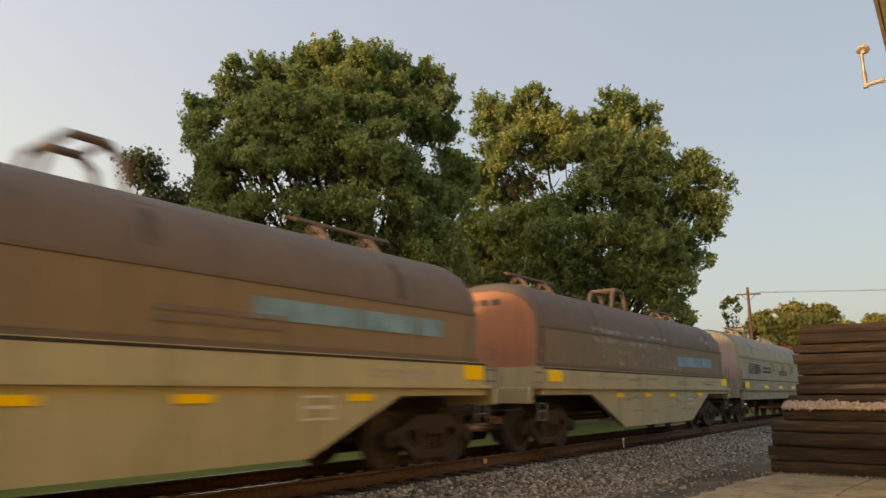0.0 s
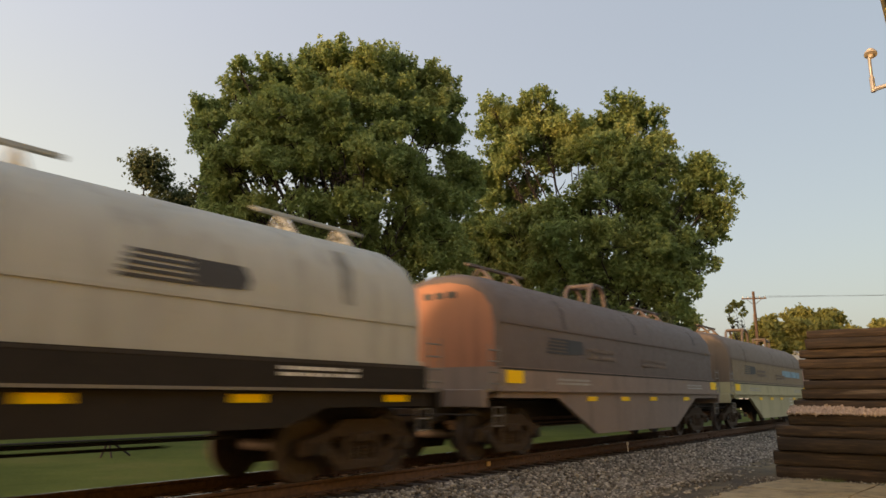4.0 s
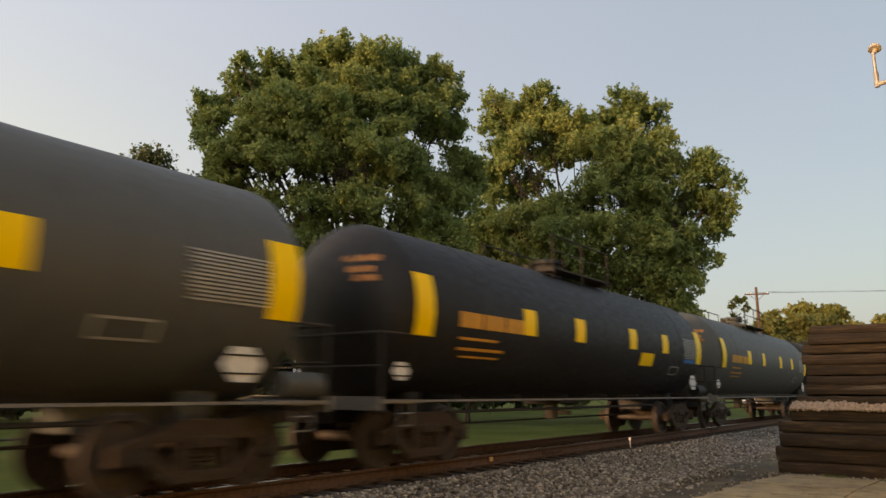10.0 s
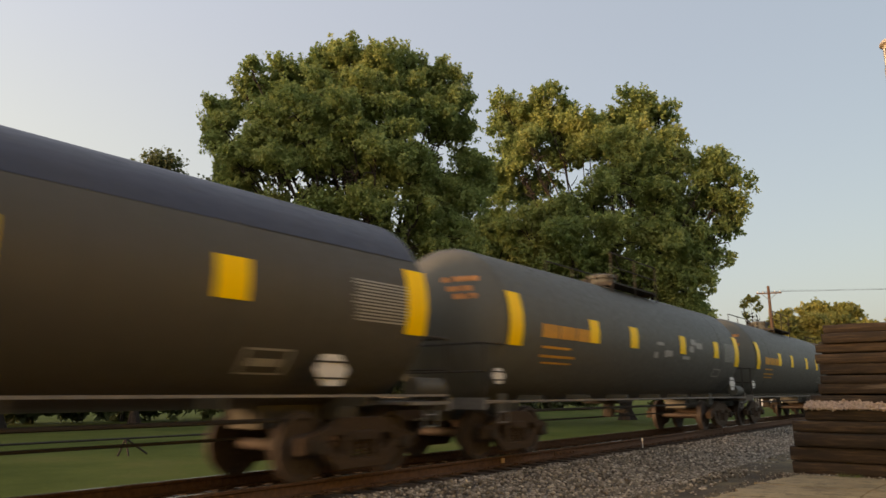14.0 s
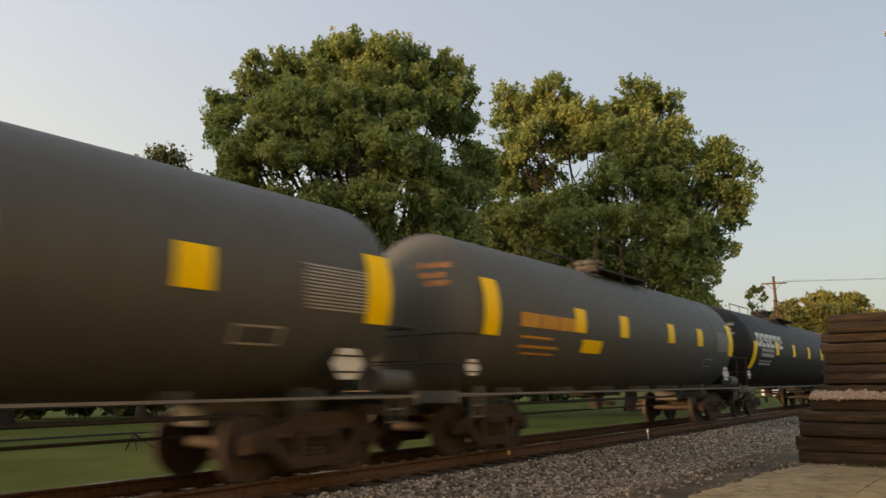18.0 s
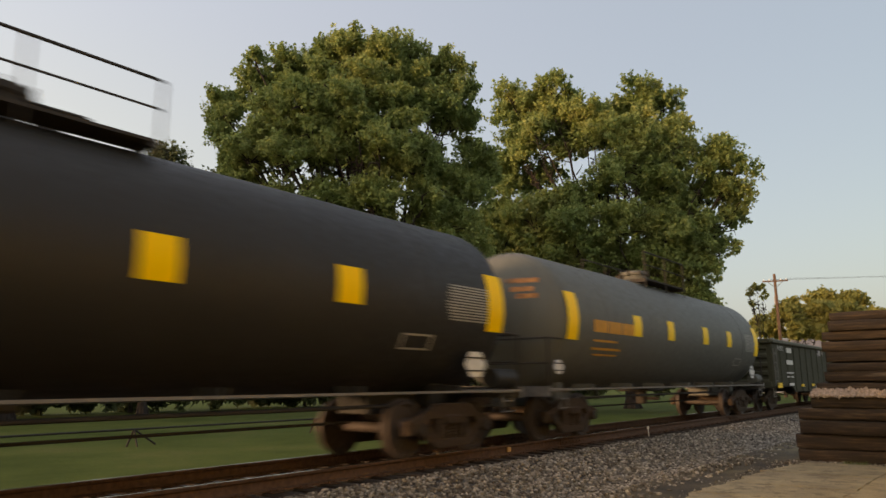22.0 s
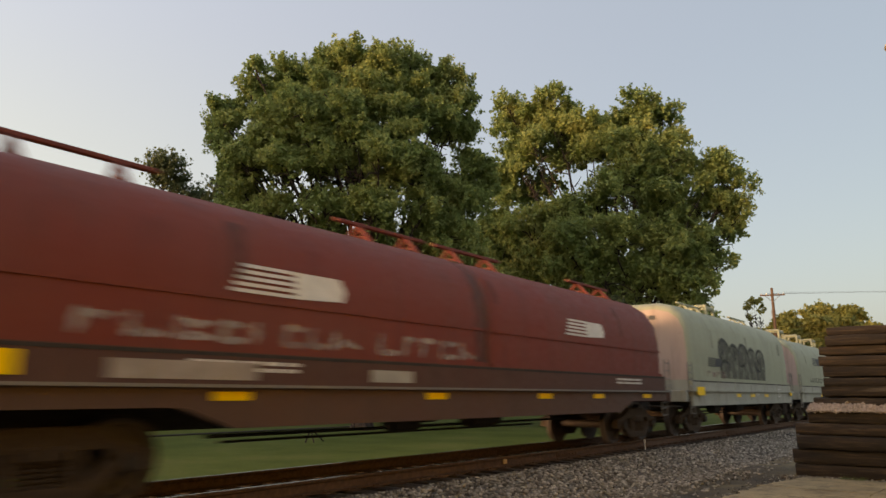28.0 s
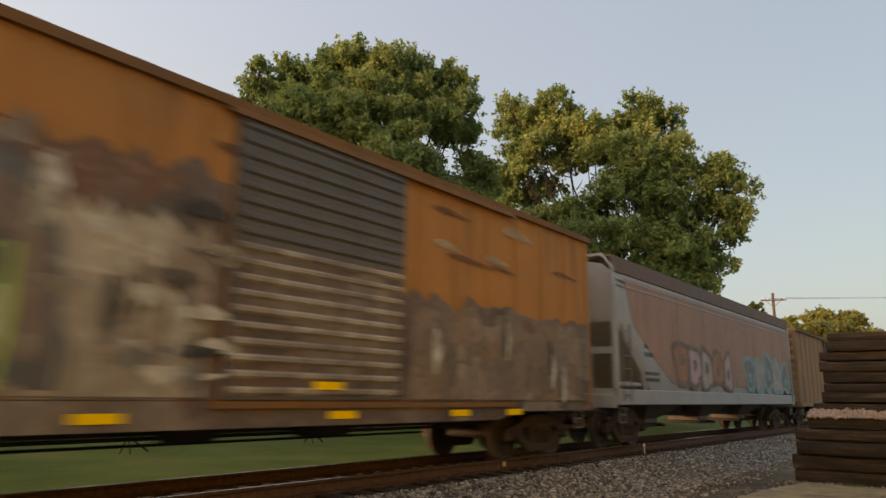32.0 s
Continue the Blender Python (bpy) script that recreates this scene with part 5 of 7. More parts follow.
    manway = part("manway", bm, coat, car, "round manway with bolted cover", m=pose(0.0, 0, ztop - 0.04))
    for k in range(8):
        a = k * math.pi / 4
        bm = bmesh.new()
        rod(bm, (0.44 * math.cos(a), 0.44 * math.sin(a), 0.28), (0.44 * math.cos(a), 0.44 * math.sin(a), 0.46), 0.025, 6)
        part("eye_bolt", bm, DARK_STEEL, manway)
    for y0, y1 in ((-0.95, -0.5), (0.5, 0.95)):
        bm = bmesh.new()
        box(bm, -1.5, 1.5, y0, y1, ztop - 0.06, ztop - 0.02)
        part("top_walkway", bm, DARK_STEEL, car, "grated walkway beside the manway")
    for x in (-1.5, 1.4):
        bm = bmesh.new()
        box(bm, x, x + 0.1, -0.95, 0.95, ztop - 0.12, ztop - 0.062)
        part("walkway_bearer", bm, DARK_STEEL, car)
    for y in (-0.95, 0.95):
        bm = bmesh.new()
        for x in (-1.5, 0.0, 1.5):
            rod(bm, (x, y, ztop - 0.3), (x, y, ztop + 0.72), 0.018, 6)
        rod(bm, (-1.5, y, ztop + 0.72), (1.5, y, ztop + 0.72), 0.022, 6)
        rod(bm, (-1.5, y, ztop + 0.36), (1.5, y, ztop + 0.36), 0.016, 6)
        part("safety_rail", bm, DARK_STEEL, car)
    for x, r, h in ((0.75, 0.12, 0.3), (-0.75, 0.1, 0.22), (0.55, 0.07, 0.36)):
        bm = bmesh.new()
        rod(bm, (x, 0.15, ztop - 0.1), (x, 0.15, ztop + h), r, 10)
        part("top_valve", bm, DARK_STEEL, car)
    return car


# -- coil cars --
def hood_outline(base, top, width, shoulder_z, boxy):
    """Half-round cover: straight sides then an arch. Points (y, z)."""
    pts = [(-width, base), (-width, shoulder_z)]
    n = 9
    for k in range(1, n):
        a = math.pi * k / n
        c, s = math.cos(a), math.sin(a)
        p = boxy
        pts.append((-width * math.copysign(abs(c) ** p, c), shoulder_z + (top - shoulder_z) * abs(s) ** p))
    pts += [(width, shoulder_z), (width, base)]
    return pts


def lay_on(bm, outline):
    """Shift a flat mark's points inwards so that it follows the cover's curved side."""
    rise = outline[:len(outline) // 2]
    for v in bm.verts:
        for (ya, za), (yb, zb) in zip(rise, rise[1:]):
            if za <= v.co.z <= zb:
                v.co.y += ya + (yb - ya) * (v.co.z - za) / max(1e-6, zb - za) - rise[0][0]
                break


def stroke(bm, pts, wide, plane):
    """A flat brush stroke through (x, z) points, tapered at its ends."""
    rows = []
    for k, (x, z) in enumerate(pts):
        a, b = pts[max(0, k - 1)], pts[min(len(pts) - 1, k + 1)]
        d = Vector((b[0] - a[0], b[1] - a[1])).normalized()
        w = wide * (0.35 if k in (0, len(pts) - 1) else 0.8 + 0.2 * math.sin(k * 2.3))
        rows.append([bm.verts.new((x - d.y * w * s, plane, z + d.x * w * s)) for s in (-0.5, 0.5)])
    for a, b in zip(rows, rows[1:]):
        bm.faces.new((a[0], b[0], b[1], a[1]))


def cloud_outline(car, outline, plane, x0, x1, z0, z1, humps, seed, fill, line):
    """A bubbly sprayed shape: hazy filling, dark lobed outline and loose inner strokes."""
    rng = random.Random(seed)
    edge = []
    for k in range(humps):
        xa, xb = x0 + (x1 - x0) * k / humps, x0 + (x1 - x0) * (k + 1) / humps
        hi = z1 - rng.uniform(0, 0.28) * (z1 - z0)
        for i in range(7):
            a = math.pi * i / 6
            edge.append(((xa + xb) / 2 - math.cos(a) * (xb - xa) * 0.5, hi - 0.38 * (1 - math.sin(a)) * (z1 - z0) * 0.6))
    bm = bmesh.new()
    rows = [[bm.verts.new((x, plane, z0 + (z - z0) * f)) for f in (0, 0.2, 0.4, 0.6, 0.8, 1)] for x, z in edge]
    for a, b in zip(rows, rows[1:]):
        for i in range(5):
            if (a[i].co - b[i].co).length > 1e-4:
                bm.faces.new((a[i], b[i], b[i + 1], a[i + 1]))
    lay_on(bm, outline)
    part("graffiti", bm, fill, car, "hazy sprayed graffiti, unreadable")
    bm = bmesh.new()
    stroke(bm, [(x0, z0 + 0.25)] + edge + [(x1 + 0.1, z0 + 0.3)], 0.13, plane - 0.006)
    for k in range(humps * 2):
        x, z = rng.uniform(x0 + 0.3, x1 - 0.3), rng.uniform(z0 + 0.3, z1 - 0.55)
        r, a0 = rng.uniform(0.15, 0.4), rng.uniform(0, 6)
        lay_on(bm, outline)
        part("graffiti_line", bm, line, car, "dark sprayed outline strokes")
        bm = bmesh.new()
        stroke(bm, [(x + r * 1.3 * math.cos(a0 + i * 0.5), z + r * math.sin(a0 + i * 0.5) * 0.8) for i in range(6)], 0.09, plane - 0.006)
    lay_on(bm, outline)
    part("graffiti_line", bm, line, car, "dark sprayed outline strokes")


def word_smear(car, outline, plane, x0, x1, z0, z1, seed, mat):
    """Worn sprayed capitals too blurred to read: a run of broken upright strokes."""
    rng = random.Random(seed)
    x = x0
    while x < x1 - 0.2:
        bm = bmesh.new()
        w = rng.uniform(0.3, 0.5)
        stroke(bm, [(x, z0 + 0.02), (x + 0.03, (z0 + z1) / 2), (x + 0.05, z1)], 0.13, plane)
        if rng.random() < 0.8:
            stroke(bm, [(x, z1 - 0.04), (x + w * 0.5, z1 - rng.uniform(0.02, 0.1)), (x + w, z1 - 0.05)], 0.11, plane - 0.001)
        if rng.random() < 0.7:
            stroke(bm, [(x, z0 + 0.05), (x + w * 0.5, z0 + rng.uniform(0.03, 0.15)), (x + w, z0 + 0.07)], 0.12, plane - 0.002)
        x += w + 0.1
        lay_on(bm, outline)
        part("graffiti", bm, mat, car, "faded sprayed strokes, unreadable")


def hood(car, coat, x0, x1, base, top, width, shoulder_z, seam=True, boxy=0.8, trim=None, name="hood", end_coat=None, line_z=None):
    """Removable coil cover with a rounded top, a rolled rim and ribs."""
    out = hood_outline(base, top, width, shoulder_z, boxy)
    bm = bmesh.new()
    ease, drop = (0.5, 0.3) if trim else (0.42, 0.2)
    small = hood_outline(base, top - drop, width - 0.07, shoulder_z - 0.05, boxy)
    rings, steps = [], [math.radians(90 * k / 5) for k in range(6)]
    for x, f in [(x0 + ease * (1 - math.cos(a)), 1 - math.sin(a)) for a in steps] + [(x1 - ease * (1 - math.cos(a)), 1 - math.sin(a)) for a in reversed(steps)]:
        rings.append([bm.verts.new((x, a[0] + (b[0] - a[0]) * f, a[1] + (b[1] - a[1]) * f)) for a, b in zip(out, small)])
    for a, b in zip(rings, rings[1:]):
        for i in range(len(out) - 1):
            bm.faces.new((a[i], b[i], b[i + 1], a[i + 1]))
    bm.faces.new(rings[0])
    bm.faces.new(rings[-1][::-1])
    h = part(name, bm, coat, car, "removable rounded steel coil cover")
    if end_coat:
        # the warm low light on the sunward end is put into its paint
        bm = bmesh.new()
        prism(bm, [(y * 0.985, base + (z - base) * 0.985) for y, z in small], x0 - 0.006, x0 - 0.002)
        part("hood_end", bm, end_coat, h, "cover end with the warm light put into its paint")
        bm = bmesh.new()
        for k in range(3):
            box(bm, x0 - 0.012, x0 - 0.007, -0.45 + 0.3 * k, -0.22 + 0.3 * k, top - 0.55, top - 0.42)
        part("stencilling", bm, BLACK_MARK, h)
    if seam:
        bm = bmesh.new()
        if line_z:
            box(bm, x0 + 0.1, x1 - 0.1, -width - 0.022, -width - 0.001, line_z - 0.03, line_z + 0.02)
        box(bm, x0 + 0.05, x1 - 0.05, -width - 0.035, -width, base, base + 0.07)
        part("hood_rim", bm, trim or coat, h)
    return h


def bail(car, coat, x, top, kind):
    """Lifting gear on a cover: an arch, or a bar on posts."""
    bm = bmesh.new()
    if kind == "arch":
        for y in (-0.35, 0.35):
            pts = [(x - 0.55, y, top - 0.12), (x - 0.42, y, top + 0.38), (x - 0.22, y, top + 0.55), (x + 0.22, y, top + 0.55), (x + 0.42, y, top + 0.38), (x + 0.55, y, top - 0.12)]
            bent(bm, pts, 0.055, 8)
        arch = part("lifting_bail", bm, coat, car, "welded lifting arch on the cover")
        for s in (-1, 1):
            bm = bmesh.new()
            rod(bm, (x + s * 0.22, -0.35, top + 0.55), (x + s * 0.22, 0.35, top + 0.55), 0.05, 8)
            part("cross_bar", bm, coat, arch)
        return arch
    if kind == "block":
        box(bm, x - 0.5, x + 0.5, -0.3, 0.3, top - 0.06, top + 0.04, 0.02)
        base = part("lifting_bail", bm, coat, car, "lifting bracket on the cover")
        for s in (-1, 1):
            bm = bmesh.new()
            bent(bm, [(x + s * 0.4, -0.3, top), (x + s * 0.4, -0.26, top + 0.4), (x + s * 0.4, 0.26, top + 0.4), (x + s * 0.4, 0.3, top)], 0.06, 8)
            part("hoop", bm, coat, base)
        bm = bmesh.new()
        box(bm, x - 0.45, x + 0.45, -0.3, -0.2, top + 0.28, top + 0.42, 0.03)
        part("cross_bar", bm, coat, base)
        return base
    box(bm, x - 1.15, x + 1.15, -0.05, 0.05, top + 0.30, top + 0.36, 0.01)
    beam = part("lifting_bail", bm, coat, car, "long thin lifting rail on slanted posts")
    for s in (-1, 1):
        bm = bmesh.new()
        for y in (-0.42, 0.42):
            rod(bm, (x + s * 0.62, y, top - 0.14), (x + s * 0.62, 0, top + 0.33), 0.045, 8)
        rod(bm, (x + s * 0.62, -0.2, top + 0.1), (x + s * 0.62, 0.2, top + 0.1), 0.03, 6)
        part("post", bm, coat, beam)
    return beam


def striped_logo(car, x, z, s, mat, plane, outline):
    """Five speed stripes and a block: a plain shape in place of a railway's emblem."""
    bm = bmesh.new()
    prism(bm, [(x + 1.0 * s, z), (x + 1.85 * s, z + 0.04 * s), (x + 1.9 * s, z + 0.18 * s), (x + 1.8 * s, z + 0.36 * s), (x + 1.0 * s, z + 0.36 * s)], plane - 0.005, plane, "y")
    lay_on(bm, outline)
    emblem = part("emblem", bm, mat, car, "striped painted emblem")
    for k in range(5):
        bm = bmesh.new()
        za, zb = z + 0.08 * k * s, z + (0.08 * k + 0.045) * s
        prism(bm, [(x + 0.04 * k * s, za), (x + 0.99 * s, za), (x + 0.99 * s, zb), (x + 0.04 * k * s, zb)], plane - 0.005, plane, "y")
        lay_on(bm, outline)
        part("stripe", bm, mat, emblem)
    return emblem


def side_tiles(car, places, z0, z1, plane, width=0.48, mat=None):
    for x in places:
        bm = bmesh.new()
        box(bm, x - width / 2, x + width / 2, plane - 0.008, plane, z0, z1)
        part("reflective_tile", bm, mat or YELLOW, car, "bright yellow reflective sheet")


def car_ends(car, half, coat, z0, z1, wide=1.42):
    """End sills, steps and grab irons."""
    for s in (-1, 1):
        bm = bmesh.new()
        xa, xb = sorted((s * (half - 0.75), s * (half - 0.6)))
        box(bm, xa, xb, -wide, wide, z0, z1, 0.015)
        part("end_sill", bm, coat, car)
        part("sill_step", RIG["sill_step"], GALV, car, m=pose(-half + 0.75, 0, z0 - 0.95) if s < 0 else pose(half - 1.45, 0, z0 - 0.95))
        bm = bmesh.new()
        rod(bm, (s * (half - 0.5), -1.3, 0.85), (s * (half - 0.5), 0.1, 0.85), 0.014, 6)
        part("uncoupling_lever", bm, DARK_STEEL, car)


def coil_car(u0, u1, label, style, body, cover, seed, end=None, logo=None, hoods=1, patch=None, top=3.62, bails=("bar", "arch", "bar"), upper=None, stripe=None, low=0.0, logos=(), clouds=(), words=(), under=None, panel=(), seam=False, patches=None, panels=(), boxes=(), skirt=None, bail_at=(0.16, 0.5, 0.84)):
    """style: belly (deep fish-belly side), straight (shallow side sill) or ledge (thin frame with a walkway)."""
    rng = random.Random(seed)
    car, half = new_car("coil_car", label, "coil car", u0, u1, "freight train")
    grimy = max(body) < 0.06
    bcoat = paint("car_body_paint", tuple(c * 0.8 for c in body) if grimy else body, dirt=0.3 if grimy else 0.5, rusty=0.35, streak=0.5, rough=0.8 if grimy else 0.6, gloss=0.12 if grimy else 0.25)
    ccoat = paint("cover_paint", cover, dirt=0.45, rusty=0.25, streak=0.4, gloss=0.22)
    ecoat = paint("sunlit_end_paint", end, dirt=0.4, rusty=0.3) if end else None
    L = half - 1.05
    base = {"belly": 1.72, "straight": 1.72 - (0.12 if low else 0), "ledge": 1.64}[style]
    width = 1.40
    for side in (-1, 1):
        bm = bmesh.new()
        ya, yb = sorted((side * 1.46, side * 1.36))
        if style == "belly":
            prism(bm, [(-L, 1.15), (-L, base), (L, base), (L, 1.15), (4.5, 1.15), (2.65, 0.36), (-2.65, 0.36), (-4.5, 1.15)], ya, yb, "y")
        elif style == "straight":
            prism(bm, [(-L, 0.92 - low * 0.3), (-L, base), (L, base), (L, 0.92 - low * 0.3)], ya, yb, "y")
        else:
            prism(bm, [(-L, 1.27), (-L, base), (L, base), (L, 1.27)], ya, yb, "y")
        part("side_sill", bm, bcoat, car)
        bm = bmesh.new()
        ya, yb = sorted((side * 1.40, side * 1.54))
        if style == "ledge":
            ya, yb = sorted((side * 1.30, side * 1.58))
        box(bm, -L - 0.1, L + 0.1, ya, yb, 1.235 if style == "ledge" else 1.27, 1.27 if style == "ledge" else 1.33)
        part("walkway" if style == "ledge" else "side_ledge", bm, GALV if style == "ledge" else bcoat, car)
        if style == "ledge":
            bm = bmesh.new()
            ya, yb = sorted((side * 1.38, side * 1.48))
            prism(bm, [(-L, 1.02), (-L, 1.24), (L, 1.24), (L, 1.02), (L - 2.2, 1.02), (L - 2.9, 0.78), (-L + 2.9, 0.78), (-L + 2.2, 1.02)], ya, yb, "y")
            part("frame_beam", bm, paint("frame_beam_paint", under, dirt=0.5, rusty=0.4) if under else bcoat, car)
        if style != "ledge":
            for k in range(7 if style == "straight" else 0):
                x = -L + 0.5 + (2 * L - 1.0) * k / 6
                ya, yb = sorted((side * 1.455, side * 1.475))
                bm = bmesh.new()
                box(bm, x - 0.04, x + 0.04, ya, yb, 0.98, base - 0.02)
                part("side_stake", bm, bcoat, car)
    bm = bmesh.new()
    box(bm, -half + 0.6, half - 0.6, -0.32, 0.32, 0.72, 1.1, 0.02)
    part("centre_sill", bm, DARK_STEEL, car)
    bm = bmesh.new()
    box(bm, -L, L, -1.36, 1.36, 1.2, 1.26)
    part("floor_deck", bm, bcoat, car)
    # dark strip that draws the shadow of the overhanging cover on the sill
    bm = bmesh.new()
    box(bm, -L, L, -1.465, -1.461, base - 0.05, base - 0.012)
    part("cover_shadow_line", bm, DARK_STEEL, car, "dark strip standing in for the cover's shadow line")
    car_ends(car, half, bcoat, 0.98, 1.30)
    brake_gear(car)
    for s in (-1, 1):
        bm = bmesh.new()
        xa, xb = sorted((s * L, s * (L - 0.08)))
        box(bm, xa, xb, -1.36, 1.36, 1.15, base)
        part("end_bulkhead", bm, bcoat, car)
        bm = bmesh.new()
        xa, xb = sorted((s * (half - 0.62), s * L))
        box(bm, xa, xb, -1.42, 1.42, 1.26, 1.3)
        part("end_platform", bm, GALV, car)
        ladder(car, s * (half - 0.9), -1.46, 1.3, 2.1, 0.35, 4)
        bm = bmesh.new()
        bent(bm, [(s * (L + 0.05), -0.3, 1.3), (s * (L + 0.05), -0.3, 1.75)], 0.03, 6)
        lathe(bm, [(s * (L + 0.1), 0.05), (s * (L + 0.12), 0.26), (s * (L + 0.15), 0.26), (s * (L + 0.17), 0.05)], 14, "x", (0, -0.3, 1.75))
        if s > 0:
            part("hand_brake", bm, DARK_STEEL, car)
        else:
            bm.free()
    span = 2 * (L - 0.08) / hoods
    for k in range(hoods):
        x0 = -(L - 0.08) + span * k
        boxy = 0.62 if style == "ledge" and top > 3.9 or patch == "boxy" else 0.86
        h = hood(car, ccoat, x0 + (0.03 if k else 0), x0 + span - (0.03 if k < hoods - 1 else 0), base, top, width, base + 0.86, True, boxy, None, end_coat=ecoat if k == 0 else None, line_z=base + 0.64 if style == "ledge" else base + 0.86 if style == "belly" or seam else None)
        shape = hood_outline(base, top, width, base + 0.86, boxy)
        for f, kind in zip(bail_at, bails):
            if kind:
                bail(car, ccoat, x0 + span * f, top, kind)
        if logo and not logos:
            striped_logo(car, x0 + span * (0.14 if hoods == 1 else 0.32), base + 0.34 if style != "ledge" else base + 0.76, 0.9, logo, -width - 0.008, shape)
        if upper:
            band = [(y * 1.004, z + 0.006) for y, z in hood_outline(base, top, width, base + 0.86, boxy) if z > base + 1.05]
            bm = bmesh.new()
            rows = [[bm.verts.new((x, y, z)) for y, z in band] for x in (x0 + 0.25, x0 + span - 0.25)]
            for q in range(len(band) - 1):
                bm.faces.new((rows[0][q], rows[1][q], rows[1][q + 1], rows[0][q + 1]))
            part("hood_top", bm, paint("darker_top_paint", upper, dirt=0.5, rusty=0.4), h, "darker weathered cover top")
    if hoods == 2:
        collar = [(y * 1.006, z + 0.012) for y, z in shape]
        bm = bmesh.new()
        rows = [[bm.verts.new((x, y, z)) for y, z in collar] for x in (-0.42, -0.2, 0.02)]
        for a, b in zip(rows, rows[1:]):
            for q in range(len(collar) - 1):
                bm.faces.new((a[q], b[q], b[q + 1], a[q + 1]))
        part("joint_collar", bm, GRIME_SPRAY, car, "grimy band where the two covers overlap")
    for f in (0.16, 0.5, 0.84):
        x = -L + 2 * L * f + rng.uniform(-0.3, 0.3)
        streaks = bmesh.new()
        for _ in range(1):
            x += rng.uniform(0.15, 0.5)
            wide = rng.uniform(0.1, 0.26)
            rows = []
            for z in (base + 0.95 + rng.uniform(-0.2, 0.2), base + 1.3, base + 1.6):
                y = -width - 0.02
                rows.append([streaks.verts.new((x + q * wide * 0.5, y, z)) for q in (-1, 1)])
            for a, b in zip(rows, rows[1:]):
                streaks.faces.new((a[0], a[1], b[1], b[0]))
        lay_on(streaks, shape)
        part("grime_streak", streaks, GRIME_SPRAY, car, "dark grime run down below the lifting gear")
    for x0, z0, wide, high in boxes:
        bars(car, "data_box", WHITE_MARK, [(x0, x0 + wide, z0, z0 + 0.03), (x0, x0 + wide, z0 + high - 0.03, z0 + high), (x0, x0 + 0.03, z0, z0 + high), (x0 + wide - 0.03, x0 + wide, z0, z0 + high), (x0 + 0.08, x0 + wide - 0.08, z0 + high * 0.45, z0 + high * 0.6)], -1.466, 0.003, "white outlined stencil box")
    if skirt:
        bm = bmesh.new()
        box(bm, -L + 0.25, L - 0.25, -width - 0.007, -width - 0.001, base + 0.075, base + 0.82)
        part("hood_skirt", bm, paint("cover_skirt_paint", skirt, rust=(0.2, 0.07, 0.02), dirt=0.4, rusty=0.5, streak=0.5), car, "paler olive-brown lower cover")
    for x, z, s in logos:
        striped_logo(car, x, z, s, logo, -width - 0.008, shape)
    for spec in clouds:
        cloud_outline(car, shape, -width - 0.01, *spec)
    for spec in words:
        word_smear(car, shape, -width - 0.01, *spec)
    for x0, x1, z0, z1, mat in panels:
        bars(car, "painted_panel", mat, [(x0, x1, z0, z1)], -width - 0.01 if z0 > base else -1.463, 0.004, "faded painted panel")
    if patches:
        for k in range(4):
            bars(car, "paint_patch", patches, [(-L + 5.6 + 2.1 * k, -L + 6.3 + 2.1 * k, base + 0.38 + 0.06 * (k % 2), base + 0.74)], -width - 0.008, 0.004, "faint yellow-green overpainted patch")
    for x0, x1, z0, z1, mat in panel:
        bars(car, "side_panel", mat, [(x0, x1, z0, z1)], -1.463, 0.004, "pale worn panel on the side sill")
    if logo is BLACK_MARK and hoods == 1 and not low:
        bars(car, "stencilling", BROWN_MARK if style == "belly" else BLACK_MARK, stencil(-L + 3.9, -L + 5.4, base + 0.3, base + 0.62, 2, rng) + stencil(0.4, 2.2, base + 0.25, base + 0.5, 2, rng), -width - 0.022, label="dark stencilled marks")
    if stripe:
        bars(car, "side_panel", stripe, [(1.7, 3.6, base + 0.38, base + 0.66), (3.66, 4.9, base + 0.38, base + 0.66), (4.96, 5.6, base + 0.38, base + 0.66)], -width - 0.02, 0.004, "pale blue painted panel")
    bars(car, "stencilling", GREY_MARK if sum(body) > 0.6 else WHITE_MARK, stencil(-L + 2.3, -L + 3.9, 1.42, 1.58, 2, rng) + stencil(L - 3.0, L - 1.6, 1.42, 1.58, 2, rng), -1.461)
    if style == "belly":
        side_tiles(car, [-L + 0.55, L - 0.4], 1.42, 1.66, -1.47, 0.6)
        side_tiles(car, (-2.9, -1.0, 0.9, 3.6), 1.08, 1.18, -1.468, 0.5)
    elif style == "straight":
        side_tiles(car, [-L + 0.45], 1.36 - low, 1.60 - low, -1.546, 0.62) if low < 0.2 or top > 3.9 else None
        if low:
            side_tiles(car, [-1.6, 0.12, 1.97], 1.10, 1.21, -1.466, 0.5)
        else:
            side_tiles(car, [-2.6, 0.2, 3.15], 1.36, 1.48, -1.466, 0.76)
            side_tiles(car, [L - 0.55], 1.36, 1.52, -1.466, 0.9)
        side_tiles(car, [L - 0.3] if low else [], 1.34 - low, 1.54 - low, -1.505, 0.28)
    else:
        side_tiles(car, [-L + 0.25], 1.33, 1.56, -1.47, 0.6)
        side_tiles(car, (-5.3, -1.55, 1.8, 4.12, 6.8), 1.09, 1.19, -1.484, 0.5)
    return car


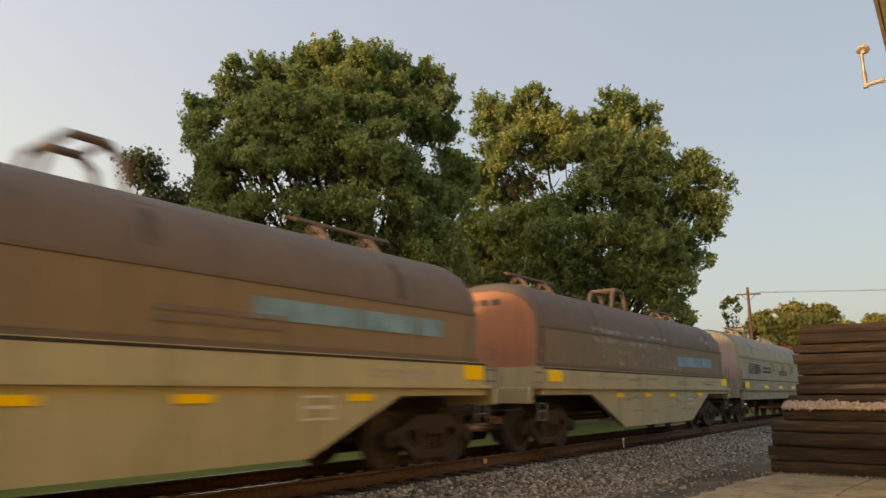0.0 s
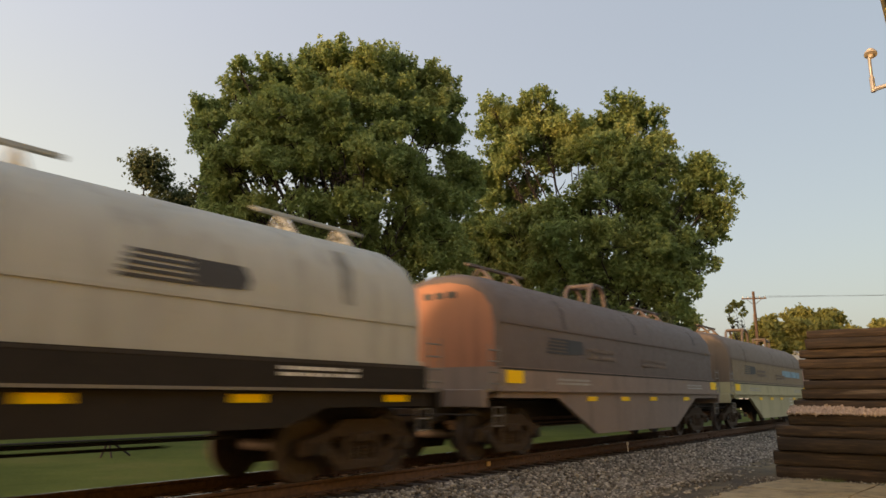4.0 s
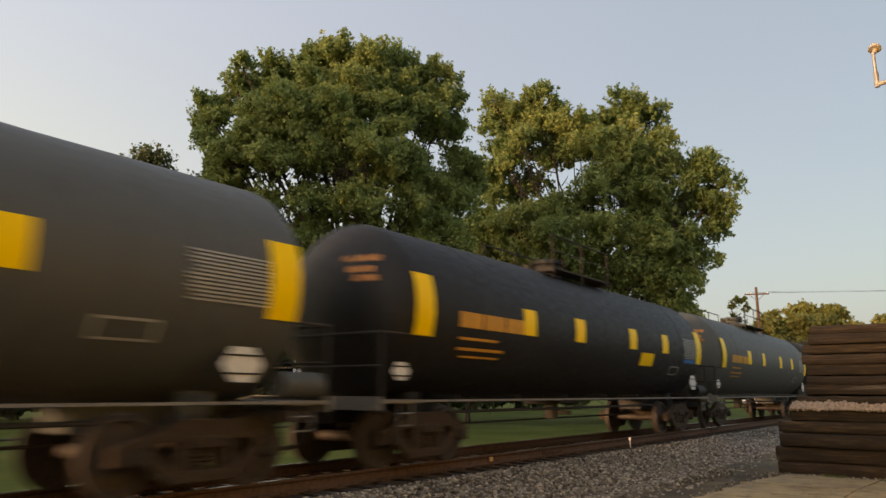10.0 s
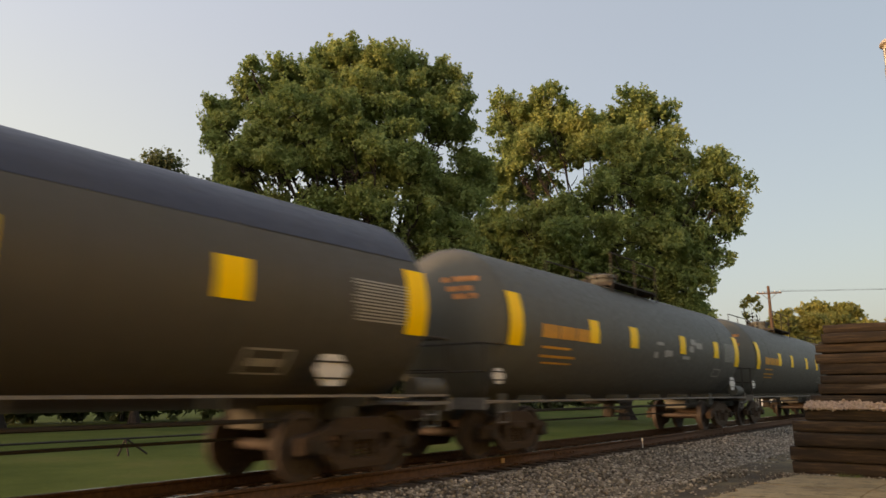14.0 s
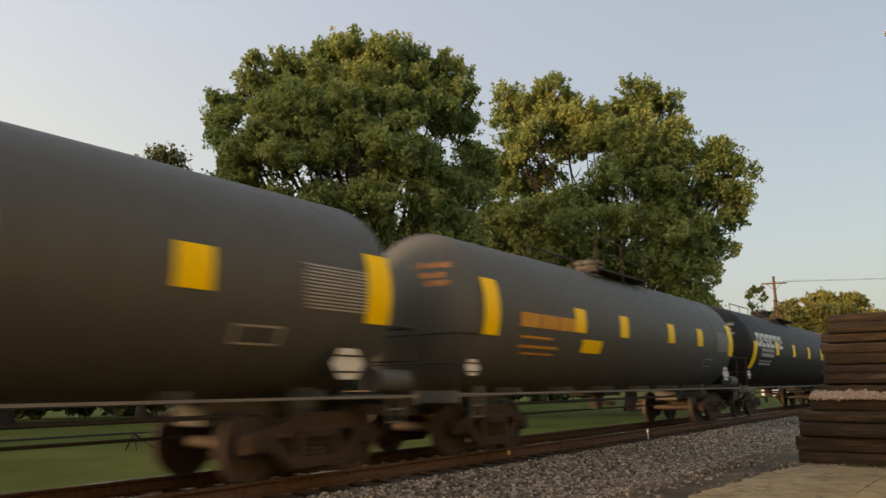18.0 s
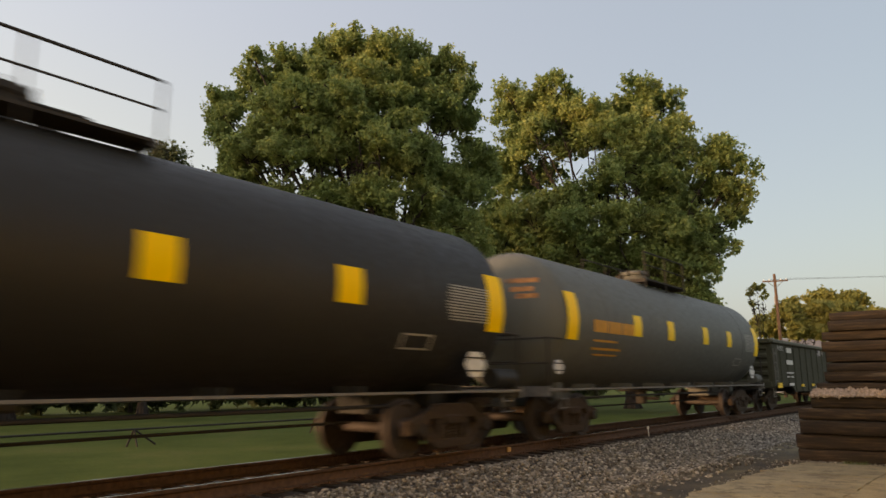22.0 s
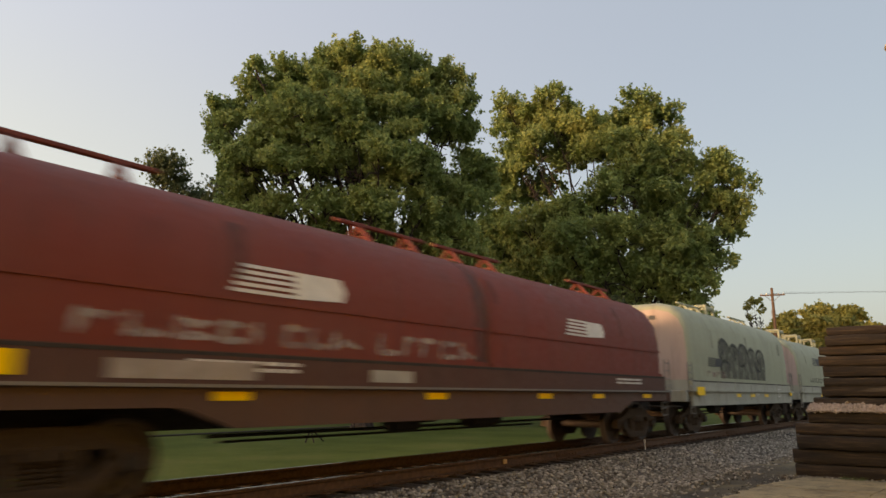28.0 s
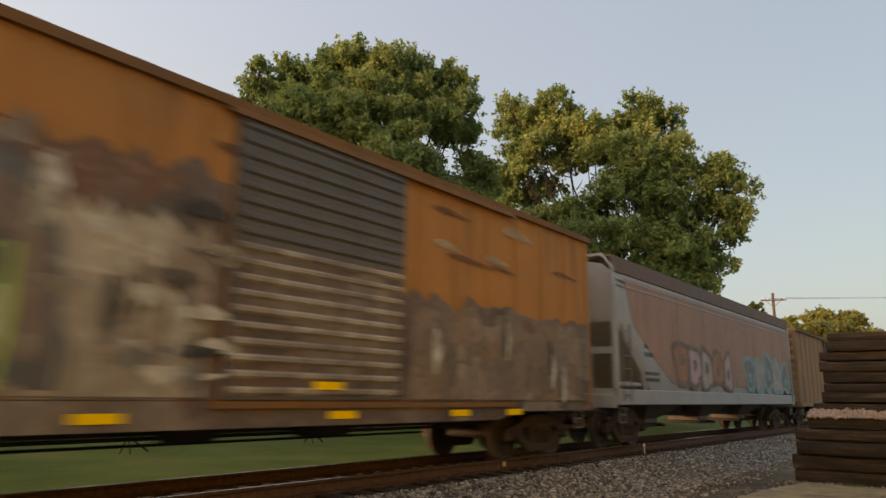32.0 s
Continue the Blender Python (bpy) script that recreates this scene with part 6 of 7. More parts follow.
# -- gondolas, hoppers, boxcars --
def ribbed_end(car, name, coat, x, s, y, z0, z1, ribs):
    """Pressed steel end with rounded horizontal ribs."""
    bm = bmesh.new()
    box(bm, min(x, x - s * 0.06), max(x, x - s * 0.06), -y, y, z0, z1)
    wall = part(name, bm, coat, car)
    for k in range(ribs):
        z = z0 + (z1 - z0) * (k + 0.5) / ribs
        h = (z1 - z0) / ribs * 0.36
        bm = bmesh.new()
        prism(bm, [(x, z - h), (x + s * 0.085, z - h * 0.45), (x + s * 0.085, z + h * 0.45), (x, z + h)], -y + 0.12, y - 0.12, "y")
        part("end_rib", bm, coat, wall)
    return wall


def gondola(u0, u1, label, color, seed, worn=False):
    car, half = new_car("gondola", label, "gondola car", u0, u1, "freight train")
    coat = paint("gondola_paint", color, rust=(0.11, 0.055, 0.028), dirt=0.3, rusty=0.6, streak=0.4, rough=0.75, gloss=0.2)
    L, z0, z1 = half - 0.72, 0.95, 2.62
    for side in (-1, 1):
        bm = bmesh.new()
        ya, yb = sorted((side * 1.50, side * 1.44))
        prism(bm, [(-L, z0), (-L, z1), (L, z1), (L, z0), (5.4, z0), (4.9, 0.72), (-4.9, 0.72), (-5.4, z0)], ya, yb, "y")
        part("side", bm, coat, car)
        for k in range(15):
            x = -L + 0.12 + (2 * L - 0.24) * k / 14
            bm = bmesh.new()
            ya, yb = sorted((side * 1.50, side * 1.53))
            box(bm, x - 0.06, x + 0.06, ya, yb, 0.98 if abs(x) > 4.8 else 0.75, z1, 0.012)
            part("side_post", bm, coat, car)
        bm = bmesh.new()
        ya, yb = sorted((side * 1.42, side * 1.60))
        box(bm, -L - 0.05, L + 0.05, ya, yb, z1, z1 + 0.15, 0.03)
        part("top_chord", bm, paint("chord_paint", tuple(c * 1.6 for c in color), dirt=0.7, rusty=0.8), car)
    for s in (-1, 1):
        ribbed_end(car, "end_wall", coat, s * L, s, 1.46, 0.95, z1, 5)
        bm = bmesh.new()
        box(bm, min(s * L, s * (L + 0.16)), max(s * L, s * (L + 0.16)), -1.5, 1.5, z1 - 0.02, z1 + 0.15, 0.03)
        part("end_chord", bm, coat, car)
        ladder(car, s * (L - 0.3), -1.56, 1.0, 2.4, 0.42, 4)
    bm = bmesh.new()
    box(bm, -L, L, -1.44, 1.44, 1.0, 1.08)
    part("floor_deck", bm, coat, car)
    bm = bmesh.new()
    box(bm, -half + 0.5, half - 0.5, -0.32, 0.32, 0.68, 1.0, 0.02)
    part("centre_sill", bm, DARK_STEEL, car)
    car_ends(car, half, coat, 0.9, 1.15, 1.45)
    brake_gear(car)
    side_tiles(car, [-L + 0.75], 0.9, 1.09, -1.552, 0.66)
    side_tiles(car, (-0.44 * L, -0.19 * L, 0.16 * L, 0.413 * L, L - 0.75), 0.92, 1.03, -1.552, 0.56)
    bars(car, "lettering", WHITE_MARK, [(-L + 2.25, -L + 3.1, 2.3, 2.5), (-L + 2.1, -L + 3.2, 1.82, 2.0), (-L + 2.0, -L + 3.2, 1.46, 1.51), (-L + 2.0, -L + 2.5, 1.3, 1.35), (-L + 2.7, -L + 3.15, 1.3, 1.35), (-L + 2.3, -L + 3.1, 0.97, 1.08)], -1.548, label="white stencilled panels")
    bars(car, "stencilling", WHITE_MARK, [(-L + 0.8, -L + 1.7, 2.36 + 0.05 * k, 2.375 + 0.05 * k) for k in range(4)] , -1.547)
    for x0, x1, zlo in ((0.0, 0.8, 2.3), (0.6, 1.6, 2.36), (4.2, 4.9, 2.25), (5.45, 6.4, 2.2), (7.1, 7.7, 2.3)) if worn else ():
        bars(car, "worn_patch", PALE_SPRAY, [(x0, x1, zlo, 2.58)], -1.503, 0.003, "pale rubbed patch")
    for x0, x1, zlo, zhi, mat in ((3.95, 4.6, 1.36, 1.65, GREY_MARK), (3.0, 3.5, 1.34, 1.46, GREY_MARK), (5.2, 5.85, 1.36, 1.6, PALE_SPRAY), (5.25, 5.8, 1.05, 1.18, PALE_SPRAY), (-1.4, -0.6, 0.88, 0.93, PALE_SPRAY)):
        bars(car, "white_panel", mat, [(x0, x1, zlo, zhi)], -1.503, 0.003, "faded white stencilled panel")
    bars(car, "panel_line", BLACK_MARK, [(3.98, 4.57, 1.42, 1.45), (3.98, 4.57, 1.50, 1.53)], -1.507, 0.002)
    return car


def graffiti_shapes(car, plane, x0, x1, z0, z1, mats, seed, count=9, label="bubble-shaped spray-painted graffiti, unreadable", rings=True):
    """Rounded overlapping blobs and outlines, no letters."""
    rng = random.Random(seed)
    for k in range(count):
        cx = x0 + (x1 - x0) * (k + 0.5) / count
        w = (x1 - x0) / count * rng.uniform(0.62, 0.9)
        lo, hi = z0 + rng.uniform(0, 0.16) * (z1 - z0), z1 - rng.uniform(0, 0.25) * (z1 - z0)
        tilt = rng.uniform(-0.14, 0.14)
        for grow, mat, off in ((1.15, mats[0], 0.004), (0.86, mats[1 + k % (len(mats) - 1)], 0.008), (0.3, mats[0], 0.012)) if rings else ((0.9, mats[k % len(mats)], 0.004),):
            bm = bmesh.new()
            cz, hz = (lo + hi) / 2 + (rng.uniform(-0.15, 0.15) if grow < 0.5 else 0), (hi - lo) / 2 * grow
            pts = []
            for i in range(16):
                a = 2 * math.pi * i / 16
                r = 1 + 0.13 * math.sin(3 * a + k) + 0.08 * math.sin(5 * a + 2 * k)
                c, s = math.cos(a), math.sin(a)
                px, pz = math.copysign(abs(c) ** 0.7, c) * w * grow * 0.62 * r, math.copysign(abs(s) ** 0.7, s) * hz * r
                pts.append((cx + px + tilt * pz, cz + pz))
            prism(bm, pts, plane - off - 0.0004 * k - 0.002, plane - off - 0.0004 * k + 0.001, "y")
            part("graffiti", bm, mat, car, label)


def hopper(u0, u1, label, color, seed, upper=None, graffiti=(), tiles=True, eave=4.25):
    rng = random.Random(seed)
    car, half = new_car("covered_hopper", label, "hopper car", u0, u1, "freight train")
    coat = paint("hopper_paint", color, dirt=0.3, rusty=0.25, streak=0.25)
    # chute colour: the shade under the car is put into this dark paint
    grimy = paint("shaded_chute_paint", (0.13, 0.115, 0.095), dirt=0.7, rusty=0.6)
    L = half - 0.75
    slope_x = L - 2.0
    bm = bmesh.new()
    # body: side sheets lean over at the top into a curved roof
    out = [(-1.46, 1.35), (-1.5, 1.7), (-1.5, eave - 0.4), (-1.42, eave), (-1.15, eave + 0.22), (-0.6, eave + 0.32), (0.6, eave + 0.32), (1.15, eave + 0.22), (1.42, eave), (1.5, eave - 0.4), (1.5, 1.7), (1.46, 1.35)]
    rings = []
    for f, x in ((0, -L), (1, -slope_x), (1, slope_x), (0, L)):
        ring = []
        for y, z in out:
            zz = z if f else max(z, 2.95)
            ring.append(bm.verts.new((x, y, zz)))
        rings.append(ring)
    for a, b in zip(rings, rings[1:]):
        for i in range(len(out)):
            j = (i + 1) % len(out)
            if (a[i].co - a[j].co).length + (b[i].co - b[j].co).length > 1e-4:
                vs = [v for v in (a[i], b[i], b[j], a[j])]
                bm.faces.new(vs)
    bm.faces.new(rings[0])
    bm.faces.new(rings[-1][::-1])
    bmesh.ops.remove_doubles(bm, verts=bm.verts, dist=0.0005)
    part("hopper_body", bm, coat, car)
    if upper:
        bm = bmesh.new()
        prism(bm, [(-L + 1.0, 2.9), (-L + 2.4, 2.1), (-L + 3.4, 1.6), (L - 0.2, 1.6), (L - 0.2, eave - 0.12), (-L + 0.5, eave - 0.12)], -1.51, -1.502, "y")
        part("upper_panel", bm, paint("faded_red_paint", upper, dirt=0.6, rusty=0.5), car, "faded rust-red upper side")
    for side in (-1, 1):
        bm = bmesh.new()
        ya, yb = sorted((side * 1.44, side * 1.53))
        box(bm, -L, L, ya, yb, 1.02, 1.38, 0.015)
        part("side_sill", bm, coat, car)
        for z in (eave - 0.18, eave - 0.32):
            bm = bmesh.new()
            rod(bm, (-L + 0.1, side * 1.5, z), (L - 0.1, side * 1.5, z), 0.025, 6)
            part("side_bead", bm, coat, car)
        bm = bmesh.new()
        ya, yb = sorted((side * 0.92, side * 1.42))
        box(bm, -L, L, ya, yb, eave + 0.36, eave + 0.40)
        box(bm, -L, L, side * 1.42 - 0.03, side * 1.42 + 0.03, eave + 0.02, eave + 0.40)
        part("roof_walk", bm, paint("roof_walk_paint", tuple(c * 0.4 for c in upper or color), dirt=0.6, rusty=0.4), car, "weathered roof running board")
    for s in (-1, 1):
        # end posts, crosspieces, ladder, rounded rail at the top
        for y in (-1.42, 1.42):
            bm = bmesh.new()
            box(bm, min(s * L, s * (L - 0.12)), max(s * L, s * (L - 0.12)), y - 0.07, y + 0.07, 1.3, 2.98, 0.01)
            part("end_post", bm, coat, car)
            bm = bmesh.new()
            rod(bm, (s * (L - 0.06), y, 1.5), (s * (slope_x + 0.6), y, 1.5), 0.05, 6)
            rod(bm, (s * (slope_x + 0.3), y, 1.4), (s * (L - 1.1), y, 2.9), 0.06, 6)
            part("end_brace", bm, coat, car)
        bm = bmesh.new()
        box(bm, min(s * L, s * (L - 0.1)), max(s * L, s * (L - 0.1)), -1.42, 1.42, 2.2, 2.36)
        box(bm, min(s * L, s * (L - 0.1)), max(s * L, s * (L - 0.1)), -1.42, 1.42, 1.2, 1.4)
        part("end_crosspiece", bm, coat, car)
        bm = bmesh.new()
        bent(bm, [(s * (L + 0.04), -1.45, 1.4), (s * (L + 0.04), -1.45, eave + 0.1), (s * (L + 0.04), -1.2, eave + 0.42), (s * (L + 0.04), 1.2, eave + 0.42), (s * (L + 0.04), 1.45, eave + 0.1), (s * (L + 0.04), 1.45, 1.4)], 0.035, 8)
        part("end_rail", bm, coat, car)
        ladder(car, s * (L - 0.35), -1.57, 1.1, 2.9, 0.42, 6)
        # end sheet, pinker than the car's sides
        bm = bmesh.new()
        xa, xb = sorted((s * (L + 0.004), s * (L + 0.012)))
        box(bm, xa, xb, -1.36, 1.36, 3.0, eave - 0.02)
        part("end_sheet", bm, paint("pinkish_end_paint", (0.36, 0.315, 0.285), dirt=0.45, rusty=0.4), car, "pinkish end sheet")
        ladder(car, s * (L + 0.08), 1.0, 1.2, 4.2, 0.42, 9, None, "y")
    for k in range(3):
        x = (k - 1) * slope_x * 0.66
        bm = bmesh.new()
        ring = []
        for z, hx, hy in ((1.36, slope_x * 0.32, 1.4), (0.62, 0.45, 0.5), (0.5, 0.45, 0.5)):
            ring.append([bm.verts.new((x + a * hx, b * hy, z)) for a, b in ((-1, -1), (1, -1), (1, 1), (-1, 1))])
        for a, b in zip(ring, ring[1:]):
            for i in range(4):
                bm.faces.new((a[i], a[(i + 1) % 4], b[(i + 1) % 4], b[i]))
        bm.faces.new(ring[-1])
        part("discharge_chute", bm, grimy, car, "discharge chute darkened for the shade under the car")
        bm = bmesh.new()
        box(bm, x - 0.6, x + 0.6, -0.62, 0.62, 0.40, 0.5, 0.015)
        rod(bm, (x, -0.9, 0.45), (x, 0.9, 0.45), 0.04, 8)
        part("outlet_gate", bm, DARK_STEEL, car)
    for k in range(8):
        x = -L + 1.2 + (2 * L - 2.4) * k / 7
        bm = bmesh.new()
        box(bm, x - 0.55, x + 0.55, -0.3, 0.3, eave + 0.3, eave + 0.42, 0.03)
        part("roof_hatch", bm, coat, car)
    bm = bmesh.new()
    box(bm, -half + 0.5, half - 0.5, -0.32, 0.32, 0.68, 1.05, 0.02)
    part("centre_sill", bm, DARK_STEEL, car)
    car_ends(car, half, coat, 0.95, 1.25, 1.45)
    if tiles:
        for x, w, a, b in ((-L + 1.1, 0.36, 1.46, 2.37), (L - 1.2, 0.32, 1.5, 2.45), (L - 4.15, 0.72, 1.47, 1.96)):
            bm = bmesh.new()
            box(bm, x - w / 2, x + w / 2, -1.515, -1.503, a, b)
            part("reflective_tile", bm, YELLOW, car, "bright yellow reflective sheet")
    dark = BLACK_MARK if sum(color) > 0.5 else WHITE_MARK
    bars(car, "stencilling", dark, stencil(-L + 1.6, -L + 2.5, 2.2, 2.62, 2, rng) + stencil(-L + 1.6, -L + 2.5, 1.6, 1.9, 2, rng), -1.502, 0.003)
    for x0, x1, z0, z1, mats, sd, n in graffiti:
        graffiti_shapes(car, -1.511 if upper else -1.536 if z0 < 1.38 else -1.503, x0, x1, z0, z1, mats, sd, n)
    return car


def ragged_panel(car, mat, plane, x0, x1, z0, z1, seed, label, name="graffiti"):
    """A sprayed field with an uneven upper edge."""
    rng = random.Random(seed)
    bm = bmesh.new()
    n = 26
    pts = [(x0 + (x1 - x0) * k / n, z1 + 0.28 * noise.noise((k * 0.6, seed, 0)) + rng.uniform(-0.1, 0.1)) for k in range(n + 1)]
    prism(bm, [(x0, z0)] + pts + [(x1, z0)], plane - 0.003, plane, "y")
    return part(name, bm, mat, car, label)


def boxcar(u0, u1, label, color, seed, eave=4.62, mural=(), smear=None):
    car, half = new_car("boxcar", label, "boxcar", u0, u1, "freight train")
    coat = paint("boxcar_paint", color, dirt=0.55, rusty=0.6, streak=0.6, rough=0.7)
    roof = paint("boxcar_roof", tuple(c * 0.5 for c in color), dirt=0.8, rusty=0.9)
    L = half - 0.62
    bm = bmesh.new()
    box(bm, -L, L, -1.46, 1.46, 0.98, eave)
    part("body_shell", bm, coat, car)
    for side in (-1, 1):
        for k in range(17):
            x = -L + 0.1 + (2 * L - 0.2) * k / 16
            if abs(x) < 1.6:
                continue
            bm = bmesh.new()
            ya, yb = sorted((side * 1.46, side * 1.485))
            box(bm, x - 0.05, x + 0.05, ya, yb, 1.0, eave - 0.05, 0.012)
            part("side_post", bm, coat, car)
        bm = bmesh.new()
        ya, yb = sorted((side * 1.44, side * 1.54))
        prism(bm, [(-L, 0.92), (-L, 1.08), (L, 1.08), (L, 0.92), (4.8, 0.92), (4.0, 0.78), (-4.0, 0.78), (-4.8, 0.92)], ya, yb, "y")
        part("side_sill", bm, mural[0][4] if mural and side < 0 else coat, car)
        door = bmesh.new()
        ya, yb = sorted((side * 1.47, side * 1.53))
        box(door, -1.52, 1.52, ya, yb, 1.1, eave - 0.12)
        d = part("door", door, paint("door_paint", (0.10, 0.095, 0.085), dirt=0.5, rusty=0.4), car, "dark ribbed sliding door")
        for k in range(18):
            z = 1.2 + (eave - 1.42) * k / 17
            bm = bmesh.new()
            prism(bm, [(side * 1.53, z - 0.055), (side * 1.565, z - 0.02), (side * 1.565, z + 0.02), (side * 1.53, z + 0.055)], -1.45, 1.45)
            part("door_rib", bm, smear if smear and z < 2.95 else d.data.materials[0], d)
        bm = bmesh.new()
        ya, yb = sorted((side * 1.50, side * 1.58))
        box(bm, -1.7, 4.6, ya, yb, eave - 0.14, eave - 0.06)
        part("upper_track", bm, roof, car)
        bm = bmesh.new()
        box(bm, -1.7, 4.6, ya, yb, 1.0, 1.08)
        part("lower_track", bm, roof, car)
    bm = bmesh.new()
    prism(bm, [(-1.54, eave - 0.06), (-1.56, eave + 0.05), (-0.1, eave + 0.24), (0.1, eave + 0.24), (1.56, eave + 0.05), (1.54, eave - 0.06)], -L - 0.06, L + 0.06)
    r = part("roof", bm, roof, car)
    for k in range(14):
        x = -L + 0.5 + (2 * L - 1.0) * k / 13
        bm = bmesh.new()
        prism(bm, [(-1.5, eave + 0.05), (0, eave + 0.26), (1.5, eave + 0.05), (1.5, eave + 0.09), (0, eave + 0.30), (-1.5, eave + 0.09)], x - 0.04, x + 0.04)
        part("roof_rib", bm, roof, r)
    for s in (-1, 1):
        ribbed_end(car, "end_wall", coat, s * (L + 0.02), s, 1.47, 1.0, eave - 0.02, 9)
        ladder(car, s * (L - 0.35), -1.58, 1.1, 2.3, 0.42, 4)
        ladder(car, s * (L + 0.13), -1.1, 1.1, 2.3, 0.42, 4, None, "y")
    bm = bmesh.new()
    box(bm, -half + 0.5, half - 0.5, -0.32, 0.32, 0.66, 0.98, 0.02)
    part("centre_sill", bm, DARK_STEEL, car)
    car_ends(car, half, coat, 0.9, 1.15, 1.45)
    brake_gear(car)
    for x0, x1, z0, z1, mat, plane in mural:
        ragged_panel(car, mat, plane, x0, x1, z0, z1, int(seed + x0 * 10), "muddy overlaid spray paint, unreadable")
    side_tiles(car, (-2.9, 0.35, 2.95, 4.55), 0.86, 0.96, -1.545, 0.5)
    side_tiles(car, (0.05,), 1.23, 1.33, -1.572, 0.5)
    side_tiles(car, (6.45,), 1.86, 2.06, -1.505, 0.3)
    return car


SMOKE_MARK = plain("dark_spray_paint", (0.10, 0.10, 0.09), 0.7, 0, 0.4, 3)
GRIME_SPRAY = sprayed("thin_dark_grime", (0.07, 0.06, 0.045), 0.42)
PALE_SPRAY = sprayed("worn_white_spray", (0.5, 0.46, 0.41), 0.6)
DARK_SPRAY = sprayed("dark_spray_line", (0.035, 0.035, 0.03), 0.9)
PALE_MARK = sprayed("fresh_white_spray", (0.55, 0.52, 0.42), 0.95)
SMOKE_SPRAY = sprayed("smoky_spray", (0.085, 0.08, 0.06), 0.85)
HAZE_SPRAY = sprayed("grey_spray_haze", (0.14, 0.14, 0.115), 0.6)
TAN_SPRAY = sprayed("tan_spray_haze", (0.42, 0.36, 0.24), 0.6)
LIME_SPRAY = sprayed("lime_spray_haze", (0.34, 0.36, 0.10), 0.5)
ORANGE_SPRAY = sprayed("orange_worn_spray", (0.62, 0.25, 0.07), 0.9)
PINK_SPRAY = sprayed("pink_spray_haze", (0.42, 0.22, 0.18), 0.5)
DUSK_MARK = plain("grey_spray_paint", (0.17, 0.17, 0.15), 0.7, 0, 0.4, 3)
BROWN_MARK = plain("brown_worn_paint", (0.16, 0.12, 0.09), 0.7, 0, 0.4, 3)
TAN_MARK = plain("tan_spray_paint", (0.32, 0.27, 0.22), 0.7, 0, 0.3, 3)
JADE_MARK = plain("jade_spray_paint", (0.06, 0.36, 0.24), 0.6, 0, 0.3, 3)
GREEN_MARK = plain("green_spray_paint", (0.10, 0.32, 0.16), 0.6, 0, 0.3, 3)
LIME_MARK = plain("lime_spray_paint", (0.34, 0.45, 0.08), 0.6, 0, 0.3, 3)
PINK_MARK = plain("pink_spray_paint", (0.38, 0.26, 0.24), 0.6, 0, 0.3, 3)
TEAL_MARK = plain("teal_spray_paint", (0.16, 0.27, 0.27), 0.6, 0, 0.3, 3)
CREAM_MARK = plain("cream_spray_paint", (0.5, 0.44, 0.32), 0.6, 0, 0.3, 3)
SKY_MARK = plain("pale_blue_spray_paint", (0.16, 0.28, 0.34), 0.6, 0, 0.3, 3)
RUST_STAIN = sprayed("rust_scrape", (0.13, 0.05, 0.02), 0.8)
UMBER_MARK = plain("umber_spray_paint", (0.085, 0.06, 0.04), 0.7, 0, 0.4, 3)
RUST_MARK = plain("rust_spray_paint", (0.30, 0.13, 0.05), 0.6, 0, 0.3, 3)

CREAM, BROWN = (0.46, 0.415, 0.24), (0.16, 0.118, 0.085)
RED = (0.17, 0.035, 0.022)
GREY, BLACK = (0.095, 0.097, 0.10), (0.013, 0.0125, 0.013)


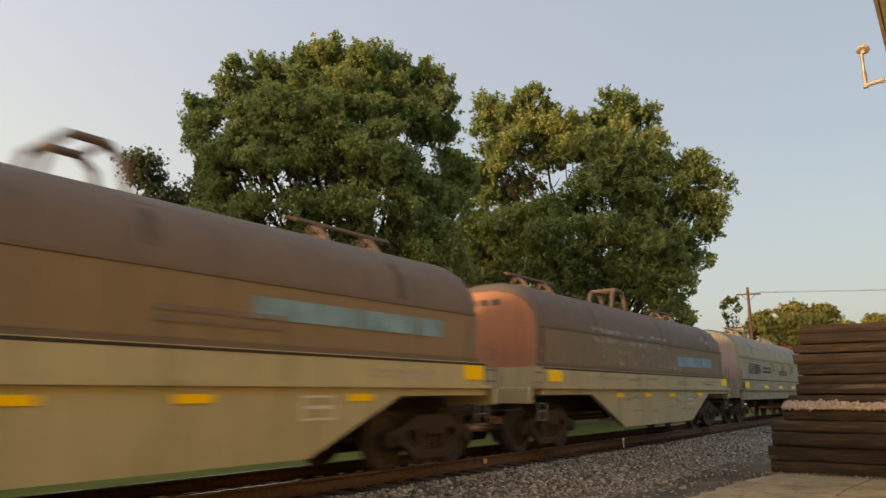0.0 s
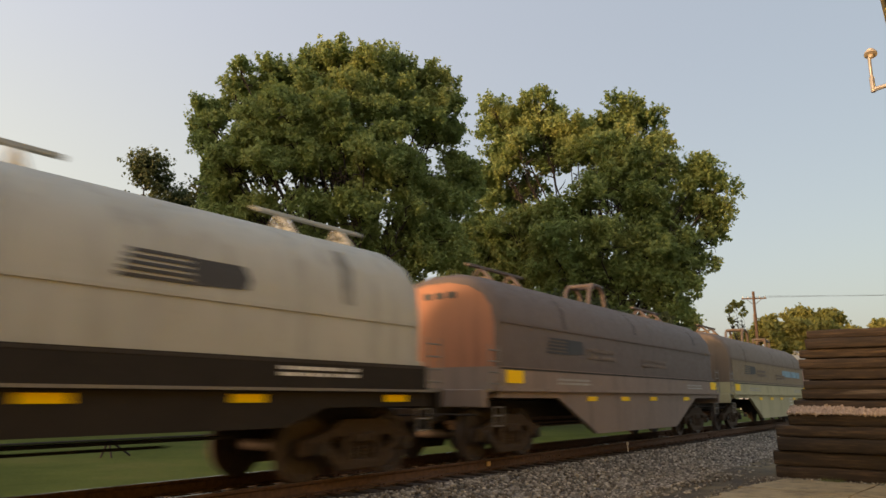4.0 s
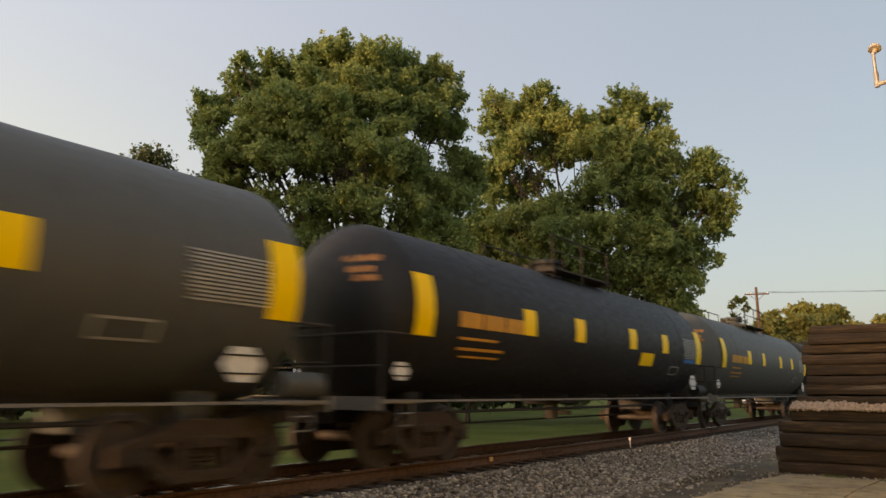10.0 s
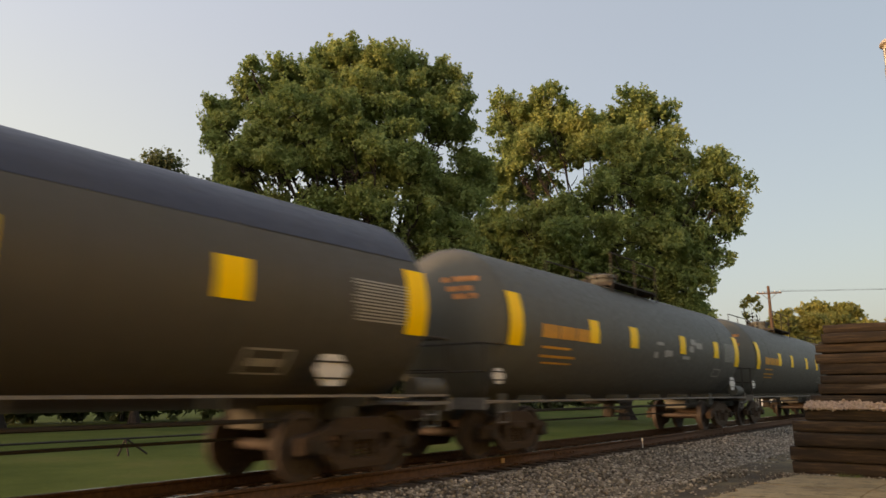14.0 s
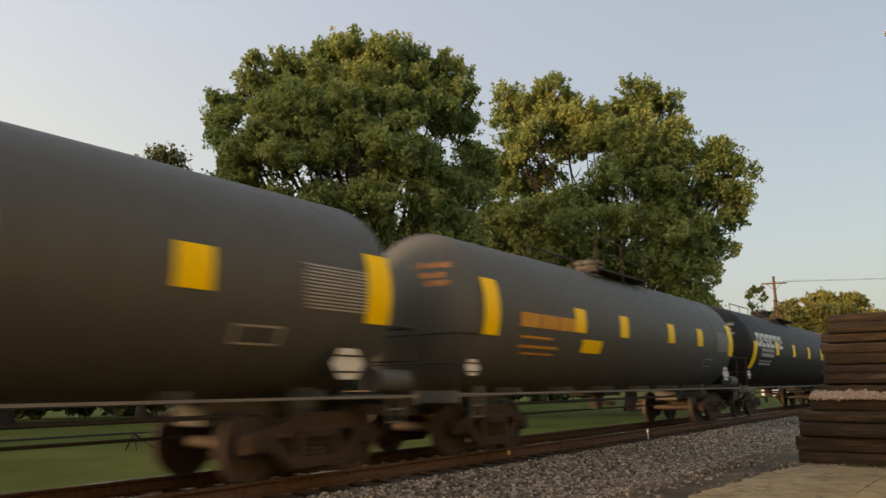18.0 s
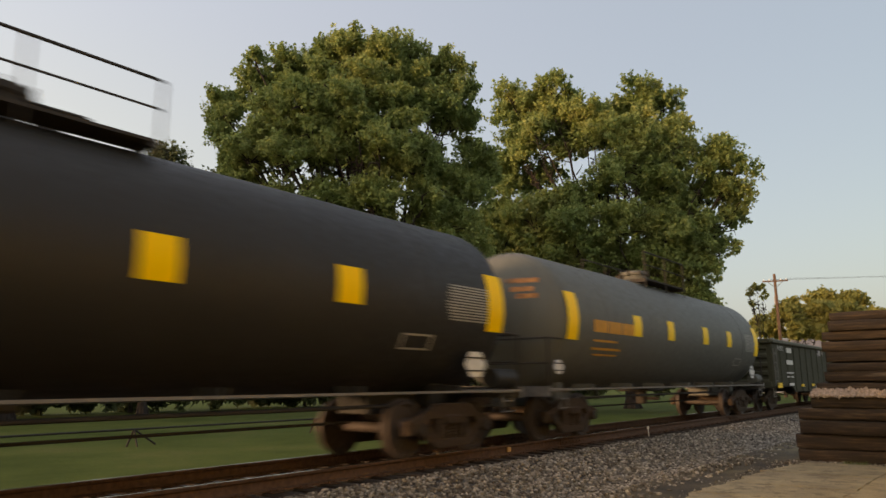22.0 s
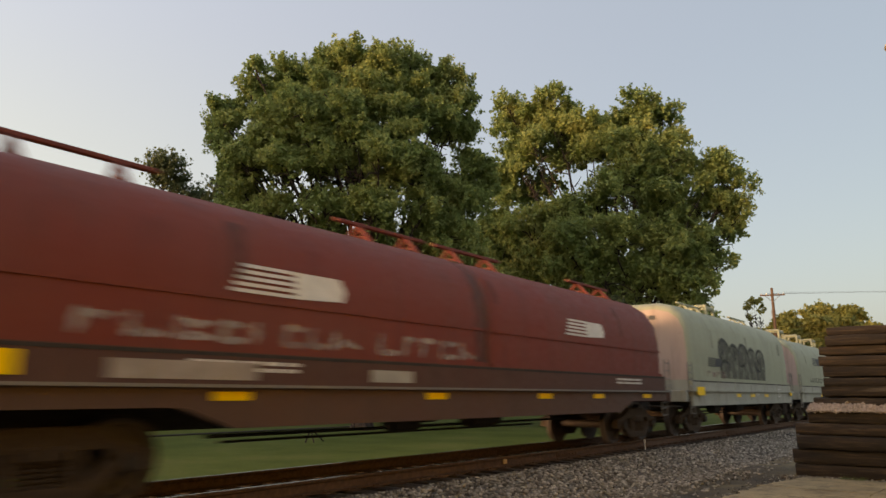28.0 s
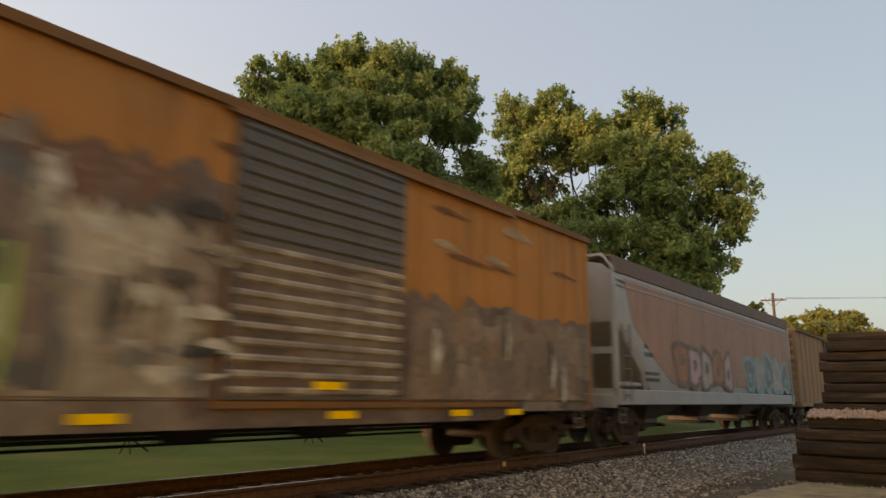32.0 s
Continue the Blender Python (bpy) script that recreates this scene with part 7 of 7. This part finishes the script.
def train():
    """Cars in order from the head; numbers are coupler places along the train in metres."""
    coil_car(-4.1, 11.7, "cream coil car with a weathered brown cover", "belly", CREAM, BROWN, 1, logo=BLACK_MARK, stripe=SKY_MARK, boxes=[(2.5, 0.84, 0.62, 0.32)], skirt=(0.225, 0.16, 0.085))
    sprayed_car = coil_car(11.7, 27.5, "cream fish-belly coil car with a brown cover and an orange end", "belly", (0.44, 0.385, 0.225), (0.14, 0.10, 0.075), 2, end=(0.40, 0.17, 0.09), boxes=[(2.3, 0.84, 0.62, 0.32)], skirt=(0.19, 0.14, 0.075), panels=[(1.75, 2.6, 1.97, 2.26, SKY_MARK), (2.66, 4.2, 1.98, 2.28, SKY_MARK), (4.26, 5.25, 2.0, 2.30, SKY_MARK)], words=[(-4.2, 1.3, 2.35, 2.75, 3, PALE_SPRAY), (-3.6, 2.1, 1.85, 2.25, 4, TAN_SPRAY), (4.4, 5.3, 2.75, 3.05, 5, PALE_SPRAY)])
    rng = random.Random(41)
    for k in range(26):
        x, z = rng.uniform(-5.8, 5.0), rng.uniform(1.38, 1.62) if k % 2 else rng.uniform(0.55, 1.12)
        if z < 1.2:
            x *= 0.5
        run = rng.uniform(0.4, 1.3)
        bm = bmesh.new()
        stroke(bm, [(x, z), (x + run * 0.5, z + rng.uniform(-0.04, 0.04)), (x + run, z)], rng.uniform(0.03, 0.08), -1.4665 - 0.0002 * k)
        part("graffiti", bm, (TAN_SPRAY, PINK_SPRAY, PALE_SPRAY, TAN_SPRAY)[k % 4], sprayed_car, "faint smeared spray paint on the side sill")
    coil_car(27.5, 42.9, "pale grey coil car with a long rounded cover", "straight", (0.30, 0.27, 0.19), (0.30, 0.28, 0.19), 3, end=(0.40, 0.30, 0.26), logo=BLACK_MARK, logos=[(-5.2, 1.95, 1.1)], bails=("bar", "block", "bar"), bail_at=(0.36, 0.48, 0.85), top=3.68, upper=(0.25, 0.21, 0.165), seam=True, patches=LIME_SPRAY)
    coil_car(42.9, 60.6, "red coil car with a dark frame and twin covers", "ledge", (0.055, 0.045, 0.031), (0.23, 0.042, 0.016), 4, hoods=2, bails=("bar", None, "bar"), upper=(0.085, 0.032, 0.028))
    coil_car(60.6, 77.9, "white twin-cover coil car on a dark frame", "ledge", (0.03, 0.026, 0.022), (0.40, 0.40, 0.35), 5, hoods=2, end=(0.46, 0.38, 0.34), logo=BLACK_MARK, bails=("bar", None, "bar"))
    coil_car(77.9, 93.6, "cream fish-belly coil car with a brown cover and an orange end", "belly", (0.26, 0.2, 0.16), (0.13, 0.10, 0.085), 6, end=(0.40, 0.17, 0.09), logo=BLACK_MARK)
    coil_car(93.6, 109.3, "cream coil car with a weathered brown cover", "belly", CREAM, BROWN, 7, bails=("bar", "arch", "block"), logo=BLACK_MARK, stripe=SKY_MARK, boxes=[(2.5, 0.84, 0.62, 0.32)], skirt=(0.225, 0.16, 0.085))
    coil_car(109.3, 125.2, "pale grey coil car with a long rounded cover", "straight", (0.34, 0.32, 0.26), (0.37, 0.36, 0.30), 8, end=(0.46, 0.33, 0.29), logo=BLACK_MARK, bails=("bar", "block", "bar"), bail_at=(0.36, 0.48, 0.85), top=3.56, seam=True)
    tank_car(125.2, 142.2, "dark blue-grey tank car with yellow tiles", (0.085, 0.085, 0.10), 9, split_tile=True)
    tank_car(142.2, 158.8, "black-brown tank car with yellow tiles", (0.03, 0.027, 0.025), 10)
    tank_car(158.8, 177.2, "dusty grey tank car with yellow tiles", GREY, 11)
    tank_car(177.2, 193.8, "black tank car with a blue painted panel", BLACK, 12, blue=True, plates=[(2.2, 3.1, -24, -11)])
    tank_car(193.8, 210.7, "dusty grey tank car with yellow tiles", GREY, 13)
    tank_car(210.7, 228.8, "dark brown tank car with small yellow tiles", (0.035, 0.03, 0.025), 14, tall=False, at=(0.222, 0.463, 0.667, 0.83), lettering="lines", scrawl=[(3.75, 4.6, -15, -10.5), (4.1, 5.0, -19, -12.5), (4.5, 5.35, -23, -16.5)])
    tank_car(228.8, 247.6, "grey-brown tank car with a dark blue upper band", (0.085, 0.078, 0.07), 15, top=(0.028, 0.03, 0.045), top_from=28, lettering="white", head=(0.16, 0.085, 0.06), at=(0.194, 0.384, 0.615, 0.79), olive=True)
    tank_car(247.6, 264.6, "grey tank car with pale sprayed patches", (0.11, 0.11, 0.11), 16, at=(0.23, 0.384, 0.626, 0.84), graffiti=[(GREY_MARK, 8, -0.4, 3.0)])
    tank_car(264.6, 281.2, "dusty grey tank car with yellow tiles", (0.115, 0.115, 0.115), 17)
    tank_car(281.2, 298.0, "olive-grey tank car with a dark blue upper band", (0.095, 0.09, 0.078), 18, top=(0.026, 0.028, 0.045), top_from=26, lettering="white", at=(0.24, 0.402, 0.619, 0.843), olive=True)
    tank_car(298.0, 314.65, "dusty grey tank car with yellow tiles", GREY, 19)
    tank_car(314.65, 331.3, "dark grey tank car with yellow tiles", (0.10, 0.10, 0.10), 20, plates=[(-3.44, -2.5, -25, -14)])
    tank_car(331.3, 349.3, "black tank car with a row of white painted blocks", BLACK, 21, big=True, slant=0.42)
    tank_car(349.3, 367.5, "grey tank car with a black upper band and rusty end", (0.11, 0.11, 0.105), 22, top=(0.024, 0.023, 0.026), top_from=14, lettering="white", head=(0.15, 0.075, 0.055), at=(0.22, 0.42, 0.607, 0.798), olive=True)
    tank_car(367.5, 385.6, "black tank car with yellow lettering", (0.028, 0.026, 0.025), 23, at=(0.207, 0.35, 0.584, 0.768))
    tank_car(385.6, 402.25, "dusty grey tank car with yellow tiles", (0.132, 0.132, 0.13), 24, at=(0.24, 0.4, 0.604, 0.772))
    gondola(402.25, 420.4, "grimy black gondola with white stencilled panels", (0.054, 0.054, 0.032), 25, True)
    gondola(420.4, 437.45, "grimy black gondola with white stencilled panels", (0.05, 0.052, 0.033), 26)
    hopper(437.45, 457.2, "pale grey covered hopper with green graffiti", (0.47, 0.475, 0.43), 27, graffiti=[(-3.9, 1.9, 1.55, 2.5, [DUSK_MARK, CREAM_MARK, TAN_MARK, CREAM_MARK], 3, 5), (-3.9, 2.1, 1.12, 1.75, [GREEN_MARK, JADE_MARK, GREEN_MARK], 6, 7), (2.7, 5.2, 1.6, 2.35, [DUSK_MARK, SKY_MARK, TEAL_MARK], 4, 2)])
    hopper(457.2, 477.0, "pale grey covered hopper with dark sprayed marks", (0.46, 0.465, 0.415), 28, graffiti=[(2.0, 6.5, 1.4, 2.2, [GREY_MARK, TAN_MARK], 8, 6)])
    coil_car(477.0, 495.4, "red coil car with twin red covers and white emblems", "ledge", (0.09, 0.04, 0.03), RED, 29, hoods=2, end=(0.2, 0.05, 0.035), logo=WHITE_MARK, bails=("bar", None, "bar"), top=3.7, logos=[(-5.36, 2.36, 0.98), (2.86, 2.40, 0.96)], words=[(-7.1, -3.1, 1.72, 2.02, 5, PALE_SPRAY), (-2.8, -0.62, 1.70, 2.03, 6, PALE_SPRAY)], under=(0.10, 0.05, 0.035), panel=[(-6.75, -4.95, 1.32, 1.52, TAN_MARK), (-3.0, -2.1, 1.33, 1.5, GREY_MARK)])
    coil_car(495.4, 509.6, "white coil car with a boxy cover and dark graffiti", "straight", (0.385, 0.385, 0.315), (0.35, 0.362, 0.25), 30, end=(0.48, 0.36, 0.30), logo=BLACK_MARK, bails=("bar", "block", "bar"), bail_at=(0.36, 0.48, 0.85), top=3.95, patch="boxy", low=0.2, logos=[(-4.38, 2.04, 0.75)], clouds=[(-3.2, 2.3, 1.70, 3.05, 5, 3, SMOKE_SPRAY, DARK_SPRAY)], boxes=[(0.6, 1.16, 0.4, 0.14), (3.8, 1.1, 0.4, 0.3)], words=[(-4.5, -2.4, 1.68, 1.9, 9, PINK_SPRAY)])
    coil_car(509.6, 523.5, "pale grey coil car with a rounded cover", "straight", (0.385, 0.385, 0.315), (0.338, 0.35, 0.243), 31, end=(0.44, 0.34, 0.31), logo=BLACK_MARK, bails=("block", "block", "block"), bail_at=(0.2, 0.53, 0.85), top=3.85, low=0.2, logos=[(-2.55, 2.58, 1.0)], boxes=[(0.55, 0.94, 0.42, 0.14), (2.65, 0.95, 0.45, 0.24)], words=[(-3.6, 0.55, 1.72, 1.98, 8, HAZE_SPRAY)])
    coil_car(523.5, 541.9, "white twin-cover coil car on a red-brown frame", "ledge", (0.17, 0.055, 0.025), (0.38, 0.39, 0.26), 32, hoods=2, end=(0.46, 0.38, 0.36), logo=BLACK_MARK, bails=("bar", "block", None), bail_at=(0.29, 0.58, 0.84), top=3.72, logos=[(-5.2, 2.46, 0.85), (3.29, 2.46, 0.85)], under=(0.16, 0.06, 0.022))
    mud = muddled("muddy_spray_paint", [(0.16, 0.12, 0.09), (0.24, 0.19, 0.13), (0.08, 0.06, 0.045), (0.30, 0.25, 0.18), (0.20, 0.10, 0.05), (0.07, 0.06, 0.05), (0.18, 0.13, 0.10)], 1.5)
    tagged_car = boxcar(541.9, 558.6, "rusty orange boxcar covered in graffiti", (0.40, 0.175, 0.037), 33, 
           mural=[(-7.4, -1.6, 1.09, 3.65, mud, -1.502), (1.6, 7.6, 1.09, 2.7, mud, -1.502), (-1.45, 1.45, 1.15, 2.9, mud, -1.532)], smear=muddled("pale_sprayed_rib", [(0.34, 0.29, 0.21), (0.14, 0.11, 0.08), (0.40, 0.35, 0.26), (0.09, 0.07, 0.05), (0.26, 0.2, 0.14)], 1.7))
    flat = [(-1.5, 0), (-1.5, 9), (1.5, 9), (1.5, 0)]
    for bar_x in (-5.7, -5.2, -4.6, -4.0):
        bm = bmesh.new()
        stroke(bm, [(bar_x, 1.12), (bar_x + 0.04, 1.6), (bar_x + 0.1, 2.1)], 0.2, -1.549)
        part("graffiti", bm, PALE_MARK, tagged_car, "upright white sprayed stroke")
    graffiti_shapes(tagged_car, -1.51, -7.3, -3.4, 1.2, 3.2, [SMOKE_MARK, BROWN_MARK, TAN_MARK, UMBER_MARK], 5, 4, "dark bubble-shaped spray paint, unreadable")
    pale = muddled("pale_overlaid_spray", [(0.40, 0.35, 0.25), (0.50, 0.45, 0.34), (0.22, 0.17, 0.12), (0.44, 0.38, 0.28), (0.30, 0.24, 0.16), (0.12, 0.09, 0.06), (0.36, 0.31, 0.22)], 1.1)
    ragged_panel(tagged_car, pale, -1.512, -5.4, -1.75, 1.12, 3.0, 12, "pale cream overlaid spray paint, unreadable")
    brown = muddled("brown_overlaid_spray", [(0.17, 0.12, 0.08), (0.10, 0.075, 0.05), (0.26, 0.20, 0.14), (0.20, 0.12, 0.06), (0.13, 0.11, 0.09), (0.30, 0.25, 0.18), (0.16, 0.10, 0.05)], 1.9)
    ragged_panel(tagged_car, brown, -1.512, 1.75, 7.3, 1.12, 2.45, 21, "brown and grey overlaid spray paint, unreadable")
    word_smear(tagged_car, flat, -1.548, -4.3, -3.3, 1.15, 2.5, 4, LIME_MARK)
    rng = random.Random(77)
    for k in range(40):
        near = k % 4
        x, z = (rng.uniform(-3.9, -1.9), rng.uniform(1.3, 3.2)) if near else (rng.uniform(1.8, 7.0), rng.uniform(1.3, 2.6))
        run, wide = rng.uniform(0.2, 0.8), rng.uniform(0.08, 0.3)
        bm = bmesh.new()
        stroke(bm, [(x, z), (x + run * 0.5, z + rng.uniform(-0.1, 0.1)), (x + run, z)] if k % 2 else [(x, z - 0.4), (x + 0.05, z), (x, z + 0.3)], wide, -1.5405 - 0.0002 * k)
        part("graffiti", bm, (PALE_MARK, TAN_SPRAY, DARK_SPRAY, PALE_MARK, HAZE_SPRAY)[k % 5], tagged_car, "overlaid stroke of spray paint")
    for k in range(12):
        bm = bmesh.new()
        x, z = rng.uniform(-7.4, 7.0), rng.uniform(3.2, 4.4)
        stroke(bm, [(x, z), (x + 0.3, z + rng.uniform(-0.04, 0.04)), (x + rng.uniform(0.6, 1.4), z - 0.05)], rng.uniform(0.06, 0.25), -1.4905 - 0.0003 * k)
        part("rust_stain", bm, RUST_STAIN if k % 3 else TAN_SPRAY, tagged_car, "dark rust scrape on the orange paint")
    hopper(558.6, 577.6, "grey and rust-red covered hopper with sprayed lettering shapes", (0.33, 0.33, 0.31), 34, upper=(0.34, 0.19, 0.13), tiles=False, graffiti=[(-5.1, 0.2, 1.4, 2.75, [BROWN_MARK, RUST_MARK, PINK_MARK, TAN_MARK], 2, 5), (1.6, 8.0, 1.4, 2.9, [TEAL_MARK, DUSK_MARK, TAN_MARK], 12, 5)], eave=4.15)
    boxcar(577.6, 594.6, "tan boxcar with faded paint", (0.30, 0.17, 0.08), 35, eave=4.3)


train()


def motions():
    """The whole train rolls by at one speed; wheelsets turn while they pass."""
    for car, place in MOVING:
        walk(car, [(t, pose(place - SPEED * t, 0, 0)) for t in (0, 8, 16, 24, 32)])
    turn = -SPEED / WHEEL_R / FPS * 180 / math.pi
    for ws, x, place in WHEELSETS:
        t_in, t_out = max(0.0, (place - 44) / SPEED), min(32.0, (place + 3) / SPEED)
        rows, angle = [(0.0, pose(x, 0, WHEEL_R))], 0.0
        first, last = round(t_in * FPS), round(t_out * FPS)
        if first > 0:
            rows.append((first / FPS, pose(x, 0, WHEEL_R)))
        for k in range(first + 1, last + 1):
            angle += turn
            rows.append((k / FPS, pose(x, 0, WHEEL_R, 0, angle, 0)))
        if last < 32 * FPS:
            rows.append((32.0, pose(x, 0, WHEEL_R, 0, angle, 0)))
        if len(rows) < 2:
            rows.append((32.0, rows[0][1]))
        walk(ws, rows)


motions()
